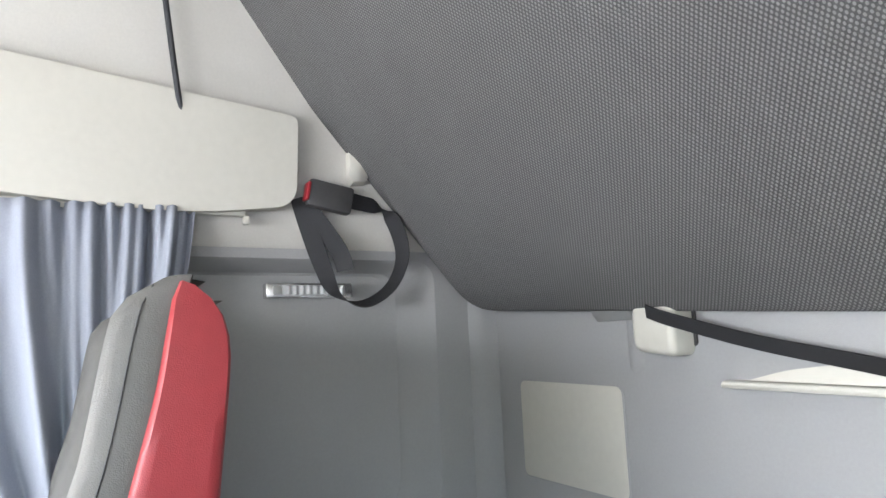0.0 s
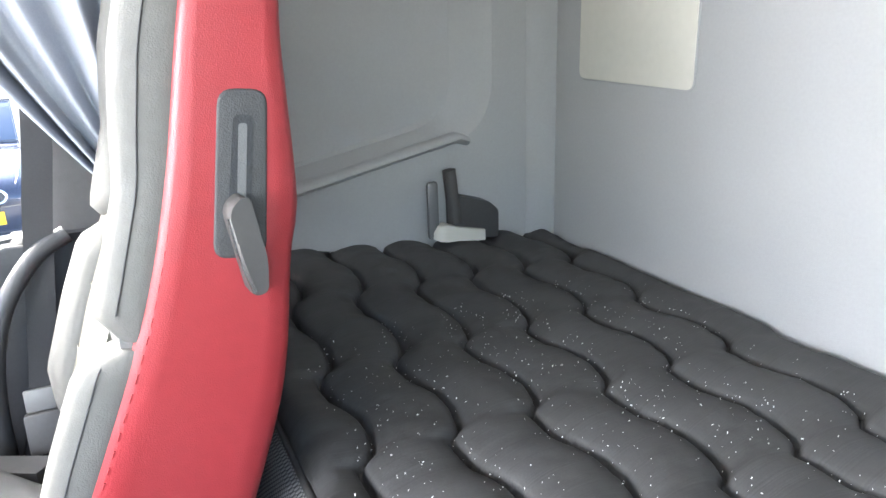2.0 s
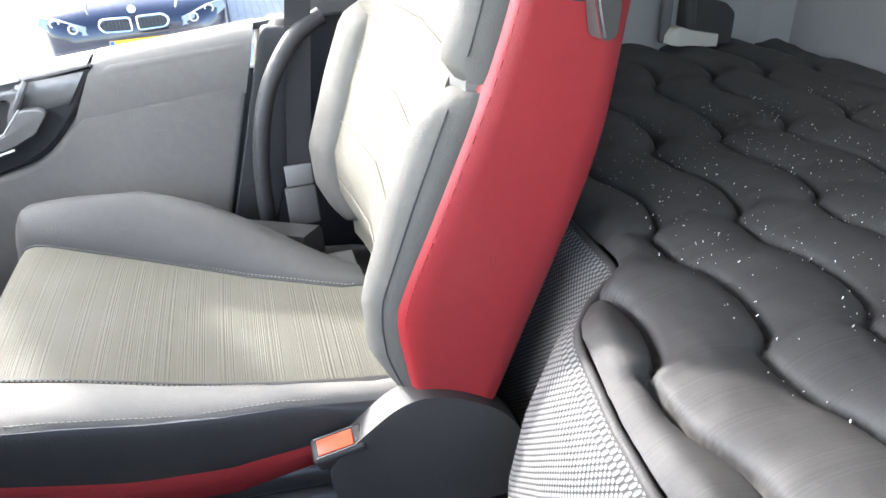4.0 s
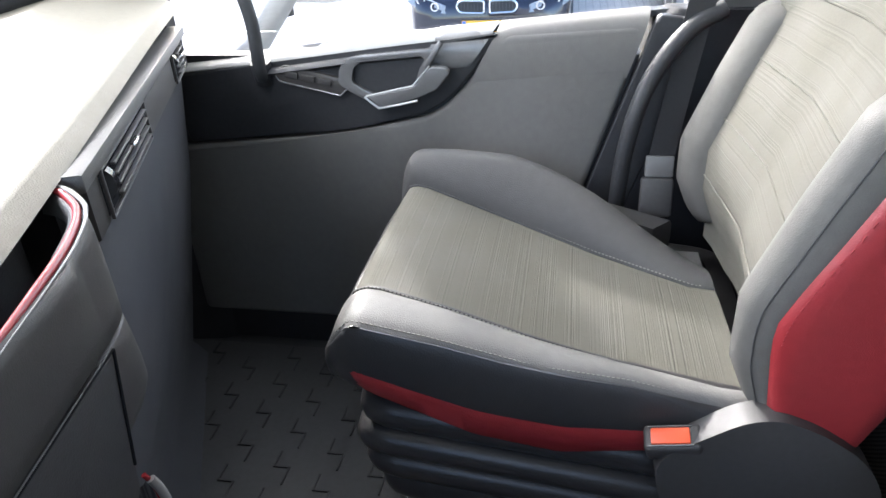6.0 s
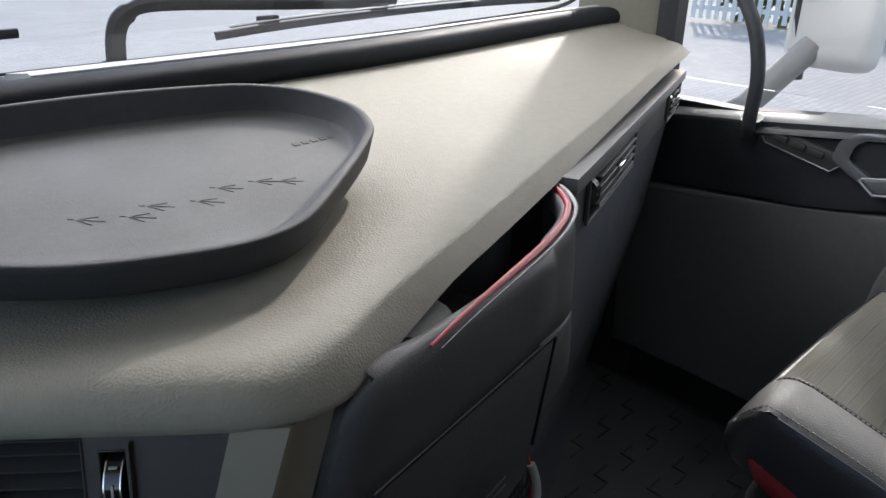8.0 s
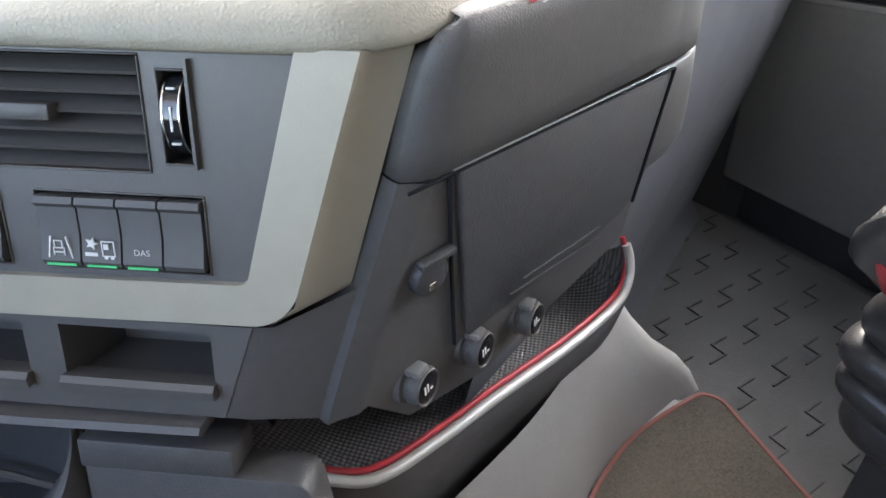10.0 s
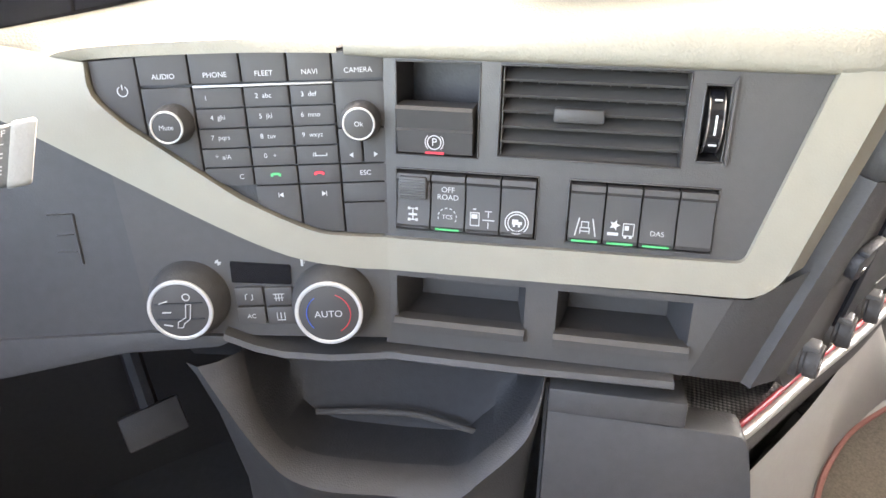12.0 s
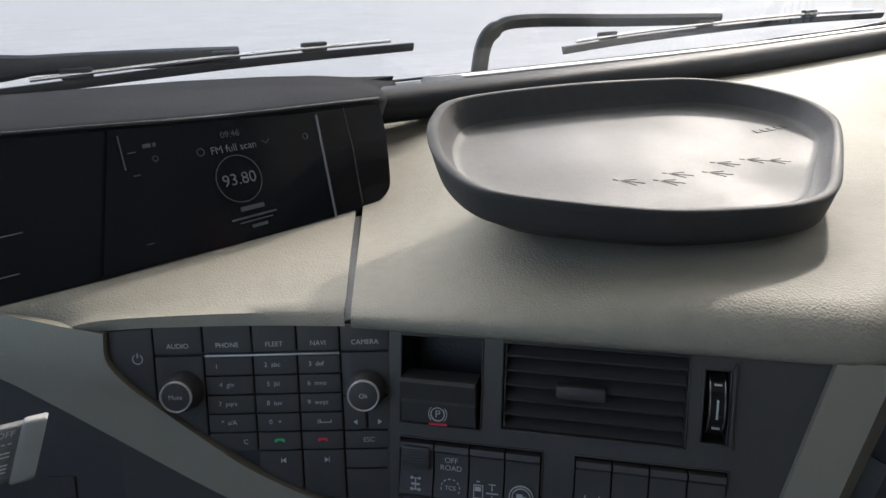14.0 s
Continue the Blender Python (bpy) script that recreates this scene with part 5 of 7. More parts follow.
# rocker switches
def rocker(u0, u1, kind):
    v0, v1 = -0.1160, -0.0765
    sw = part("switch", loft([[MR @ Vector((u, v, w)) for v, w in ((v0, -0.02), (v0 + 0.001, 0.0045), (v0 + 0.004, 0.006), (-0.098, 0.0030), (-0.083, 0.0030), (-0.0805, 0.0055), (v1 - 0.0006, 0.0042), (v1, -0.02))] for u in (u0 + 0.0004, u0 + 0.0014, u1 - 0.0014, u1 - 0.0004)]), KEY, ctrl, "charcoal rocker switch", smooth=30)
    c = (u0 + u1) / 2
    m = shift(MR, c, -0.1075, 0.0046)
    if kind in ("tcs", "lane", "crash", "das"):
        part("light_bar", box(-0.0082, 0.0082, -0.0072, -0.0060, 0.0006, 0.0016, 0, m), GREEN_MARK, sw, "green light bar")
    elif kind != "blank":
        part("light_bar", box(-0.0078, 0.0078, -0.0070, -0.0063, 0.0004, 0.0014, 0, m), PANEL, sw, "unlit bar")
    if kind == "tcs":
        part("legend", words("OFF\nROAD", 0.0052, shift(MR, c, -0.0893, 0.0038)), WHITE_MARK, sw)
        part("legend", joined(words("TCS", 0.0042, shift(m, 0, 0.0022, 0.0002)), *[prism([(r * math.cos(a), 0.0022 + r * math.sin(a)) for r, aa in ((0.0060, (q, q + 0.28)), (0.0066, (q + 0.28, q))) for a in aa], 0, 0.0006, m) for q in [k * 0.5236 for k in range(12)]]), WHITE_MARK, sw)
    if kind == "das":
        part("legend", words("DAS", 0.0048, shift(m, 0, 0.0018, 0.0002)), WHITE_MARK, sw)
    if kind == "lock":
        part("ridged_button", joined(box(u0 + 0.0022, u1 - 0.0022, -0.0940, -0.0785, 0.003, 0.0075, 0.001, MR), *[box(u0 + 0.003, u1 - 0.003, -0.0925 + 0.0019 * k, -0.0917 + 0.0019 * k, 0.0075, 0.0083, 0, MR) for k in range(7)]), PANEL, sw, "ridged lock button")
        part("legend", icon_bars(((-0.0035, -0.0018, 0.006, 0.0078), (0.0018, 0.0035, 0.006, 0.0078), (-0.002, 0.002, 0.0066, 0.0072), (-0.0004, 0.0004, -0.001, 0.007), (-0.0035, -0.0018, -0.002, 0.0), (0.0018, 0.0035, -0.002, 0.0), (-0.002, 0.002, -0.0014, -0.0006), (-0.003, 0.003, 0.002, 0.0034)), m), WHITE_MARK, sw)
    if kind == "level":
        part("legend", icon_bars(((-0.008, -0.0015, 0.0068, 0.0074), (-0.008, -0.0015, -0.0022, -0.0016), (-0.008, -0.0074, -0.002, 0.007), (-0.0021, -0.0015, -0.002, 0.007), (-0.007, -0.003, 0.003, 0.006), (0.0005, 0.0085, 0.002, 0.0027), (0.004, 0.0046, 0.004, 0.0085), (0.002, 0.0066, 0.0082, 0.0088), (0.004, 0.0046, -0.004, 0.0008), (-0.006, -0.004, 0.0092, 0.01)), m), WHITE_MARK, sw)
    if kind == "brake":
        part("legend", joined(ring(0.0055, 0.0061, 0, 0.0012, shift(m, 0, 0.0022)), ring(0.0074, 0.0079, 0, 0.0012, shift(m, 0, 0.0022)), icon_bars(((-0.003, 0.001, 0.001, 0.0045), (0.001, 0.0035, 0.001, 0.003), (-0.0024, -0.001, -0.0006, 0.0008), (0.001, 0.0024, -0.0006, 0.0008)), m)), WHITE_MARK, sw)
    if kind == "lane":
        part("legend", joined(*[prism([(x0, 0.009), (x0 + 0.0008, 0.009), (x1 + 0.0008, -0.003), (x1, -0.003)], 0, 0.0012, m) for x0, x1 in ((-0.0045, -0.0068), (0.0040, 0.0064))], icon_bars(((-0.0028, 0.0022, 0.0064, 0.007), (-0.0028, -0.0022, 0.003, 0.007), (0.0016, 0.0022, 0.003, 0.007), (-0.0035, 0.003, 0.0024, 0.003), (-0.0035, -0.0029, -0.0015, 0.003), (0.0024, 0.003, -0.0015, 0.003), (-0.0035, 0.003, 0.0, 0.0006)), m)), WHITE_MARK, sw)
    if kind == "crash":
        star = [((0.0036 if k % 2 == 0 else 0.0016) * math.cos(k * math.pi / 5) - 0.0042, 0.006 + (0.0036 if k % 2 == 0 else 0.0016) * math.sin(k * math.pi / 5)) for k in range(10)]
        part("legend", joined(prism(star, 0, 0.0012, m), icon_bars(((0.001, 0.0082, 0.0072, 0.0078), (0.001, 0.0082, -0.001, -0.0004), (0.001, 0.0016, -0.001, 0.0078), (0.0076, 0.0082, -0.001, 0.0078), (0.0022, 0.0048, 0.003, 0.006), (-0.0085, -0.0015, -0.001, 0.001), (0.002, 0.0038, -0.0024, -0.001), (0.0055, 0.0073, -0.0024, -0.001)), m)), WHITE_MARK, sw)


for u0, u1, kind in ((0.0098, 0.0330, "lock"), (0.0334, 0.0566, "tcs"), (0.0570, 0.0801, "level"), (0.0805, 0.1032, "brake"), (0.1252, 0.1475, "lane"), (0.1479, 0.1701, "crash"), (0.1705, 0.1927, "das"), (0.1931, 0.2154, "blank")):
    rocker(u0, u1, kind)

# ---- keypad, cut off by the beige frame's curve ----
pad = thing("keypad_panel", "charcoal audio and phone keypad with round knobs", "keypad")
CURVE = [(p.x, p.y) for p in smooth_path([(*p, 0) for p in KEY_CURVE], 6)]


def under_curve(u):
    """The lowest v that the keypad reaches at u."""
    t = sorted(CURVE[6:])
    if u <= t[0][0]:
        return t[0][1]
    for a, b in zip(t, t[1:]):
        if u <= b[0]:
            return a[1] + (b[1] - a[1]) * (u - a[0]) / max(1e-9, b[0] - a[0])
    return t[-1][1]


outline = [(p[0], p[1]) for p in CURVE] + [(0.0, 0.0), (-0.031, 0.0030), (-0.0615, 0.0040), (-0.0919, 0.0045), (-0.1244, 0.0042), (-0.1571, 0.0028)]
part("base", prism(outline, -0.02, -0.004, ML), BLACK, pad)


def pad_top(u):
    return 0.0042 - 0.14 * max(0.0, abs(u + 0.10) - 0.03) ** 1.15 * 0.55


def key(u0, u1, v0, v1, legend="", size=0.0062, off=(0, 0), mat=WHITE_MARK, du=0.0):
    """A key; du slants its left edge; its foot follows the frame where that cuts it."""
    gap = 0.0006
    n = 6
    top, low = [], []
    for i in range(n + 1):
        s = i / n
        u = u0 + gap + (u1 - u0 - 2 * gap) * s
        vt = (min(v1, pad_top(u)) if v1 > -0.005 else v1) - gap
        vb = max(v0 + gap, under_curve(u) + 0.0012)
        if vb < vt - 0.0005:
            top.append((u + du * (vt - 0.0) , vt))
            low.append((u + du * vb, vb))
    if len(top) < 2:
        return None
    k = part("key", prism(low + top[::-1], -0.01, 0.0, ML, 0.0006, 2), KEY, pad, "charcoal key")
    if legend:
        part("legend", words(legend, size, shift(ML, (u0 + u1) / 2 + off[0], (v0 + v1) / 2 + off[1], 0.0002)), mat, k)
    return k


COLS = [-0.1893, -0.1590, -0.1255, -0.0925, -0.0625, -0.0335, 0.0]
ROW0 = -0.0160
pw = key(COLS[0], COLS[1], -0.06, 0.005)
part("symbol", joined(*[prism([(r * math.cos(a), r * math.sin(a)) for r, aa in ((0.0030, [2.1 + 5.2 * i / 16 for i in range(17)]), (0.0036, [2.1 + 5.2 * i / 16 for i in range(16, -1, -1)])) for a in aa], 0, 0.0005, shift(ML, -0.1700, -0.0185))], box(-0.0003, 0.0003, 0.0008, 0.0042, 0, 0.0005, 0, shift(ML, -0.1700, -0.0185))), WHITE_MARK, pw)
for i, name in enumerate(("AUDIO", "PHONE", "FLEET", "NAVI", "CAMERA")):
    key(COLS[i + 1], COLS[i + 2], ROW0, 0.005, name, 0.0047, (0, -0.0048))
part("chrome_line", box(COLS[2] + 0.001, COLS[5] - 0.0005, ROW0 - 0.0022, ROW0 - 0.0006, -0.002, 0.0012, 0.0005, ML), SILVER, pad, "bright line")
key(COLS[1], COLS[2], -0.09, ROW0 - 0.001)
ROWS = [-0.0182, -0.0315, -0.0448, -0.0581, -0.0712]
LEG = (("1", "2  abc", "3  def"), ("4  ghi", "5  jkl", "6  mno"), ("7  pqrs", "8  tuv", "9  wxyz"), ("*  a/A", "0   +", "#"))
for r in range(4):
    for c in range(3):
        key(COLS[c + 2], COLS[c + 3], ROWS[r + 1], ROWS[r], LEG[r][c], 0.0045, (-0.002, 0.0005) if LEG[r][c] != "1" else (-0.008, 0.0))
key(COLS[2], COLS[3], -0.0845, ROWS[4], "C", 0.0047, (0.0085, 0.0))
for c, mt in ((1, GREEN_MARK), (2, RED_MARK)):
    k = key(COLS[c + 2], COLS[c + 3], -0.0845, ROWS[4])
    part("handset", prism(rounded([(-0.0035, -0.001), (-0.0035, 0.0008), (-0.002, 0.0016), (0.002, 0.0016), (0.0035, 0.0008), (0.0035, -0.001), (0.002, -0.001), (0.0016, 0.0), (-0.0016, 0.0), (-0.002, -0.001)], 0.0003, 2), 0, 0.0006, shift(ML, (COLS[c + 2] + COLS[c + 3]) / 2, -0.0775)), mt, k)
for c, s in ((1, -1), (2, 1)):
    k = key(COLS[c + 2], COLS[c + 3], -0.13, -0.0845)
    m = shift(ML, (COLS[c + 2] + COLS[c + 3]) / 2 + 0.002, -0.0915)
    if k:
        part("arrow", joined(prism([(-0.0015 * s, 0.0017), (-0.0015 * s, -0.0017), (0.0012 * s, 0.0)][::1 if s < 0 else -1], 0, 0.0006, m), box(0.0016 * s - 0.0002, 0.0016 * s + 0.0002, -0.0017, 0.0017, 0, 0.0006, 0, m)), WHITE_MARK, k)
key(COLS[5], COLS[6], -0.0475, ROW0 - 0.001)
for u0, u1, s in ((COLS[5], -0.0175, -1), (-0.0175, COLS[6], 1)):
    k = key(u0, u1, -0.0715, -0.0475)
    m = shift(ML, (u0 + u1) / 2, -0.0655)
    part("arrow", prism([(-0.0014 * s, 0.0018), (-0.0014 * s, -0.0018), (0.0012 * s, 0.0)][::1 if s < 0 else -1], 0, 0.0006, m), WHITE_MARK, k)
key(COLS[5], COLS[6], -0.0845, -0.0715, "ESC", 0.0047)
key(COLS[5], COLS[6], -0.0985, -0.0845)
key(COLS[5], COLS[6], -0.13, -0.0985)
part("space_mark", joined(box(-0.004, 0.004, -0.0012, -0.0006, 0, 0.0005, 0, shift(ML, -0.0455, -0.0643)), box(-0.004, -0.0034, -0.001, 0.0008, 0, 0.0005, 0, shift(ML, -0.0455, -0.0643)), box(0.0034, 0.004, -0.001, 0.0008, 0, 0.0005, 0, shift(ML, -0.0455, -0.0643))), WHITE_MARK, pad)


def knob(owner, m, r, h, label, cap):
    """A turned knob with a bright ring round its cap."""
    k = part("knob", loft([[m @ Vector((q * math.cos(a), q * math.sin(a), w)) for a in [2 * math.pi * i / 40 for i in range(40)]] for q, w in ((r * 1.28, -0.004), (r * 1.24, h * 0.35), (r * 1.12, h * 0.8), (r * 1.0, h))]), DARK, owner, label, smooth=50)
    part("chrome_ring", ring(r * 0.885, r * 1.01, h - 0.0025, h + 0.0016, m, 40), RING, k, "satin chrome ring")
    part("cap", disc(r * 0.90, h - 0.001, h + 0.0010, m, 40, 0.0006), KEY, k, "charcoal cap")
    return k


k1 = knob(pad, shift(ML, -0.1400, -0.0405, 0.0), 0.0105, 0.014, "small charcoal knob", "")
part("legend", words("Mute", 0.0045, shift(ML, -0.1400, -0.0405, 0.0154)), WHITE_MARK, k1)
k2 = knob(pad, shift(ML, -0.0172, -0.0425, 0.0), 0.0105, 0.014, "small charcoal knob", "")
part("legend", words("Ok", 0.0045, shift(ML, -0.0172, -0.0425, 0.0154)), WHITE_MARK, k2)

# ---- climate controls and lower panel ----
clim = thing("climate_panel", "charcoal climate panel with two ringed knobs", "climate control")
part("plate", prism([(-0.1886, -0.0710), (-0.1216, -0.1114), (-0.0748, -0.1349), (-0.0350, -0.1449), (-0.0004, -0.148), (-0.0004, -0.204), (-0.10, -0.1985), (-0.182, -0.1913)], -0.02, 0.0, ML), PANEL, clim)
ka = knob(clim, shift(ML, -0.1495, -0.1655, -0.002), 0.0225, 0.024, "round charcoal air flow knob", "")
MK = shift(ML, -0.1495, -0.1655, 0.0242)
part("divider", joined(box(-0.0165, 0.0165, 0.0055, 0.0061, -0.001, 0.0002, 0, MK), box(-0.0165, 0.0165, -0.0065, -0.0059, -0.001, 0.0002, 0, MK)), BLACK, ka)
part("legend", joined(ring(0.0022, 0.0027, -0.0006, 0.0002, shift(MK, 0.006, 0.0105)), box(-0.011, -0.0045, 0.0095, 0.0102, -0.0006, 0.0002, 0, MK @ pose(0, 0, 0, 0, 0, 18)), box(-0.012, -0.006, -0.001, -0.0003, -0.0006, 0.0002, 0, MK), box(-0.010, -0.004, -0.0125, -0.0118, -0.0006, 0.0002, 0, MK @ pose(0, 0, 0, 0, 0, -12)),
                      tube([MK @ Vector(q) for q in ((0.005, 0.005, 0), (0.0035, -0.005, 0), (-0.002, -0.008, 0), (-0.003, -0.0125, 0), (0.0005, -0.0125, 0), (0.002, -0.0095, 0), (0.0065, -0.006, 0), (0.0085, 0.005, 0), (0.005, 0.005, 0))], 0.0004, 5)), WHITE_MARK, ka)
kb = knob(clim, shift(ML, -0.0470, -0.1715, -0.002), 0.0235, 0.024, "round charcoal temperature knob", "")
MK2 = shift(ML, -0.0470, -0.1715, 0.0242)
part("legend", words("AUTO", 0.0070, MK2), WHITE_MARK, kb)
for col, a0, a1 in ((BLUE, 2.2, 3.9), (RED_MARK, 1.2, -1.05)):
    part("arc", tube([MK2 @ Vector((0.0152 * math.cos(a0 + (a1 - a0) * i / 16), 0.0152 * math.sin(a0 + (a1 - a0) * i / 16), -0.0002)) for i in range(17)], 0.0003, 5), col, kb)
part("display", prism(rounded([(-0.1176, -0.1386), (-0.0750, -0.1430), (-0.0758, -0.1580), (-0.1182, -0.1548)], 0.001, 2), -0.002, 0.0012, ML), GLOSS, clim, "dark display window")
for i in range(2):
    for j in range(2):
        u, v = -0.1170 + 0.0212 * i, -0.1580 - 0.0152 * j - 0.0007 * i
        b = part("button", box(u + 0.0005, u + 0.0205, v - 0.0146, v - 0.0004, -0.003, 0.0035, 0.0012, ML), PANEL, clim, "charcoal climate button")
        m = shift(ML, u + 0.0105, v - 0.0076, 0.0036)
        if (i, j) == (0, 1):
            part("legend", words("AC", 0.0047, m), WHITE_MARK, b)
        elif (i, j) == (1, 1):
            part("legend", icon_bars(((-0.003, -0.0025, -0.002, 0.003), (-0.0003, 0.0003, -0.002, 0.003), (0.0025, 0.003, -0.002, 0.003), (-0.003, 0.003, -0.0032, -0.0027)), m, 0.0004), WHITE_MARK, b)
        elif (i, j) == (1, 0):
            part("legend", icon_bars(((-0.004, 0.004, 0.002, 0.0026), (-0.0035, 0.0035, -0.001, -0.0005), (-0.0024, -0.0019, -0.003, 0.002), (0.0019, 0.0024, -0.003, 0.002), (-0.0003, 0.0003, -0.003, 0.002)), m, 0.0004), WHITE_MARK, b)
        else:
            part("legend", icon_bars(((-0.003, -0.0024, -0.002, 0.002), (-0.002, -0.001, 0.002, 0.0026), (0.002, 0.0026, -0.002, 0.002), (0.001, 0.002, -0.0026, -0.002)), m, 0.0004), WHITE_MARK, b)
part("fan_mark", icon_bars(((-0.0022, 0.0022, -0.0004, 0.0004), (-0.0004, 0.0004, -0.0022, 0.0022), (-0.0016, -0.0006, 0.0006, 0.0016), (0.0006, 0.0016, -0.0016, -0.0006)), shift(ML, -0.1262, -0.1395), 0.0005), WHITE_MARK, clim)
part("heat_mark", icon_bars(((-0.0008, 0.0008, -0.0025, 0.0025), (0.0012, 0.0022, 0.001, 0.0014), (0.0012, 0.0022, -0.0004, 0.0)), shift(ML, -0.0668, -0.1418), 0.0005), WHITE_MARK, clim)

low = thing("open_shelves", "charcoal lower dashboard unit with two open shelves", "shelves")
us2 = sorted({0.0006, 0.0085, 0.1005, 0.1225, 0.2115, 0.236})
vs2 = sorted({-0.1482, -0.1535, -0.1900, -0.2080})
part("plate", holed_plate(us2, vs2, lambda u, v: -0.1900 < v < -0.1535 and (0.0085 < u < 0.1005 or 0.1225 < u < 0.2115), -0.015, 0.0, MR, lambda u, v: (u + (max(0.0, (u - 0.2115) / 0.0245) * (v + 0.1482) * 0.35), v)), PANEL, low)
for u0, u1 in ((0.0085, 0.1005), (0.1225, 0.2115)):
    sh = part("shelf", loft([[MR @ Vector((u, v, w)) for u, v in ((u0 + d, -0.190 + d * 0.3), (u1 - d, -0.190 + d * 0.3), (u1 - d, -0.1535 - d * 0.5), (u0 + d, -0.1535 - d * 0.5))] for w, d in ((0.0, 0), (-0.05, 0.008))], caps=False), DARK, low, "open shelf")
    part("shelf_back", prism([(u0, -0.19), (u1, -0.19), (u1, -0.1535), (u0, -0.1535)], -0.056, -0.05, MR), PANEL, sh)
    part("shelf_lip", loft([[MR @ Vector((u, v, w)) for v, w in ((-0.1935, -0.002), (-0.1935, 0.006), (-0.1875, 0.007), (-0.1845, 0.004), (-0.186, -0.01))] for u in (u0 - 0.001, (u0 + u1) / 2, u1 + 0.001)]), PANEL, sh)
part("ledge", joined(loft([[m @ Vector((u, v + a, w)) for a, w in ((0.0, -0.02), (0.0, 0.012), (-0.004, 0.014), (-0.007, 0.010), (-0.007, -0.02))] for m, u, v in ((ML, -0.126, -0.190), (ML, -0.105, -0.200), (ML, -0.085, -0.206), (ML, -0.05, -0.210), (ML, 0.0, -0.2095), (MR, 0.0, -0.2095), (MR, 0.10, -0.2095), (MR, 0.205, -0.2075))])), DARK, low, "thin drawer ledge", smooth=50)
part("under", loft([[m @ Vector((u, v + a, w)) for a, w in ((0.0, -0.03), (-0.012, -0.03), (-0.05, -0.06), (-0.05, -0.10))] for m, u, v in ((ML, -0.18, -0.194), (ML, -0.05, -0.205), (ML, 0.0, -0.205), (MR, 0.0, -0.205), (MR, 0.22, -0.205))], closed=False), BLACK, low, "")
part("knee_panel", prism([(-0.1895, -0.0712), (-0.2667, -0.0262), (-0.34, 0.005), (-0.36, -0.215), (-0.183, -0.1915)], -0.02, -0.002, ML), DARK, low, "charcoal knee panel")
part("knee_edge", prism([(-0.37, -0.196), (-0.183, -0.1925), (-0.118, -0.1985), (-0.135, -0.2065), (-0.205, -0.209), (-0.37, -0.240)], -0.05, 0.0015, ML, 0.0012), DARK, low, "rolled lower edge")
part("relief", joined(*[box(a, b, c, d, -0.003, 0.0, 0.0006, ML, 1) for a, b, c, d in ((-0.240, -0.222, -0.101, -0.1000), (-0.236, -0.224, -0.116, -0.1152), (-0.2225, -0.2212, -0.138, -0.100), (-0.238, -0.224, -0.1285, -0.1278))]), DARK, low, "moulded relief marks")

WRAP = [[MR @ Vector(q) for q in ((0.2335, -0.1484, -0.0008), (0.2130, -0.2080, -0.0008), (0.2130, -0.2150, -0.05))],
        [MR @ Vector(q) for q in ((0.2470, -0.1486, -0.003), (0.2270, -0.2100, -0.003), (0.2270, -0.2170, -0.05))],
        [MC @ Vector(q) for q in ((-0.0575, -0.0630, -0.016), (-0.0855, -0.1570, -0.016), (-0.0800, -0.1700, -0.07))],
        [MC @ Vector(q) for q in ((-0.0500, -0.0600, -0.012), (-0.0780, -0.1600, -0.012), (-0.0700, -0.1750, -0.07))]]
part("wrap", loft([[a.lerp(b, k / 6) for k in range(6)] + [b, b.lerp(c, 0.3), c] for a, b, c in WRAP], closed=False), DARK, low, "dark return towards the console", smooth=40)

# storage bin and flap under the panel
binn = thing("storage_bin", "charcoal open storage bin under the centre panel", "storage bin")


def mrl(u, v, w):
    """A place under the panel, easing from its left half into its right."""
    k = min(1.0, max(0.0, (u + 0.06) / 0.12))
    k = k * k * (3 - 2 * k)
    return (ML @ Vector((u, v, w))) * (1 - k) + (MR @ Vector((u, v, w))) * k


BIN_OUT = smooth_path([(-0.157, -0.212, 0.016), (-0.138, -0.243, 0.018), (-0.1205, -0.2715, 0.02), (-0.1065, -0.293, 0.021), (-0.0905, -0.312, 0.022), (-0.060, -0.326, 0.022), (0.0, -0.333, 0.022), (0.0372, -0.3335, 0.02), (0.0628, -0.328, 0.018), (0.0796, -0.311, 0.015), (0.0998, -0.289, 0.011), (0.1134, -0.270, 0.006), (0.1185, -0.243, 0.0), (0.1195, -0.222, -0.003)], 5)
BIN_IN = smooth_path([(-0.1205, -0.212, -0.002), (-0.1165, -0.240, 0.004), (-0.1100, -0.266, 0.007), (-0.098, -0.288, 0.009), (-0.0815, -0.3025, 0.010), (-0.054, -0.311, 0.010), (-0.005, -0.3185, 0.010), (0.036, -0.317, 0.008), (0.058, -0.3125, 0.007), (0.0725, -0.298, 0.005), (0.0895, -0.280, 0.003), (0.1030, -0.262, 0.0), (0.1135, -0.240, -0.004), (0.1175, -0.222, -0.006)], 5)
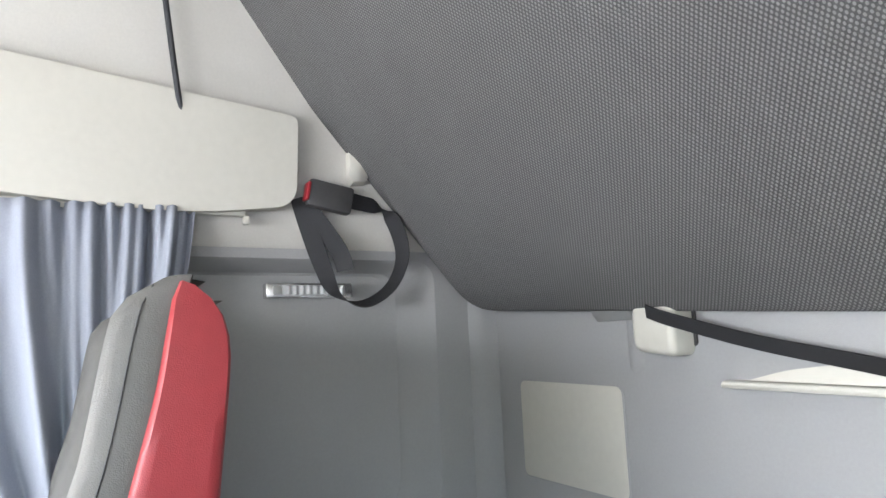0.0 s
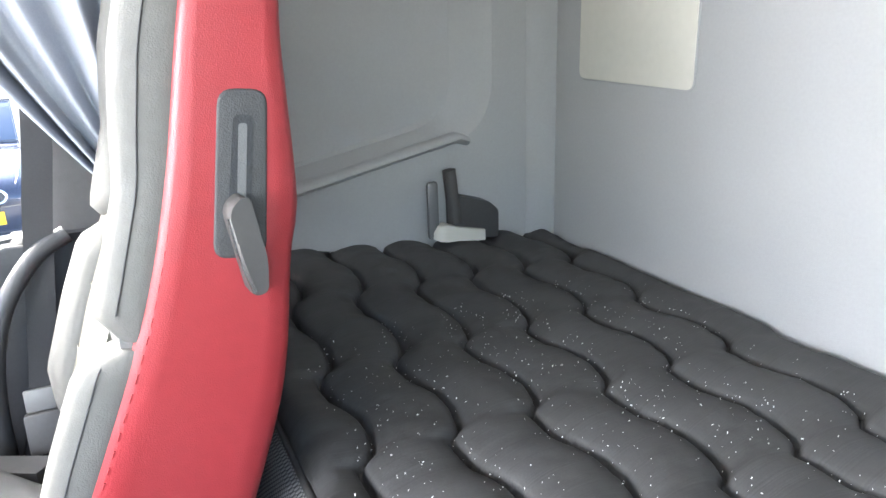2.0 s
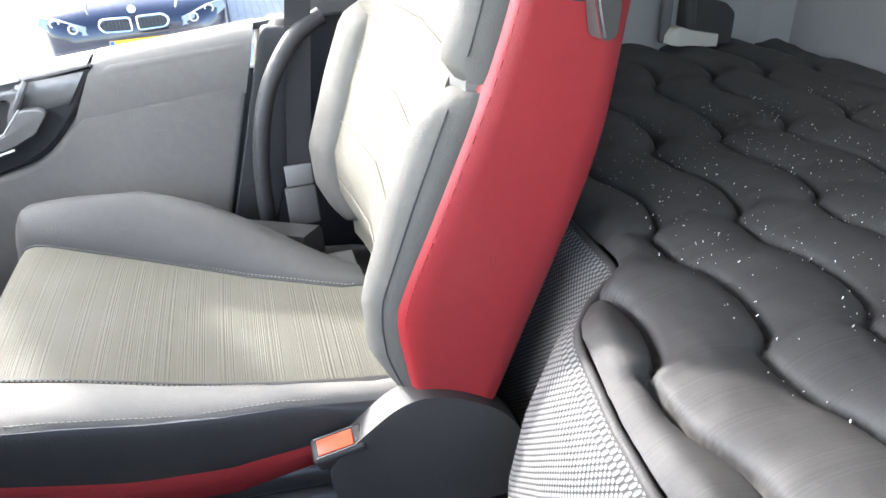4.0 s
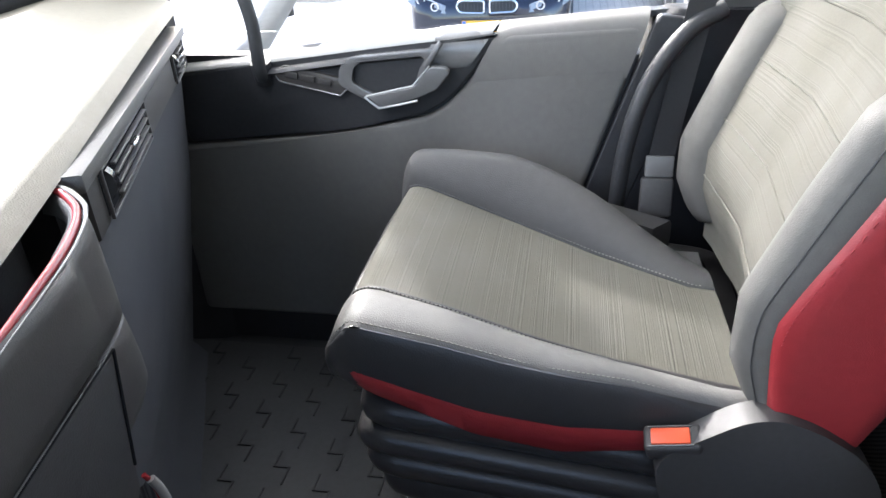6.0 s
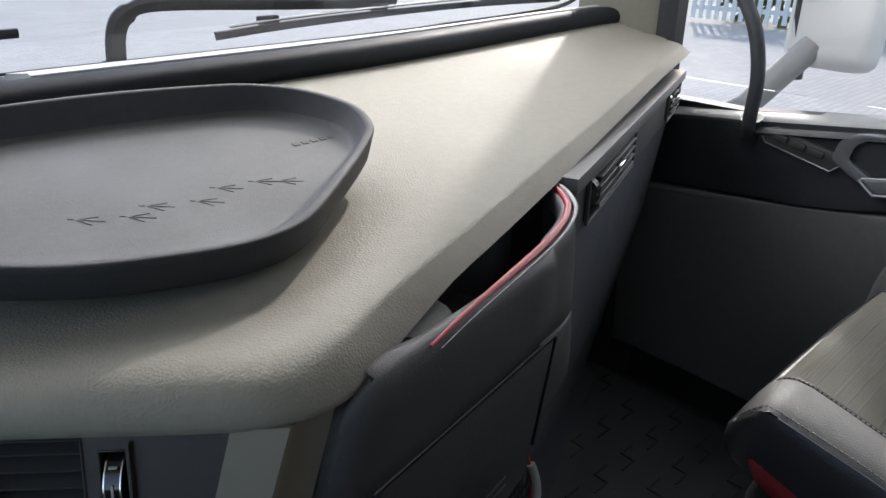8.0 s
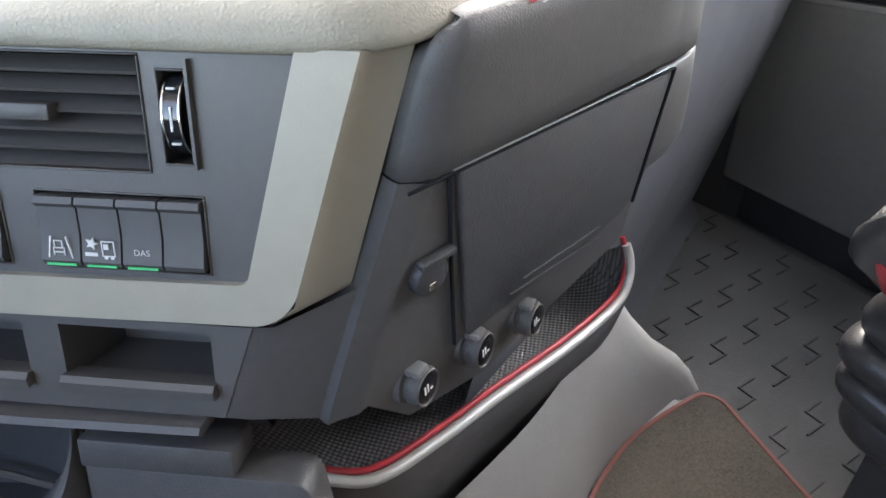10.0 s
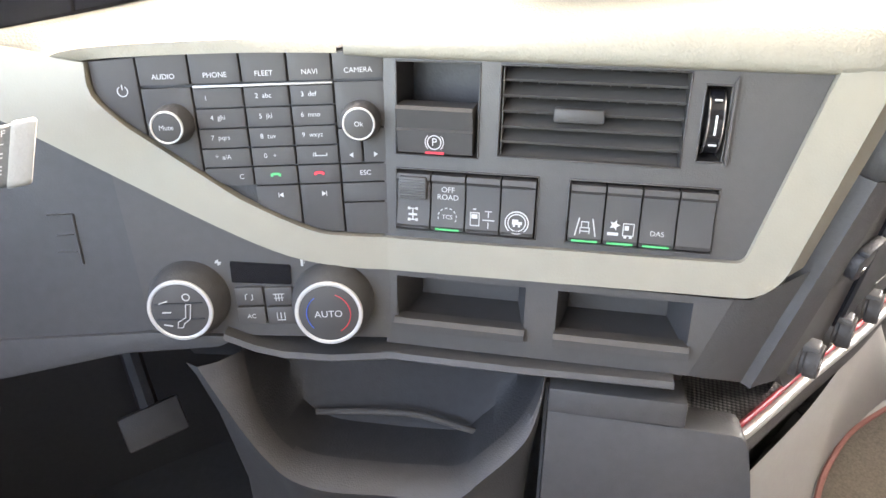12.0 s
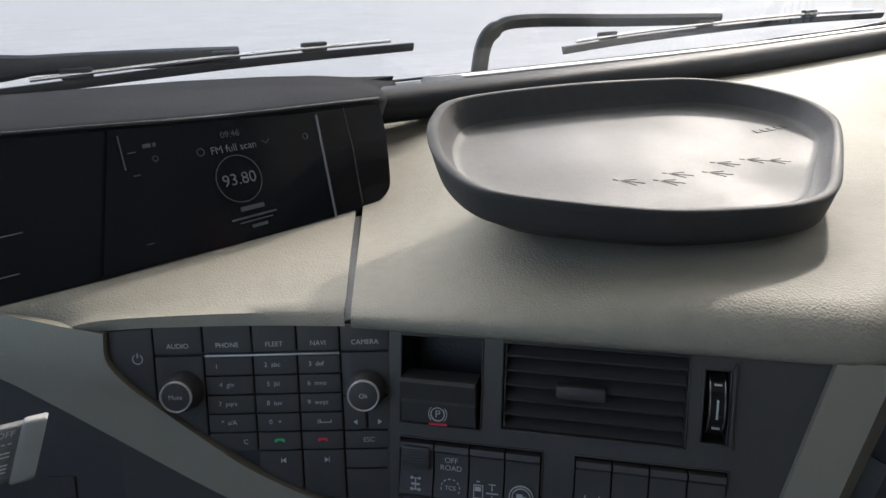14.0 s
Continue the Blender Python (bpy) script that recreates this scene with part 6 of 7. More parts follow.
part("lip", loft([[mrl(q.x, q.y, q.z - 0.012), mrl(q.x, q.y, q.z), mrl(q.x * 0.65 + p.x * 0.35, q.y * 0.65 + p.y * 0.35, q.z * 0.5 + p.z * 0.5 + 0.006), mrl(q.x * 0.3 + p.x * 0.7, q.y * 0.3 + p.y * 0.7, p.z + 0.004), mrl(p.x, p.y, p.z - 0.004), mrl(p.x * 0.99, p.y - 0.016, p.z - 0.014), mrl(p.x * 0.95, p.y - 0.06, p.z - 0.03), mrl(p.x * 0.9, p.y - 0.14, p.z - 0.05), mrl(p.x * 0.9, p.y - 0.24, p.z - 0.06)] for p, q in zip(BIN_OUT, BIN_IN)], closed=False), DARK, binn, "rounded bin front", smooth=60)
# same plastic as the lip; the hollow's shade is put into a blacker colour
part("inside", loft([[mrl(q.x, q.y, q.z - 0.006), mrl(q.x * 0.97, q.y - 0.002, q.z - 0.03), mrl(q.x * 0.92, q.y - 0.002, -0.055), mrl(q.x * 0.92, q.y * 0.4 - 0.15, -0.062), mrl(q.x * 0.95, -0.20, -0.05)] for q in BIN_IN], closed=False), BLACK, binn, "bin inside, coloured darker for its shade", smooth=60)
part("inner_step", tube(smooth_path([mrl(-0.080, -0.299, -0.05), mrl(-0.045, -0.297, -0.045), mrl(0.01, -0.299, -0.042), mrl(0.06, -0.306, -0.042), mrl(0.082, -0.311, -0.045)]), 0.0028, 8), PANEL, binn, "moulded step")
flap = thing("flap_door", "charcoal flap beside the storage bin", "flap")
part("upper", box(0.122, 0.2185, -0.2485, -0.2285, -0.03, 0.004, 0.002, MR), DARK, flap)
part("leaf", prism(rounded([(0.122, -0.2495), (0.122, -0.42), (0.285, -0.42), (0.272, -0.300), (0.262, -0.2515)], [0, 0, 0, 0.02, 0.01], 3), -0.03, 0.0, MR, 0.002), DARK, flap)
part("left_gap", box(0.1192, 0.1214, -0.36, -0.2285, -0.03, -0.004, 0, MR), BLACK, flap)

# ---- display ----
MSC = basis((-0.356, 0.785, 0.845), (0.9650, 0.2622, 0.0), (-0.0918, 0.3377, 0.9367), (0.2456, -0.9039, 0.3500))
disp = thing("display", "dark glossy display showing the radio menu", "display")
part("surround", prism(rounded([(-0.45, 0.002), (-0.17, 0.004), (0.003, -0.002), (0.030, 0.0035), (0.0475, 0.012), (0.0535, 0.034), (0.0610, 0.070), (0.0606, 0.098), (-0.10, 0.1055), (-0.25, 0.117), (-0.45, 0.131)], [0, 0.0, 0.01, 0.01, 0.012, 0.012, 0.02, 0.002, 0.02, 0.02, 0], 5), -0.03, -0.002, MSC), GLOSS, disp, "gloss black surround")
part("screen", prism([(-0.2190, 0.0060), (-0.0205, 0.0015), (-0.0105, 0.096), (-0.185, 0.109)], -0.004, 0.0, MSC), SCREEN, disp, "dark screen")
part("side_screen", prism([(-0.43, 0.006), (-0.2215, 0.006), (-0.1875, 0.109), (-0.43, 0.126)], -0.004, -0.0005, MSC), SCREEN, disp)
SC = plain("screen_print", (0.07, 0.075, 0.085), 0.4, emit=0.04)
SCB = plain("screen_line", (0.13, 0.135, 0.15), 0.4, emit=0.05)


def on_screen(u, v):
    return shift(MSC, u, v, 0.0005) @ pose(0, 0, 0, 0, 0, -1)


part("side_line", prism([(-0.0118, 0.0935), (-0.0100, 0.0935), (-0.0190, 0.0012), (-0.0207, 0.0012)], 0, 0.0012, MSC), SCB, disp, "bright line")
part("side_line", prism([(-0.1805, 0.104), (-0.1795, 0.104), (-0.181, 0.078), (-0.182, 0.078)], 0, 0.0008, MSC), SC, disp)
part("clock", words("09:46", 0.0075, on_screen(-0.0945, 0.0905)), SC, disp)
part("title", words("FM full scan", 0.0085, on_screen(-0.0945, 0.0790)), SCB, disp)
part("frequency", words("93.80", 0.0135, on_screen(-0.0975, 0.0530)), SCB, disp)
part("dial", ring(0.0192, 0.0197, 0, 0.0004, shift(MSC, -0.0975, 0.0535, 0.0003), 48), SC, disp, "thin ring")
part("station_bars", joined(box(-0.1040, -0.0830, 0.0265, 0.0302, 0.0002, 0.0006, 0, MSC), box(-0.1140, -0.0735, 0.0204, 0.0220, 0.0002, 0.0006, 0, MSC), box(-0.0985, -0.0845, 0.0115, 0.0142, 0.0002, 0.0006, 0, MSC)), SC, disp, "dim text bars")
part("under_line", box(-0.1080, -0.0780, 0.0172, 0.0178, 0.0002, 0.0006, 0, MSC), SCB, disp)
part("chevron", joined(tube([MSC @ Vector(q) for q in ((-0.0685, 0.0805, 0.0006), (-0.0654, 0.0778, 0.0006), (-0.0620, 0.0808, 0.0006))], 0.0005, 5)), SC, disp)
part("icons", joined(box(-0.1645, -0.1585, 0.0915, 0.0945, 0.0002, 0.0006, 0, MSC), box(-0.157, -0.1545, 0.0915, 0.0945, 0.0002, 0.0006, 0, MSC), ring(0.0026, 0.0032, 0, 0.0005, shift(MSC, -0.1224, 0.0805)), ring(0.0022, 0.0026, 0, 0.0005, shift(MSC, -0.0273, 0.077)), box(-0.1765, -0.1705, 0.0895, 0.0902, 0.0002, 0.0006, 0, MSC), box(-0.177, -0.172, 0.0720, 0.0728, 0.0002, 0.0006, 0, MSC), ring(0.0018, 0.0022, 0, 0.0005, shift(MSC, -0.1580, 0.0823)), box(-0.1830, -0.1775, 0.0200, 0.0207, 0.0002, 0.0006, 0, MSC)), SC, disp)
part("gauge_line", joined(box(-0.30, -0.2585, 0.0500, 0.0506, 0.0002, 0.0006, 0, MSC), box(-0.30, -0.268, 0.0234, 0.0240, 0.0002, 0.0006, 0, MSC)), SCB, disp)
part("bezel_edge", tube([MSC @ Vector(q) for q in ((0.0205, 0.0985, -0.0018), (0.0190, 0.060, -0.0018), (0.0125, 0.006, -0.0018))], 0.0006, 6), PANEL, disp, "fine edge beside the screen")
hood = thing("display_hood", "black grained hood over the display", "hood")
TOP_EDGE = [MSC @ Vector((u, v, 0.0005)) for u, v in ((-0.78, 0.150), (-0.45, 0.1310), (-0.25, 0.1170), (-0.10, 0.1055), (0.0, 0.1008), (0.0606, 0.0980))]
HOOD_ROWS = [(p.x, p.y, p.z, 1.05, z) for p, z in zip(TOP_EDGE, (0.958, 0.949, 0.946, 0.944, 0.940, 0.936))] + [(-0.275, 0.89, 0.929, 1.05, 0.932), (-0.25, 0.97, 0.923, 1.05, 0.929), (-0.20, 1.045, 0.917, 1.058, 0.925)]
part("cover", loft([[(x, y0, z0 - 0.004), (x, y0 + 0.002, z0 + 0.001), (x, y0 + 0.012, z0 + 0.0025), (x, (y0 + yb) / 2, (z0 + zb) / 2 + 0.004), (x, yb, zb), (x, 1.11, zb - 0.012), (x, 1.11, zb - 0.06), (x, y0 + 0.05, z0 - 0.06)] for x, y0, z0, yb, zb in HOOD_ROWS]), HOOD, hood, "matt black cover", smooth=75)
part("front_edge", tube([p + Vector((0, -0.0005, 0.0008)) for p in smooth_path(TOP_EDGE, 4)], 0.0014, 6), BLACK, hood, "moulded front edge", smooth=60)

# steering column stalk
stalk = thing("stalk", "dark grey column stalk with a marked end", "stalk")
MST = basis((-0.608, 0.571, 0.8245), (1.0, 0.05, -0.06), (0.38, 0.12, 0.91), (0.09, -0.91, 0.41))


def stalk_piece(us, high, front, r=0.004):
    return loft([[MST @ Vector((u, v, w)) for v, w in rounded([(-high * s, -0.014), (high * s, -0.014), (high * s, front * s), (-high * s, front * s)], r, 4)] for u, s in us])


part("grip", stalk_piece(((-0.25, 0.7), (-0.12, 0.85), (-0.05, 1.0), (-0.024, 1.0)), 0.0172, 0.005, 0.006), GREYPLASTIC, stalk, smooth=50)
part("collar", stalk_piece(((-0.0245, 0.98), (-0.024, 1.0), (-0.0115, 1.0), (-0.011, 0.98)), 0.0168, 0.0056), MIDGREY, stalk, "darker marked collar", smooth=50)
part("end_cap", stalk_piece(((-0.0112, 0.97), (-0.0100, 1.0), (-0.0015, 1.0), (0.0, 0.95)), 0.0180, 0.0072), GREYPLASTIC, stalk, "grey end cap", smooth=50)
part("legend", joined(words("OFF", 0.0048, shift(MST, -0.0176, 0.0118, 0.0059)), *[box(-0.0218 + 0.0030 * k, -0.0200 + 0.0030 * k, 0.0062, 0.0068, 0.0054, 0.0061, 0, MST) for k in range(3)], *[box(-0.0222, -0.0140, v, v + 0.0008, 0.0054, 0.0061, 0, MST) for v in (0.0012, -0.0010, -0.0056, -0.0076, -0.0096)]), WHITE_MARK, stalk)
part("button", prism(rounded([(-0.070, -0.011), (-0.034, -0.011), (-0.031, 0.009), (-0.070, 0.009)], 0.003, 3), 0.0, 0.0085, MST, 0.0015), GREYPLASTIC, stalk, "flat grey button")

# ---- rubber tray on the dashboard ----
tray = thing("dash_tray", "black rubber tray with embossed bird tracks", "tray")
TRAY = [(-0.305, 0.572), (-0.26, 0.542), (-0.22, 0.521), (-0.16, 0.503), (-0.12, 0.499), (-0.085, 0.508), (-0.04, 0.538), (0.018, 0.582), (0.046, 0.611), (0.057, 0.652), (0.037, 0.697), (0.0, 0.727), (-0.05, 0.742), (-0.15, 0.755), (-0.26, 0.752), (-0.30, 0.722), (-0.325, 0.675), (-0.334, 0.63), (-0.328, 0.595)]


def tray_floor(y):
    return 0.880 + 0.16 * (y - 0.5)


def tray_ring(s, f, dz=0.0):
    """A loop round the tray, s inside its rim; f: 1 at the rim's height, 0 on the dashboard, None on the tray's floor."""
    c = Vector((-0.135, 0.63))
    out = []
    for p in smooth_path([(*q, 0) for q in TRAY + TRAY[:1]], 5)[:-1]:
        p = Vector((c.x + (p.x - c.x) * (1.006 if p.x > c.x else 1.024), c.y + (p.y - c.y) * 1.005, 0))
        d = Vector((p.x, p.y)) - c
        q = c + d * (1 - s / d.length)
        low = 0.8655 + 0.03 * (q.y - 0.5)
        out.append((q.x, q.y, tray_floor(q.y) + dz if f is None else low + (0.914 + 0.20 * (p.y - 0.6) - low) * f + dz))
    return out


part("rim", loft([tray_ring(0.050, 0.0), tray_ring(0.045, 1.0, -0.040), tray_ring(0.030, 1.0, -0.036), tray_ring(0.013, 1.0, -0.027), tray_ring(0.007, 1.0, -0.024), tray_ring(0.004, 1.0, -0.015), tray_ring(0.0015, 1.0, -0.006), tray_ring(0.0, 1.0, -0.0015), tray_ring(0.0012, 1.0), tray_ring(0.0075, 1.0), tray_ring(0.0090, 1.0, -0.0015), tray_ring(0.013, 0.80), tray_ring(0.0200, None, 0.004)], caps=False), TRAY_RUBBER, tray, "black rubber rim", smooth=60)
flat = tray_ring(0.045, None)
part("tray_floor", loft([tray_ring(0.0198, None, 0.0042), tray_ring(0.0225, None, 0.0016), tray_ring(0.027, None, 0.0004), flat] + [[(-0.135 + (x + 0.135) * k, 0.63 + (y - 0.63) * k, tray_floor(0.63 + (y - 0.63) * k)) for x, y, z in flat] for k in (0.985, 0.5, 0.0)], caps=False), TRAY_DUST, tray, "dusty grey floor of the tray", smooth=70)
for x, y, a in ((-0.205, 0.602, -38), (-0.176, 0.590, -36), (-0.160, 0.598, -34), (-0.128, 0.588, -36), (-0.107, 0.600, -34), (-0.078, 0.596, -30), (-0.062, 0.588, -30)):
    m = pose(x, y, tray_floor(y) + 0.0004, 9.1, 0, 0) @ pose(0, 0, 0, 0, 0, a)
    toes = [box(0.001, ln, -0.00042, 0.00042, -0.0012, 0.0000, 0.0001, m @ pose(0, 0, 0, 0, 0, q), 1) for q, ln in ((0, 0.019), (24, 0.014), (-24, 0.014), (180, 0.005))]
    part("bird_track", joined(*toes), TRAY_DUST, tray, "embossed bird track")
part("emblem_bars", joined(*[box(-0.0032, 0.0032, -0.0032, 0.0032, -0.001, 0.0005, 0.0003, pose(-0.014 + 0.009 * k, 0.641, tray_floor(0.641), 9.1, 0, 0), 1) for k in range(5)]), TRAY_RUBBER, tray, "raised emblem bars")

# ---- passenger side of the dashboard ----
ps = thing("passenger_fascia", "black passenger fascia with slim air vents", "fascia")
F0, F1 = Vector((0.20, 0.507)), Vector((1.04, 0.864))
fd = (F1 - F0).normalized()
MF = basis((F0.x, F0.y, 0.838), (fd.x, fd.y, -0.038), (0, 0, 1), (fd.y, -fd.x, 0))       # u: along, v: up, w: towards the seat
L = (F1 - F0).length
# a beige strip; the lip's shadow on it is put into the grey
part("strip", prism([(0.028, 0.011), (L, 0.008), (L, -0.010), (0.028, -0.007)], -0.03, 0.001, MF, 0.003), MIDGREY, ps, "strip greyed for the shadow under the dashboard lip")
part("strip_low", prism([(0.05, -0.008), (L, -0.008), (L, -0.066), (0.05, -0.066)], -0.04, -0.006, MF, 0.003), DARK, ps)
part("wall", loft([[(MF @ Vector((u, v, w))) for v, w in ((-0.055, -0.02), (-0.10, -0.025), (-0.30, -0.05), (-0.55, -0.10), (-0.75, -0.14), (-0.81, -0.10))] for u in (-0.25, 0.0, 0.3, 0.6, L)], closed=False), KNEE, ps, "blue-black padded knee wall", smooth=60)
for u0, u1 in ((0.093, 0.372), (0.70, 0.865)):
    # shallow backing, coloured near black for the shade between the slats
    v = part("vent", box(u0, u1, -0.060, -0.008, -0.014, -0.005, 0.003, MF), HOOD, ps, "slim black air vent")
    part("frame", joined(box(u0, u1, -0.010, -0.007, -0.004, 0.0, 0.001, MF), box(u0, u1, -0.062, -0.059, -0.004, 0.0, 0.001, MF), box(u0, u0 + 0.003, -0.060, -0.008, -0.004, 0.0, 0.001, MF), box(u1 - 0.003, u1, -0.060, -0.008, -0.004, 0.0, 0.001, MF)), VENT, v)
    for k in range(4):
        part("slat", box(u0 + 0.055, u1 - 0.006, -0.0555 + 0.0115 * k, -0.0525 + 0.0115 * k, -0.008, 0.0005, 0.0008, MF), VENT, v)
    part("tab", box((u0 + u1) / 2 + 0.010, (u0 + u1) / 2 + 0.045, -0.0335, -0.0275, -0.003, 0.005, 0.002, MF), CHROME, v, "bright slider tab")
    part("wheel", loft([[MF @ Vector((u, -0.032 + 0.018 * math.sin(a), -0.010 + 0.014 * math.cos(a))) for a in [-1.4 + 2.8 * i / 14 for i in range(15)]] for u in (u0 + 0.022, u0 + 0.036)], closed=False), GLOSS, v, "gloss black wheel", smooth=70)

# ---- centre console facing the passenger ----
con = thing("centre_console", "black centre console with pockets, lid and sockets", "console")
OUTER_EDGE = [(-0.010, 0.0850), (-0.0180, 0.0815), (-0.0225, 0.0740), (-0.030, 0.0500), (-0.0325, 0.0030), (-0.0450, -0.0330), (-0.0580, -0.0700), (-0.0715, -0.1090), (-0.0820, -0.1400), (-0.087, -0.156)]
INNER_EDGE = [(0.012, 0.0850), (0.0105, 0.080), (0.008, 0.071), (-0.0013, 0.0402), (-0.0100, -0.0005), (-0.0240, -0.0360), (-0.0362, -0.0720), (-0.0480, -0.1090), (-0.056, -0.138), (-0.060, -0.154)]
part("body", prism([(-0.0115, 0.004), (-0.0186, -0.0099)] + INNER_EDGE[5:] + [(-0.020, -0.200), (0.060, -0.215), (0.232, -0.172), (0.240, -0.160), (0.240, -0.004), (0.160, -0.002), (-0.004, 0.002)], -0.12, -0.003, MC), DARK, con)
for name, a, b in (("edge_band", 4, 10),):
    o, n = smooth_path([(*p, 0) for p in OUTER_EDGE[a:b]], 4), smooth_path([(*p, 0) for p in INNER_EDGE[a:b]], 4)
    part(name, loft([[MC @ Vector((q.x, q.y, -0.002)), MC @ Vector((q.x * 0.7 + p.x * 0.3, q.y * 0.7 + p.y * 0.3, -0.0015)), MC @ Vector((q.x * 0.25 + p.x * 0.75, q.y * 0.25 + p.y * 0.75, -0.007)), MC @ Vector((p.x, p.y, -0.009)), MC @ Vector((p.x - 0.0005, p.y, -0.015)), MC @ Vector((p.x, p.y, -0.07))] for p, q in zip(o, n)], closed=False), DARK, con, "rounded edge band", smooth=60)
RIM = [(-0.068, 0.394, 0.838), (-0.02, 0.409, 0.839), (0.055, 0.430, 0.840), (0.105, 0.445, 0.841), (0.142, 0.460, 0.842), (0.166, 0.474, 0.842), (0.184, 0.489, 0.842), (0.204, 0.516, 0.842), (0.212, 0.535, 0.841)]
part("pocket_rim", tube(smooth_path(RIM), [0.0003 + 0.0034 * (k / 48) ** 1.6 for k in range(49)], 8), SATIN, con, "satin grey rim", smooth=60)
part("red_rim", tube(smooth_path([(x - 0.003, y + 0.0065, z - 0.0005) for x, y, z in RIM]), [min(0.0036, 0.0012 + 0.00020 * k) for k in range(49)], 8), TRIM_RED, con, "red rim", smooth=60)


def stations():
    """Places along the pocket's front: (foot, head, outward normal, depth behind the face, height, depth of the top)."""
    out = []
    for ub, ut, w, h, d, turn in ((-0.0310, -0.0095, -0.070, 0.062, 0.0, 1.0), (-0.0320, -0.0105, -0.024, 0.068, 0.004, 1.0), (-0.0325, -0.0110, -0.0140, 0.074, 0.012, 0.9), (-0.0315, -0.0100, -0.0095, 0.079, 0.022, 0.7), (-0.0215, -0.0010, -0.0030, 0.0825, 0.034, 0.45), (-0.0150, 0.004, -0.0008, 0.0845, 0.030, 0.15), (-0.010, 0.008, -0.0002, 0.0852, 0.026, 0.0), (0.006, 0.020, 0.0, 0.0858, 0.020, 0.0), (0.022, 0.033, 0.0, 0.0860, 0.015, 0.0), (0.038, 0.045, 0.0, 0.0858, 0.011, 0.0), (0.051, 0.055, 0.0, 0.0856, 0.009, 0.0), (0.061, 0.063, 0.0, 0.0854, 0.008, 0.0), (0.072, 0.072, 0.0, 0.0852, 0.008, 0.0), (0.11, 0.11, 0.0, 0.085, 0.007, 0.0), (0.15, 0.15, 0.0, 0.085, 0.007, 0.0), (0.19, 0.19, 0.0, 0.085, 0.007, 0.0), (0.215, 0.215, -0.0005, 0.085, 0.007, 0.0)):
        n = (CN * (1 - turn) - CU * turn).normalized()
        out.append((MC @ Vector((ub, 0, w)), MC @ Vector((ut, 0.085, w)), n, h, d))
    curve = smooth_path(RIM[3:], 4)
    feet = smooth_path([MC @ Vector((u, 0.0, w)) for u, w in ((0.2350, 0.0), (0.2560, -0.0005), (0.2760, -0.004), (0.2910, -0.012), (0.2985, -0.027), (0.3000, -0.050))], 4)
    for i, q in enumerate(curve):
        t = (curve[min(i + 1, len(curve) - 1)] - curve[max(i - 1, 0)]).normalized()
        out.append((feet[i], q, t.cross(CV).normalized(), 0.084, 0.006))
    return out


def pocket_front():
    rings = []
    for foot, head, n, h, d in stations():
        rings.append([foot + (head - foot) * (v / 0.085) + n * w for v, w in ((0.0015, -0.020), (0.0015, -0.002), (0.003, 0.0), (0.02, 0.0005), (0.045, 0.0008), (h - 0.018, 0.0006), (h - 0.010, -0.0002), (h - 0.005, -0.0018), (h - 0.0015, -0.0045), (h, -0.0075), (h - 0.0003, -0.0078 - d * 0.5), (h - 0.002, -0.008 - d), (h - 0.014, -0.010 - d))])
    return loft(rings, closed=False)


def lower_corner():
    """The console's corner below the pocket, narrowing downwards."""
    rings = []
    for k, (foot, head, n, h, d) in enumerate(stations()[16:]):
        rings.append([foot + CV * v + CU * du * min(1.0, k / 9) + n * w for v, du, w in ((-0.0015, 0.0, -0.02), (-0.0015, 0.0, -0.002), (-0.003, 0.0, 0.0), (-0.03, 0.009, 0.0004), (-0.06, 0.019, 0.0), (-0.085, 0.026, -0.001), (-0.102, 0.025, -0.005), (-0.116, 0.014, -0.013), (-0.130, 0.0, -0.022), (-0.155, -0.018, -0.036))])
    return loft(rings, closed=False)


part("pocket_front", pocket_front(), DARK, con, "black moulded pocket front with rounded shoulder", smooth=70)
part("lower_corner", lower_corner(), DARK, con, "black console corner", smooth=60)
part("pocket_back", loft([[(-0.11, 0.47, z), (0.0, 0.50, z), (0.19, 0.57, z)] for z in (0.72, 0.825)], closed=False), BLACK, con)
part("pocket_floor", box(-0.02, 0.222, 0.0, 0.01, -0.16, -0.008, 0, MC), BLACK, con)
part("pocket_divider", loft([[MC @ Vector((0.085 + 0.026 * math.cos(a), v, -0.040 + 0.026 * math.sin(a))) for a in [2 * math.pi * i / 20 for i in range(20)]] for v in (0.01, 0.074)], caps=True), GREYPLASTIC, con, "grey cup holder")
part("lid", prism(rounded([(0.004, 0.001), (0.236, -0.006), (0.228, -0.130), (0.030, -0.150), (0.026, -0.135)], [0.004, 0.004, 0.03, 0.004, 0.01], 4), -0.004, 0.0015, MC, 0.0015), BLACK, con, "black lid")
for slot in ([(0.072, -0.136), (0.0725, -0.134), (0.188, -0.140), (0.188, -0.1425)], [(0.086, -0.128), (0.086, -0.126), (0.184, -0.127), (0.184, -0.1295)]):
    part("lid_slot", prism(slot, 0.001, 0.0025, MC), DARK, con)
part("lid_gap", joined(tube([MC @ Vector(q) for q in ((-0.032, 0.0005, -0.001), (0.004, 0.001, 0.0005), (0.238, -0.0045, 0.0005))], 0.0011, 6), tube([MC @ Vector(q) for q in ((0.2385, -0.004, 0.001), (0.2325, -0.125, 0.001))], 0.0016, 6), tube([MC @ Vector(q) for q in ((-0.002, -0.001, -0.0005), (0.006, -0.064, -0.0005), (0.018, -0.150, -0.0005))], 0.0014, 6)), HOOD, con, "dark gap round the lid")
part("pale_edge", tube([MC @ Vector(q) for q in ((0.0, 0.0030, 0.0004), (0.12, 0.0004, 0.0006), (0.238, -0.0022, 0.0004))], 0.0006, 6), CAP, con, "pale edge above the lid")
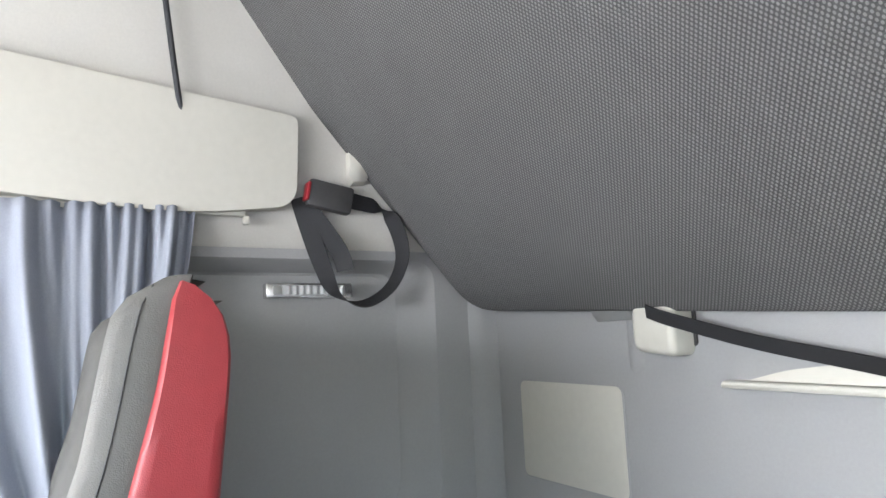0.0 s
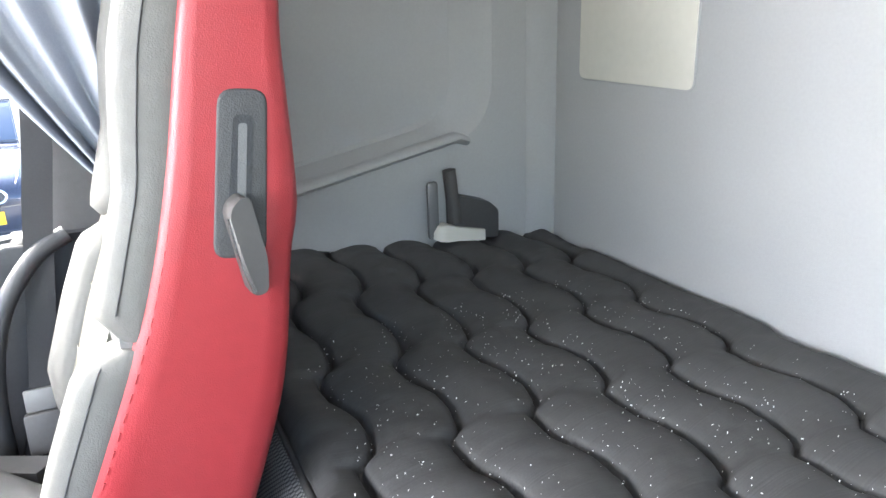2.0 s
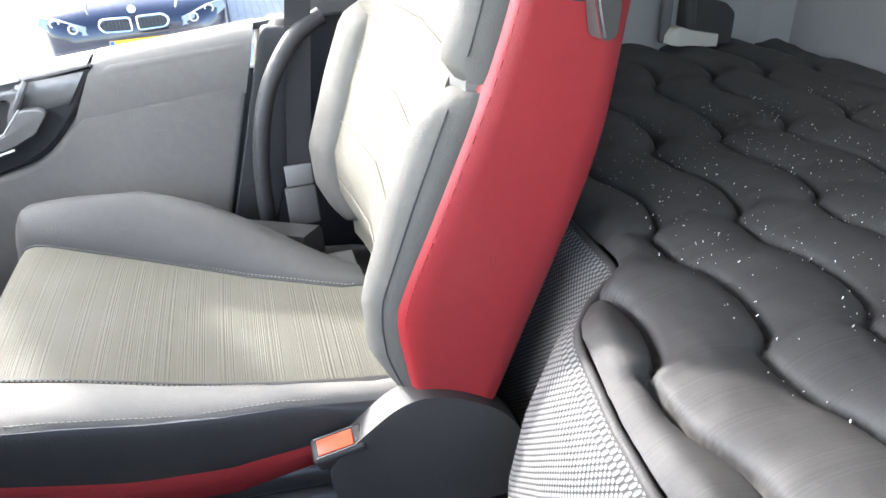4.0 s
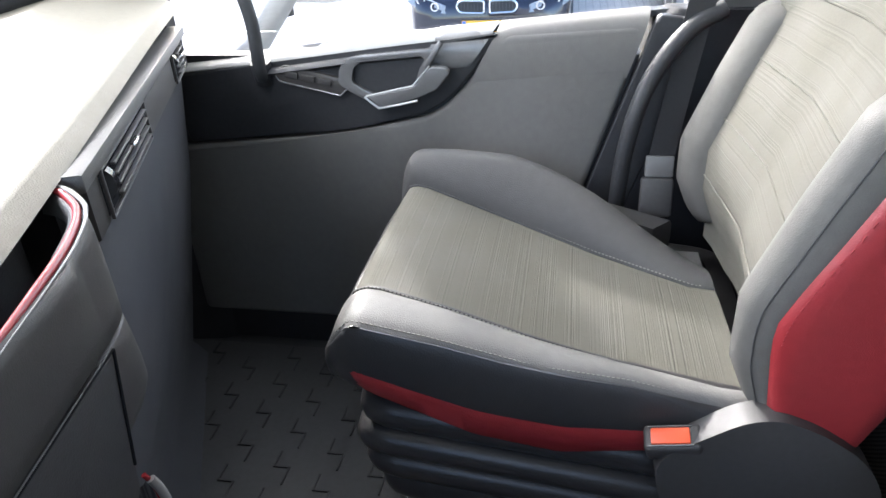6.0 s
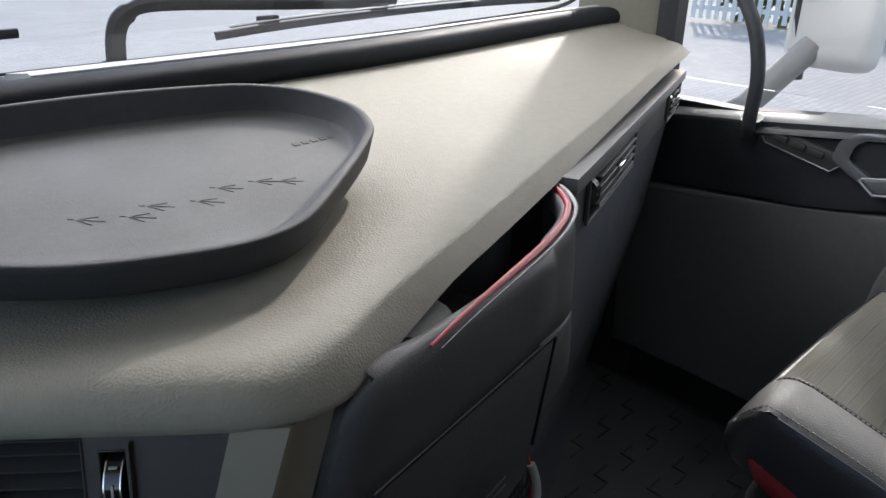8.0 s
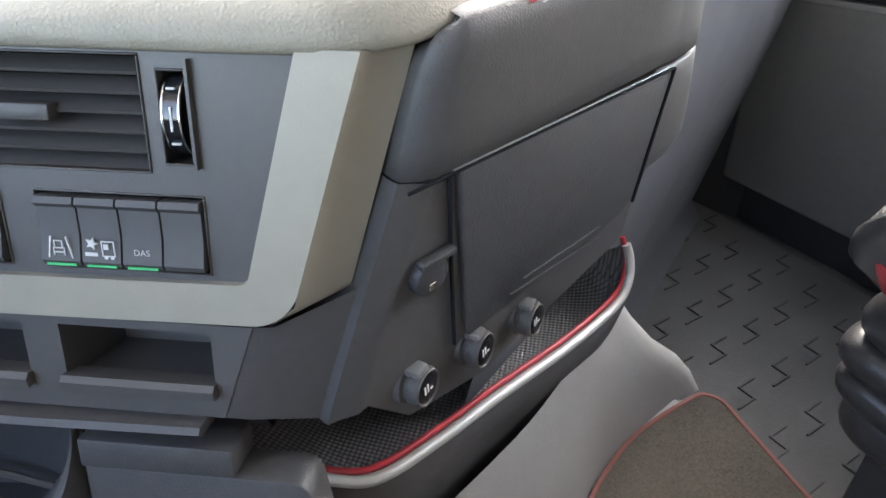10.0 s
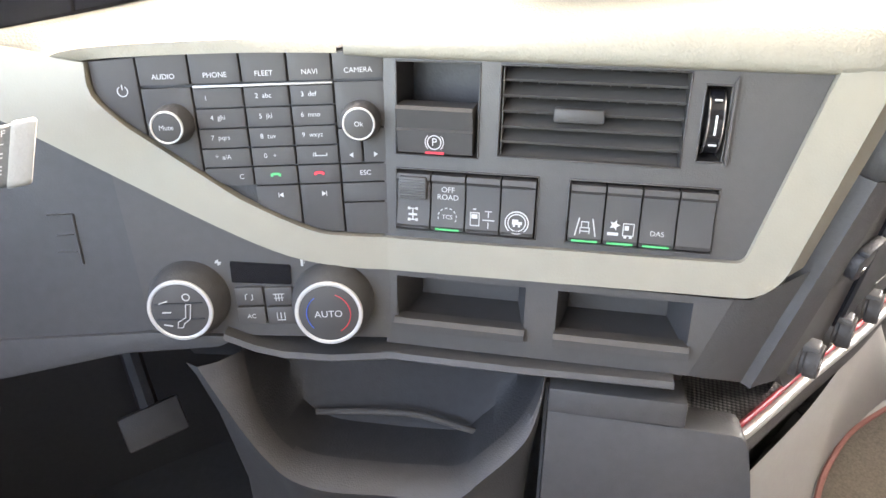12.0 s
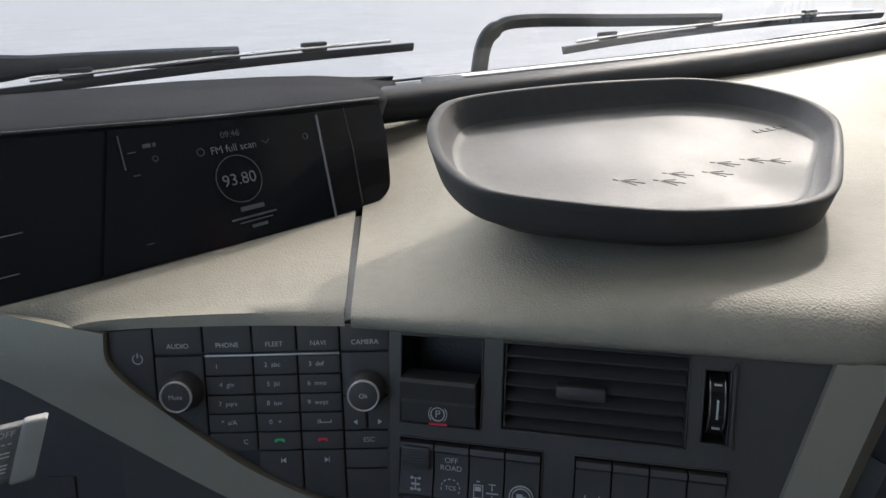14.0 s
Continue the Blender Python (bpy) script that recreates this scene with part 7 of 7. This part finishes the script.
for u, v in ((-0.0215, -0.162), (0.037, -0.168), (0.0985, -0.178)):
    m = shift(MC, u, v, -0.006) @ pose(0, 0, 0, -10, 14, 0) @ Matrix.Scale(1.12, 4)
    s = part("socket", joined(disc(0.0150, -0.006, 0.004, m, 24, 0.0015), loft([[m @ Vector((r * math.cos(a), r * math.sin(a), w)) for a in [2 * math.pi * i / 28 for i in range(28)]] for r, w in ((0.0112, 0.002), (0.0112, 0.006), (0.0128, 0.007), (0.0130, 0.013), (0.0122, 0.0145))])), DARK, con, "black capped power socket", smooth=45)
    part("cap", disc(0.0108, 0.012, 0.0152, m, 24, 0.0012), GLOSS, s, "glossy socket cap")
    part("cap_ring", ring(0.0108, 0.0124, 0.013, 0.0160, m, 24), PANEL, s)
    part("hinge", box(-0.006, 0.006, 0.009, 0.0150, 0.002, 0.0140, 0.002, m), CAP, s, "grey cap hinge")
    part("legend", icon_bars(((-0.004, -0.0025, -0.003, 0.003), (-0.001, 0.0005, -0.003, 0.003), (0.002, 0.0045, -0.003, -0.0018)), m, 0.0157), WHITE_MARK, s)
m = shift(MC, -0.014, -0.066, 0.0)
s = part("port_cover", joined(disc(0.0135, -0.004, 0.0045, m, 28, 0.0018), box(-0.010, 0.019, 0.0105, 0.0150, -0.002, 0.0055, 0.0015, m)), BLACK, con, "round black port cover", smooth=45)
part("catch", box(-0.003, 0.003, -0.009, -0.003, 0.0035, 0.0052, 0.001, m), CHROME, s, "bright catch")

# lower pocket with its bright rim
lower = thing("lower_pocket", "black lower pocket with a red and silver rim", "pocket")
lipline = smooth_path([(-0.255, 0.47, 0.52), (-0.20, 0.445, 0.487), (-0.165, 0.434, 0.478), (-0.10, 0.445, 0.470), (-0.03, 0.459, 0.466), (0.06, 0.474, 0.462), (0.125, 0.486, 0.464), (0.160, 0.494, 0.472), (0.175, 0.501, 0.488), (0.178, 0.507, 0.508), (0.176, 0.513, 0.524)], 5)
part("shell", loft([[(p.x, p.y, p.z), (p.x + 0.002, p.y - 0.006, p.z - 0.012), (p.x * 0.98, p.y + 0.0, p.z - 0.05), (p.x * 0.9, p.y + 0.03, p.z - 0.15), (p.x * 0.85, p.y + 0.06, p.z - 0.30)] for p in lipline], closed=False), DARK, lower, "black pocket shell", smooth=60)
part("inside", loft([[(p.x, p.y + 0.002, p.z), (p.x, p.y + 0.008, p.z - 0.012), (p.x * 0.97, p.y + 0.02, p.z - 0.022), (p.x * 0.9, p.y + 0.12, p.z - 0.024)] for p in lipline], closed=False), POCKET_MAT, lower, "grey textured rubber mat", smooth=60)
part("rim", tube([(p.x, p.y - 0.002, p.z - 0.003) for p in lipline], 0.0054, 8), SILVER, lower, "satin silver rim", smooth=60)
part("red_rim", tube([(p.x - 0.001, p.y + 0.004, p.z + 0.0035) for p in lipline], 0.0030, 8), TRIM_RED, lower, "red rim", smooth=60)
SKIRT = (((0.165, 0.66, 0.47), (0.50, 0.68, 0.0), 1.0), ((0.170, 0.58, 0.48), (0.50, 0.61, 0.02), 1.0), ((0.170, 0.525, 0.478), (0.48, 0.555, 0.08), 0.8), ((0.152, 0.503, 0.458), (0.36, 0.540, 0.116), 0.5), ((0.125, 0.490, 0.437), (0.20, 0.506, 0.116), 0.2), ((0.07, 0.478, 0.405), (0.09, 0.445, 0.116), 0.0), ((0.0, 0.464, 0.375), (0.0, 0.41, 0.116), 0.0), ((-0.15, 0.442, 0.34), (-0.15, 0.405, 0.116), 0.0))


def skirt_rows():
    rows = []
    for a, b, full in SKIRT:
        a, b = Vector(a), Vector(b)
        rows.append([(a.x + (b.x - a.x) * q, a.y + (b.y - a.y) * q, a.z + (b.z - a.z) * v) for q, v in ((q, v * (1 - full) + line * full) for q, v, line in ((0.0, 0.0, 0.0), (0.10, 0.18, 0.12), (0.25, 0.42, 0.27), (0.45, 0.66, 0.45), (0.68, 0.86, 0.62), (0.86, 0.96, 0.80), (1.0, 1.0, 1.0)))])
    tops = [smooth_path([r[k] for r in rows], 4) for k in range(7)]
    return [[t[i] for t in tops] for i in range(len(tops[0]))]


structure("tunnel_skirt", loft(skirt_rows(), closed=False), GREYPLASTIC, "grey moulded skirt over the engine tunnel", smooth=60)
structure("tunnel", loft([[(-0.42, y, 0.0), (-0.38, y, 0.09), (-0.33, y, 0.115), (0.40, y, 0.115), (0.43, y, 0.09), (0.46, y, 0.0)] for y in (-0.4, 0.55)]), GREYPLASTIC, "grey engine tunnel between the seats")
carpet = thing("tunnel_carpet", "brown carpet mat with red-brown stitched edge", "carpet")
mat_pts = rounded([(-0.30, -0.35), (0.38, -0.35), (0.40, 0.30), (0.452, 0.500), (0.435, 0.526), (0.36, 0.528), (0.28, 0.525), (0.17, 0.488), (0.09, 0.435), (0.0, 0.40), (-0.30, 0.39)], [0.05, 0.05, 0.05, 0.02, 0.02, 0.03, 0.05, 0.05, 0.05, 0.05, 0.05], 6)
part("carpet_pad", prism(mat_pts, 0.116, 0.125, None, 0.003), CARPET, carpet)
part("binding", tube([(p[0], p[1], 0.123) for p in mat_pts] + [(mat_pts[0][0], mat_pts[0][1], 0.123)], 0.005, 6), STITCH, carpet, "red-brown bound edge")
pedal = thing("brake_pedal", "dark metal pedal hung from the bulkhead in the footwell", "pedal")
part("pad", box(-0.036, 0.036, -0.008, 0.008, -0.022, 0.022, 0.004, pose(-0.632, 0.86, 0.335, -35, 0, 6)), DARK, pedal)
part("arm", tube(smooth_path([(-0.632, 0.868, 0.335), (-0.632, 0.93, 0.42), (-0.63, 1.02, 0.56), (-0.63, 1.105, 0.60)]), 0.012, 8), BLACK, pedal)

# ---- windscreen foot, wipers ----
def seal_line(x):
    """Where the dark bar along the windscreen's foot meets the dashboard."""
    k = min(1.0, max(0.0, (x - 0.15) / 0.9))
    return 0.966 + 0.075 * k * k * (3 - 2 * k)


SEAL_XS = [-0.30 + 1.335 * i / 30 for i in range(31)] + [1.043, 1.049]
structure("windscreen_seal", loft([[(x, seal_line(x) + dy * e, 0.906 + (z - 0.906) * e) for dy, z in ((0.0, 0.884), (-0.010, 0.889), (-0.015, 0.897), (-0.016, 0.906), (-0.012, 0.915), (-0.004, 0.921), (0.008, 0.924), (0.026, 0.923), (0.03, 0.884))] for x, e in [(x, 1.0 if x < 1.036 else 0.9 if x < 1.045 else 0.45) for x in SEAL_XS]]), SEAL, "black rubber bar along the windscreen's foot", smooth=60)
structure("trim_windscreen", loft([[(x, seal_line(x) + 0.022, 0.90), (x, seal_line(x) + 0.024, 0.9255), (x, seal_line(x) + 0.034, 0.9265), (x, 1.110, 0.911), (x, 1.121, 0.908), (x, 1.121, 0.88)] for x in [-0.13 + 1.17 * i / 20 for i in range(21)]]), LEDGE, "light grey ledge between the black bar and the windscreen", smooth=60)
structure("trim_glass_edge", tube(smooth_path([(-0.2, 1.119, 0.909), (0.25, 1.119, 0.909), (0.53, 1.119, 0.911), (0.76, 1.119, 0.915), (0.92, 1.119, 0.924), (0.99, 1.119, 0.942), (1.02, 1.119, 0.97), (1.04, 1.119, 1.02), (1.05, 1.119, 1.3)], 4), [0.002] * 9 + [0.005] * 24, 6), BLACK, "black printed edge of the windscreen glass", smooth=60)
for pts, arm in ((((-0.66, 1.26, 0.925), (-0.37, 1.27, 0.936), (-0.075, 1.27, 0.940)), ((-0.88, 1.30, 0.862), (-0.86, 1.29, 0.94), (-0.65, 1.28, 0.952), (-0.485, 1.28, 0.950), (-0.35, 1.275, 0.945))),
                 (((0.20, 1.24, 0.915), (0.40, 1.245, 0.924), (0.77, 1.25, 0.930), (1.08, 1.245, 0.926)), ((0.05, 1.28, 0.862), (0.055, 1.27, 0.925), (0.075, 1.262, 0.955), (0.13, 1.258, 0.966), (0.34, 1.255, 0.955), (0.58, 1.252, 0.944)))):
    w = thing("wiper", "black windscreen wiper lying outside the glass", "wiper", group="windscreen wipers")
    line = smooth_path(pts, 5)
    part("blade", loft([[(p.x, p.y, p.z - 0.009), (p.x, p.y - 0.005, p.z - 0.003), (p.x, p.y - 0.006, p.z + 0.004), (p.x, p.y + 0.006, p.z + 0.004)] for p in line]), RUBBER, w)
    part("spring_strip", tube([p + Vector((0, -0.004, 0.010)) for p in line[1:-1]], 0.003, 6), CHROME, w, "bright spring strip")
    for q in (0.25, 0.5, 0.75):
        p = line[int(q * (len(line) - 1))]
        part("claw", box(p.x - 0.02, p.x + 0.02, p.y - 0.006, p.y + 0.006, p.z + 0.004, p.z + 0.018, 0.003), BLACK, w)
    part("arm", tube(smooth_path(arm, 5), [0.017] * 11 + [0.013] * (len(smooth_path(arm, 5)) - 11), 8, flat=0.7), BLACK, w, "black wiper arm")
    part("pivot", disc(0.022, 0.858, 0.885, pose(arm[0][0], arm[0][1], 0), 20, 0.004), BLACK, w)
# ---- outside ----
GROUND = -0.90


def paving():
    m = material("grey_clinker_paving", (0.56, 0.54, 0.50), 0.85, var=0.15, scale=30, coarse=0.6)
    n, l = m.node_tree.nodes, m.node_tree.links
    b, co = n["Principled BSDF"], n.new("ShaderNodeTexCoord")
    br = n.new("ShaderNodeTexBrick")
    br.inputs["Scale"].default_value = 1.0
    br.inputs["Brick Width"].default_value, br.inputs["Row Height"].default_value, br.inputs["Mortar Size"].default_value = 0.21, 0.105, 0.006
    br.inputs["Color1"].default_value, br.inputs["Color2"].default_value, br.inputs["Mortar"].default_value = (1.06, 1.04, 1.02, 1), (0.92, 0.91, 0.90, 1), (0.70, 0.68, 0.65, 1)
    l.new(co.outputs["Object"], br.inputs["Vector"])
    mix = n.new("ShaderNodeMix")
    mix.data_type, mix.blend_type = "RGBA", "MULTIPLY"
    mix.inputs["Factor"].default_value = 1.0
    l.new(b.inputs["Base Color"].links[0].from_socket, mix.inputs[6]), l.new(br.outputs["Color"], mix.inputs[7])
    l.new(mix.outputs[2], b.inputs["Base Color"])
    return m


structure("ground", box(-400, 400, -400, 400, GROUND - 0.2, GROUND), paving(), "grey clinker paved yard")


def car(name, label, paint, m, kidney):
    """A saloon seen from its front; x: ahead, y: to its left, z: up from the ground."""
    c = thing(name, label, "car")
    secs = []
    for x, zlow, zbelt, half, top in ((2.26, 0.30, 0.52, 0.62, 0.60), (2.20, 0.22, 0.62, 0.78, 0.68), (2.05, 0.20, 0.70, 0.86, 0.76), (1.6, 0.20, 0.80, 0.895, 0.87), (1.0, 0.20, 0.87, 0.905, 0.95), (0.75, 0.20, 0.90, 0.905, 0.99), (-0.5, 0.20, 0.93, 0.905, 1.0), (-1.6, 0.22, 0.95, 0.89, 1.04), (-2.15, 0.26, 0.90, 0.82, 1.0), (-2.26, 0.34, 0.70, 0.72, 0.9)):
        r = [(half * 0.9, zlow), (half, zlow + 0.12), (half, zbelt - 0.1), (half * 0.985, zbelt), (half * 0.88, zbelt + (top - zbelt) * 0.6), (half * 0.5, top - 0.012), (half * 0.2, top)]
        r = r + [(-y, z) for y, z in r[::-1]]
        secs.append([m @ Vector((x, y, z)) for y, z in r])
    part("body", loft(secs), paint, c, smooth=45)
    cab_secs = []
    for x, half, z in ((0.95, 0.72, 0.97), (0.30, 0.60, 1.36), (0.0, 0.575, 1.42), (-0.8, 0.57, 1.43), (-1.2, 0.56, 1.37), (-1.85, 0.66, 1.04)):
        r = [(half + 0.14 * min(1, (z - 0.9) * 2), 0.93), (half, z - 0.02), (half * 0.8, z), (0, z + 0.012)]
        r = r + [(-y, zz) for y, zz in r[-2::-1]]
        cab_secs.append([m @ Vector((x, y, zz)) for y, zz in r])
    part("greenhouse", loft(cab_secs), CARGLASS, c, "dark car windows", smooth=30)
    part("roof", loft([[m @ Vector((x, y, z)) for y, z in ((-half, zz), (-half * 0.7, zz + 0.022), (0, zz + 0.035), (half * 0.7, zz + 0.022), (half, zz), (0, zz - 0.02))] for x, half, zz in ((0.32, 0.60, 1.35), (0.0, 0.585, 1.412), (-0.8, 0.58, 1.422), (-1.2, 0.57, 1.365))]), paint, c, smooth=60)
    for s in (1, -1):
        part("pillar", tube([m @ Vector((0.98, s * 0.80, 0.95)), m @ Vector((0.31, s * 0.62, 1.345))], 0.035, 8), paint, c)
        lamp_ob = part("headlight", loft([[m @ Vector((x - d, s * (yc + (y - yc) * k), zc + (z - zc) * k)) for x, y, z in ((2.252, 0.43, 0.535), (2.240, 0.445, 0.62), (2.165, 0.70, 0.700), (2.075, 0.865, 0.720), (2.105, 0.885, 0.645), (2.190, 0.74, 0.560))] for d, k, yc, zc in ((0.10, 1.0, 0.65, 0.63), (0.0, 1.0, 0.65, 0.63), (-0.018, 0.9, 0.65, 0.63))]), HEADLAMP, c, "clear headlight", smooth=40)
        for y in (0.56, 0.72):
            part("lamp_ring", ring(0.032, 0.047, 0, 0.012, m @ pose(2.262 - 0.42 * max(0.0, y - 0.53), s * y, 0.555 + 0.35 * (y - 0.4), 90, 0, 90), 18), CHROME, lamp_ob, "bright lamp ring")
        part("bonnet_crease", tube([m @ Vector((x, s * y, z)) for x, y, z in ((2.19, 0.385, 0.655), (2.05, 0.43, 0.747), (1.6, 0.4475, 0.857), (1.0, 0.4525, 0.937))], 0.012, 8), paint, c, smooth=60)
        part("door_mirror", box(-0.05, 0.05, -0.11, 0.11, -0.06, 0.07, 0.03, m @ pose(0.72, s * 1.0, 1.0, 0, 0, s * 10), 3), BLACK, c)
        part("fog_lamp", disc(0.045, 0, 0.02, m @ pose(2.20, s * 0.60, 0.36, 90, 0, 90), 16), LENS, c)
        for x in (1.38, -1.38):
            w = part("wheel", loft([[m @ Vector((x + r * math.cos(a), s * y, 0.32 + r * math.sin(a))) for a in [2 * math.pi * i / 28 for i in range(28)]] for r, y in ((0.20, 0.70), (0.31, 0.70), (0.32, 0.74), (0.32, 0.88), (0.31, 0.91), (0.21, 0.90))]), RUBBER, c, "black tyre", smooth=50)
            part("rim", loft([[m @ Vector((x + r * math.cos(a), s * y, 0.32 + r * math.sin(a))) for a in [2 * math.pi * i / 28 for i in range(28)]] for r, y in ((0.21, 0.86), (0.205, 0.905), (0.06, 0.89))]), SILVER, w, "silver rim", smooth=50)
    part("lower_grille", box(2.16, 2.235, -0.42, 0.42, 0.25, 0.37, 0.02, m), BLACK, c)
    if kidney:
        for s in (1, -1):
            g = part("grille", loft([[m @ Vector((x, s * y, z)) for y, z in rounded([(0.03, 0.545), (0.29, 0.555), (0.33, 0.62), (0.28, 0.675), (0.03, 0.67)], 0.035, 4)] for x in (2.20, 2.275)]), BLACK, c, "black grille")
            part("chrome_surround", tube([m @ Vector((2.278, s * p[0], p[1])) for p in rounded([(0.03, 0.545), (0.29, 0.555), (0.33, 0.62), (0.28, 0.675), (0.03, 0.67), (0.03, 0.60)], 0.035, 4)], 0.012, 8), CHROME, g, "chrome surround")
            part("bars", joined(*[box(2.27, 2.282, min(s * q, s * (q + 0.006)), max(s * q, s * (q + 0.006)), 0.565, 0.655, 0, m) for q in [0.06 + 0.035 * k for k in range(7)]]), DARK, g)
        part("badge", disc(0.04, 0, 0.012, m @ pose(2.215, 0, 0.735, 55, 0, 90), 20), WHITEPAINT, c, "round white badge")
        pl = part("number_plate", box(2.27, 2.285, -0.27, 0.27, 0.345, 0.470, 0.004, m), YELLOW, c, "yellow number plate")
        part("band", box(2.284, 2.287, -0.265, -0.225, 0.35, 0.465, 0, m), BLUE, pl)
        part("bars", joined(*[box(2.284, 2.288, y0, y1, 0.375, 0.44, 0, m) for y0, y1 in ((-0.19, -0.06), (-0.035, 0.12), (0.15, 0.20))]), BLACK, pl, "dark bars")
    return c


car("parked_car", "dark blue saloon car with chrome grille on the paved yard", PAINT, pose(9.55, 1.02, GROUND, 0, 0, 181), True)
car("parked_car", "silver car parked beside the dark saloon", SILVERCAR, pose(10.6, -1.85, GROUND, 0, 0, 186), False)
# fence and hedge behind the cars
fence = thing("fence", "white slatted fence behind the parked cars", "fence")
part("rail", box(16.0, 16.06, -12, 9, GROUND + 0.3, GROUND + 0.4), WHITEPAINT, fence)
part("rail", box(16.0, 16.06, -12, 9, GROUND + 1.4, GROUND + 1.5), WHITEPAINT, fence)
for k in range(106):
    part("slat", box(15.96, 16.0, -12 + 0.2 * k, -11.90 + 0.2 * k, GROUND + 0.1, GROUND + 1.7), WHITEPAINT, fence)
hb = bmesh.new()
random.seed(12)
for k in range(2600):
    x, y, z = random.uniform(16.3, 17.6), random.uniform(-12, 9), GROUND + 2.0 * random.random() ** 0.8
    bmesh.ops.create_grid(hb, x_segments=1, y_segments=1, size=random.uniform(0.05, 0.12), matrix=pose(x, y, z, random.uniform(0, 180), random.uniform(0, 180), random.uniform(0, 180)))
single("hedge", hb, LEAF, "green hedge behind the fence", "hedge", kind="stuff")
van = thing("white_trailer", "white trailer parked at the back of the yard", "trailer")
part("box_body", box(13.6, 15.4, 0.6, 2.75, GROUND + 0.6, GROUND + 2.6, 0.05), WHITEPAINT, van)
part("bumper", box(13.4, 13.6, 0.7, 2.7, GROUND + 0.4, GROUND + 0.6, 0.03), BLACK, van)
for y in (1.0, 2.5):
    part("wheel", loft([[(14.2 + r * math.cos(a), yy, GROUND + 0.35 + r * math.sin(a)) for a in [2 * math.pi * i / 24 for i in range(24)]] for r, yy in ((0.2, y - 0.1), (0.35, y - 0.1), (0.35, y + 0.1), (0.2, y + 0.1))]), RUBBER, van, "black tyre")
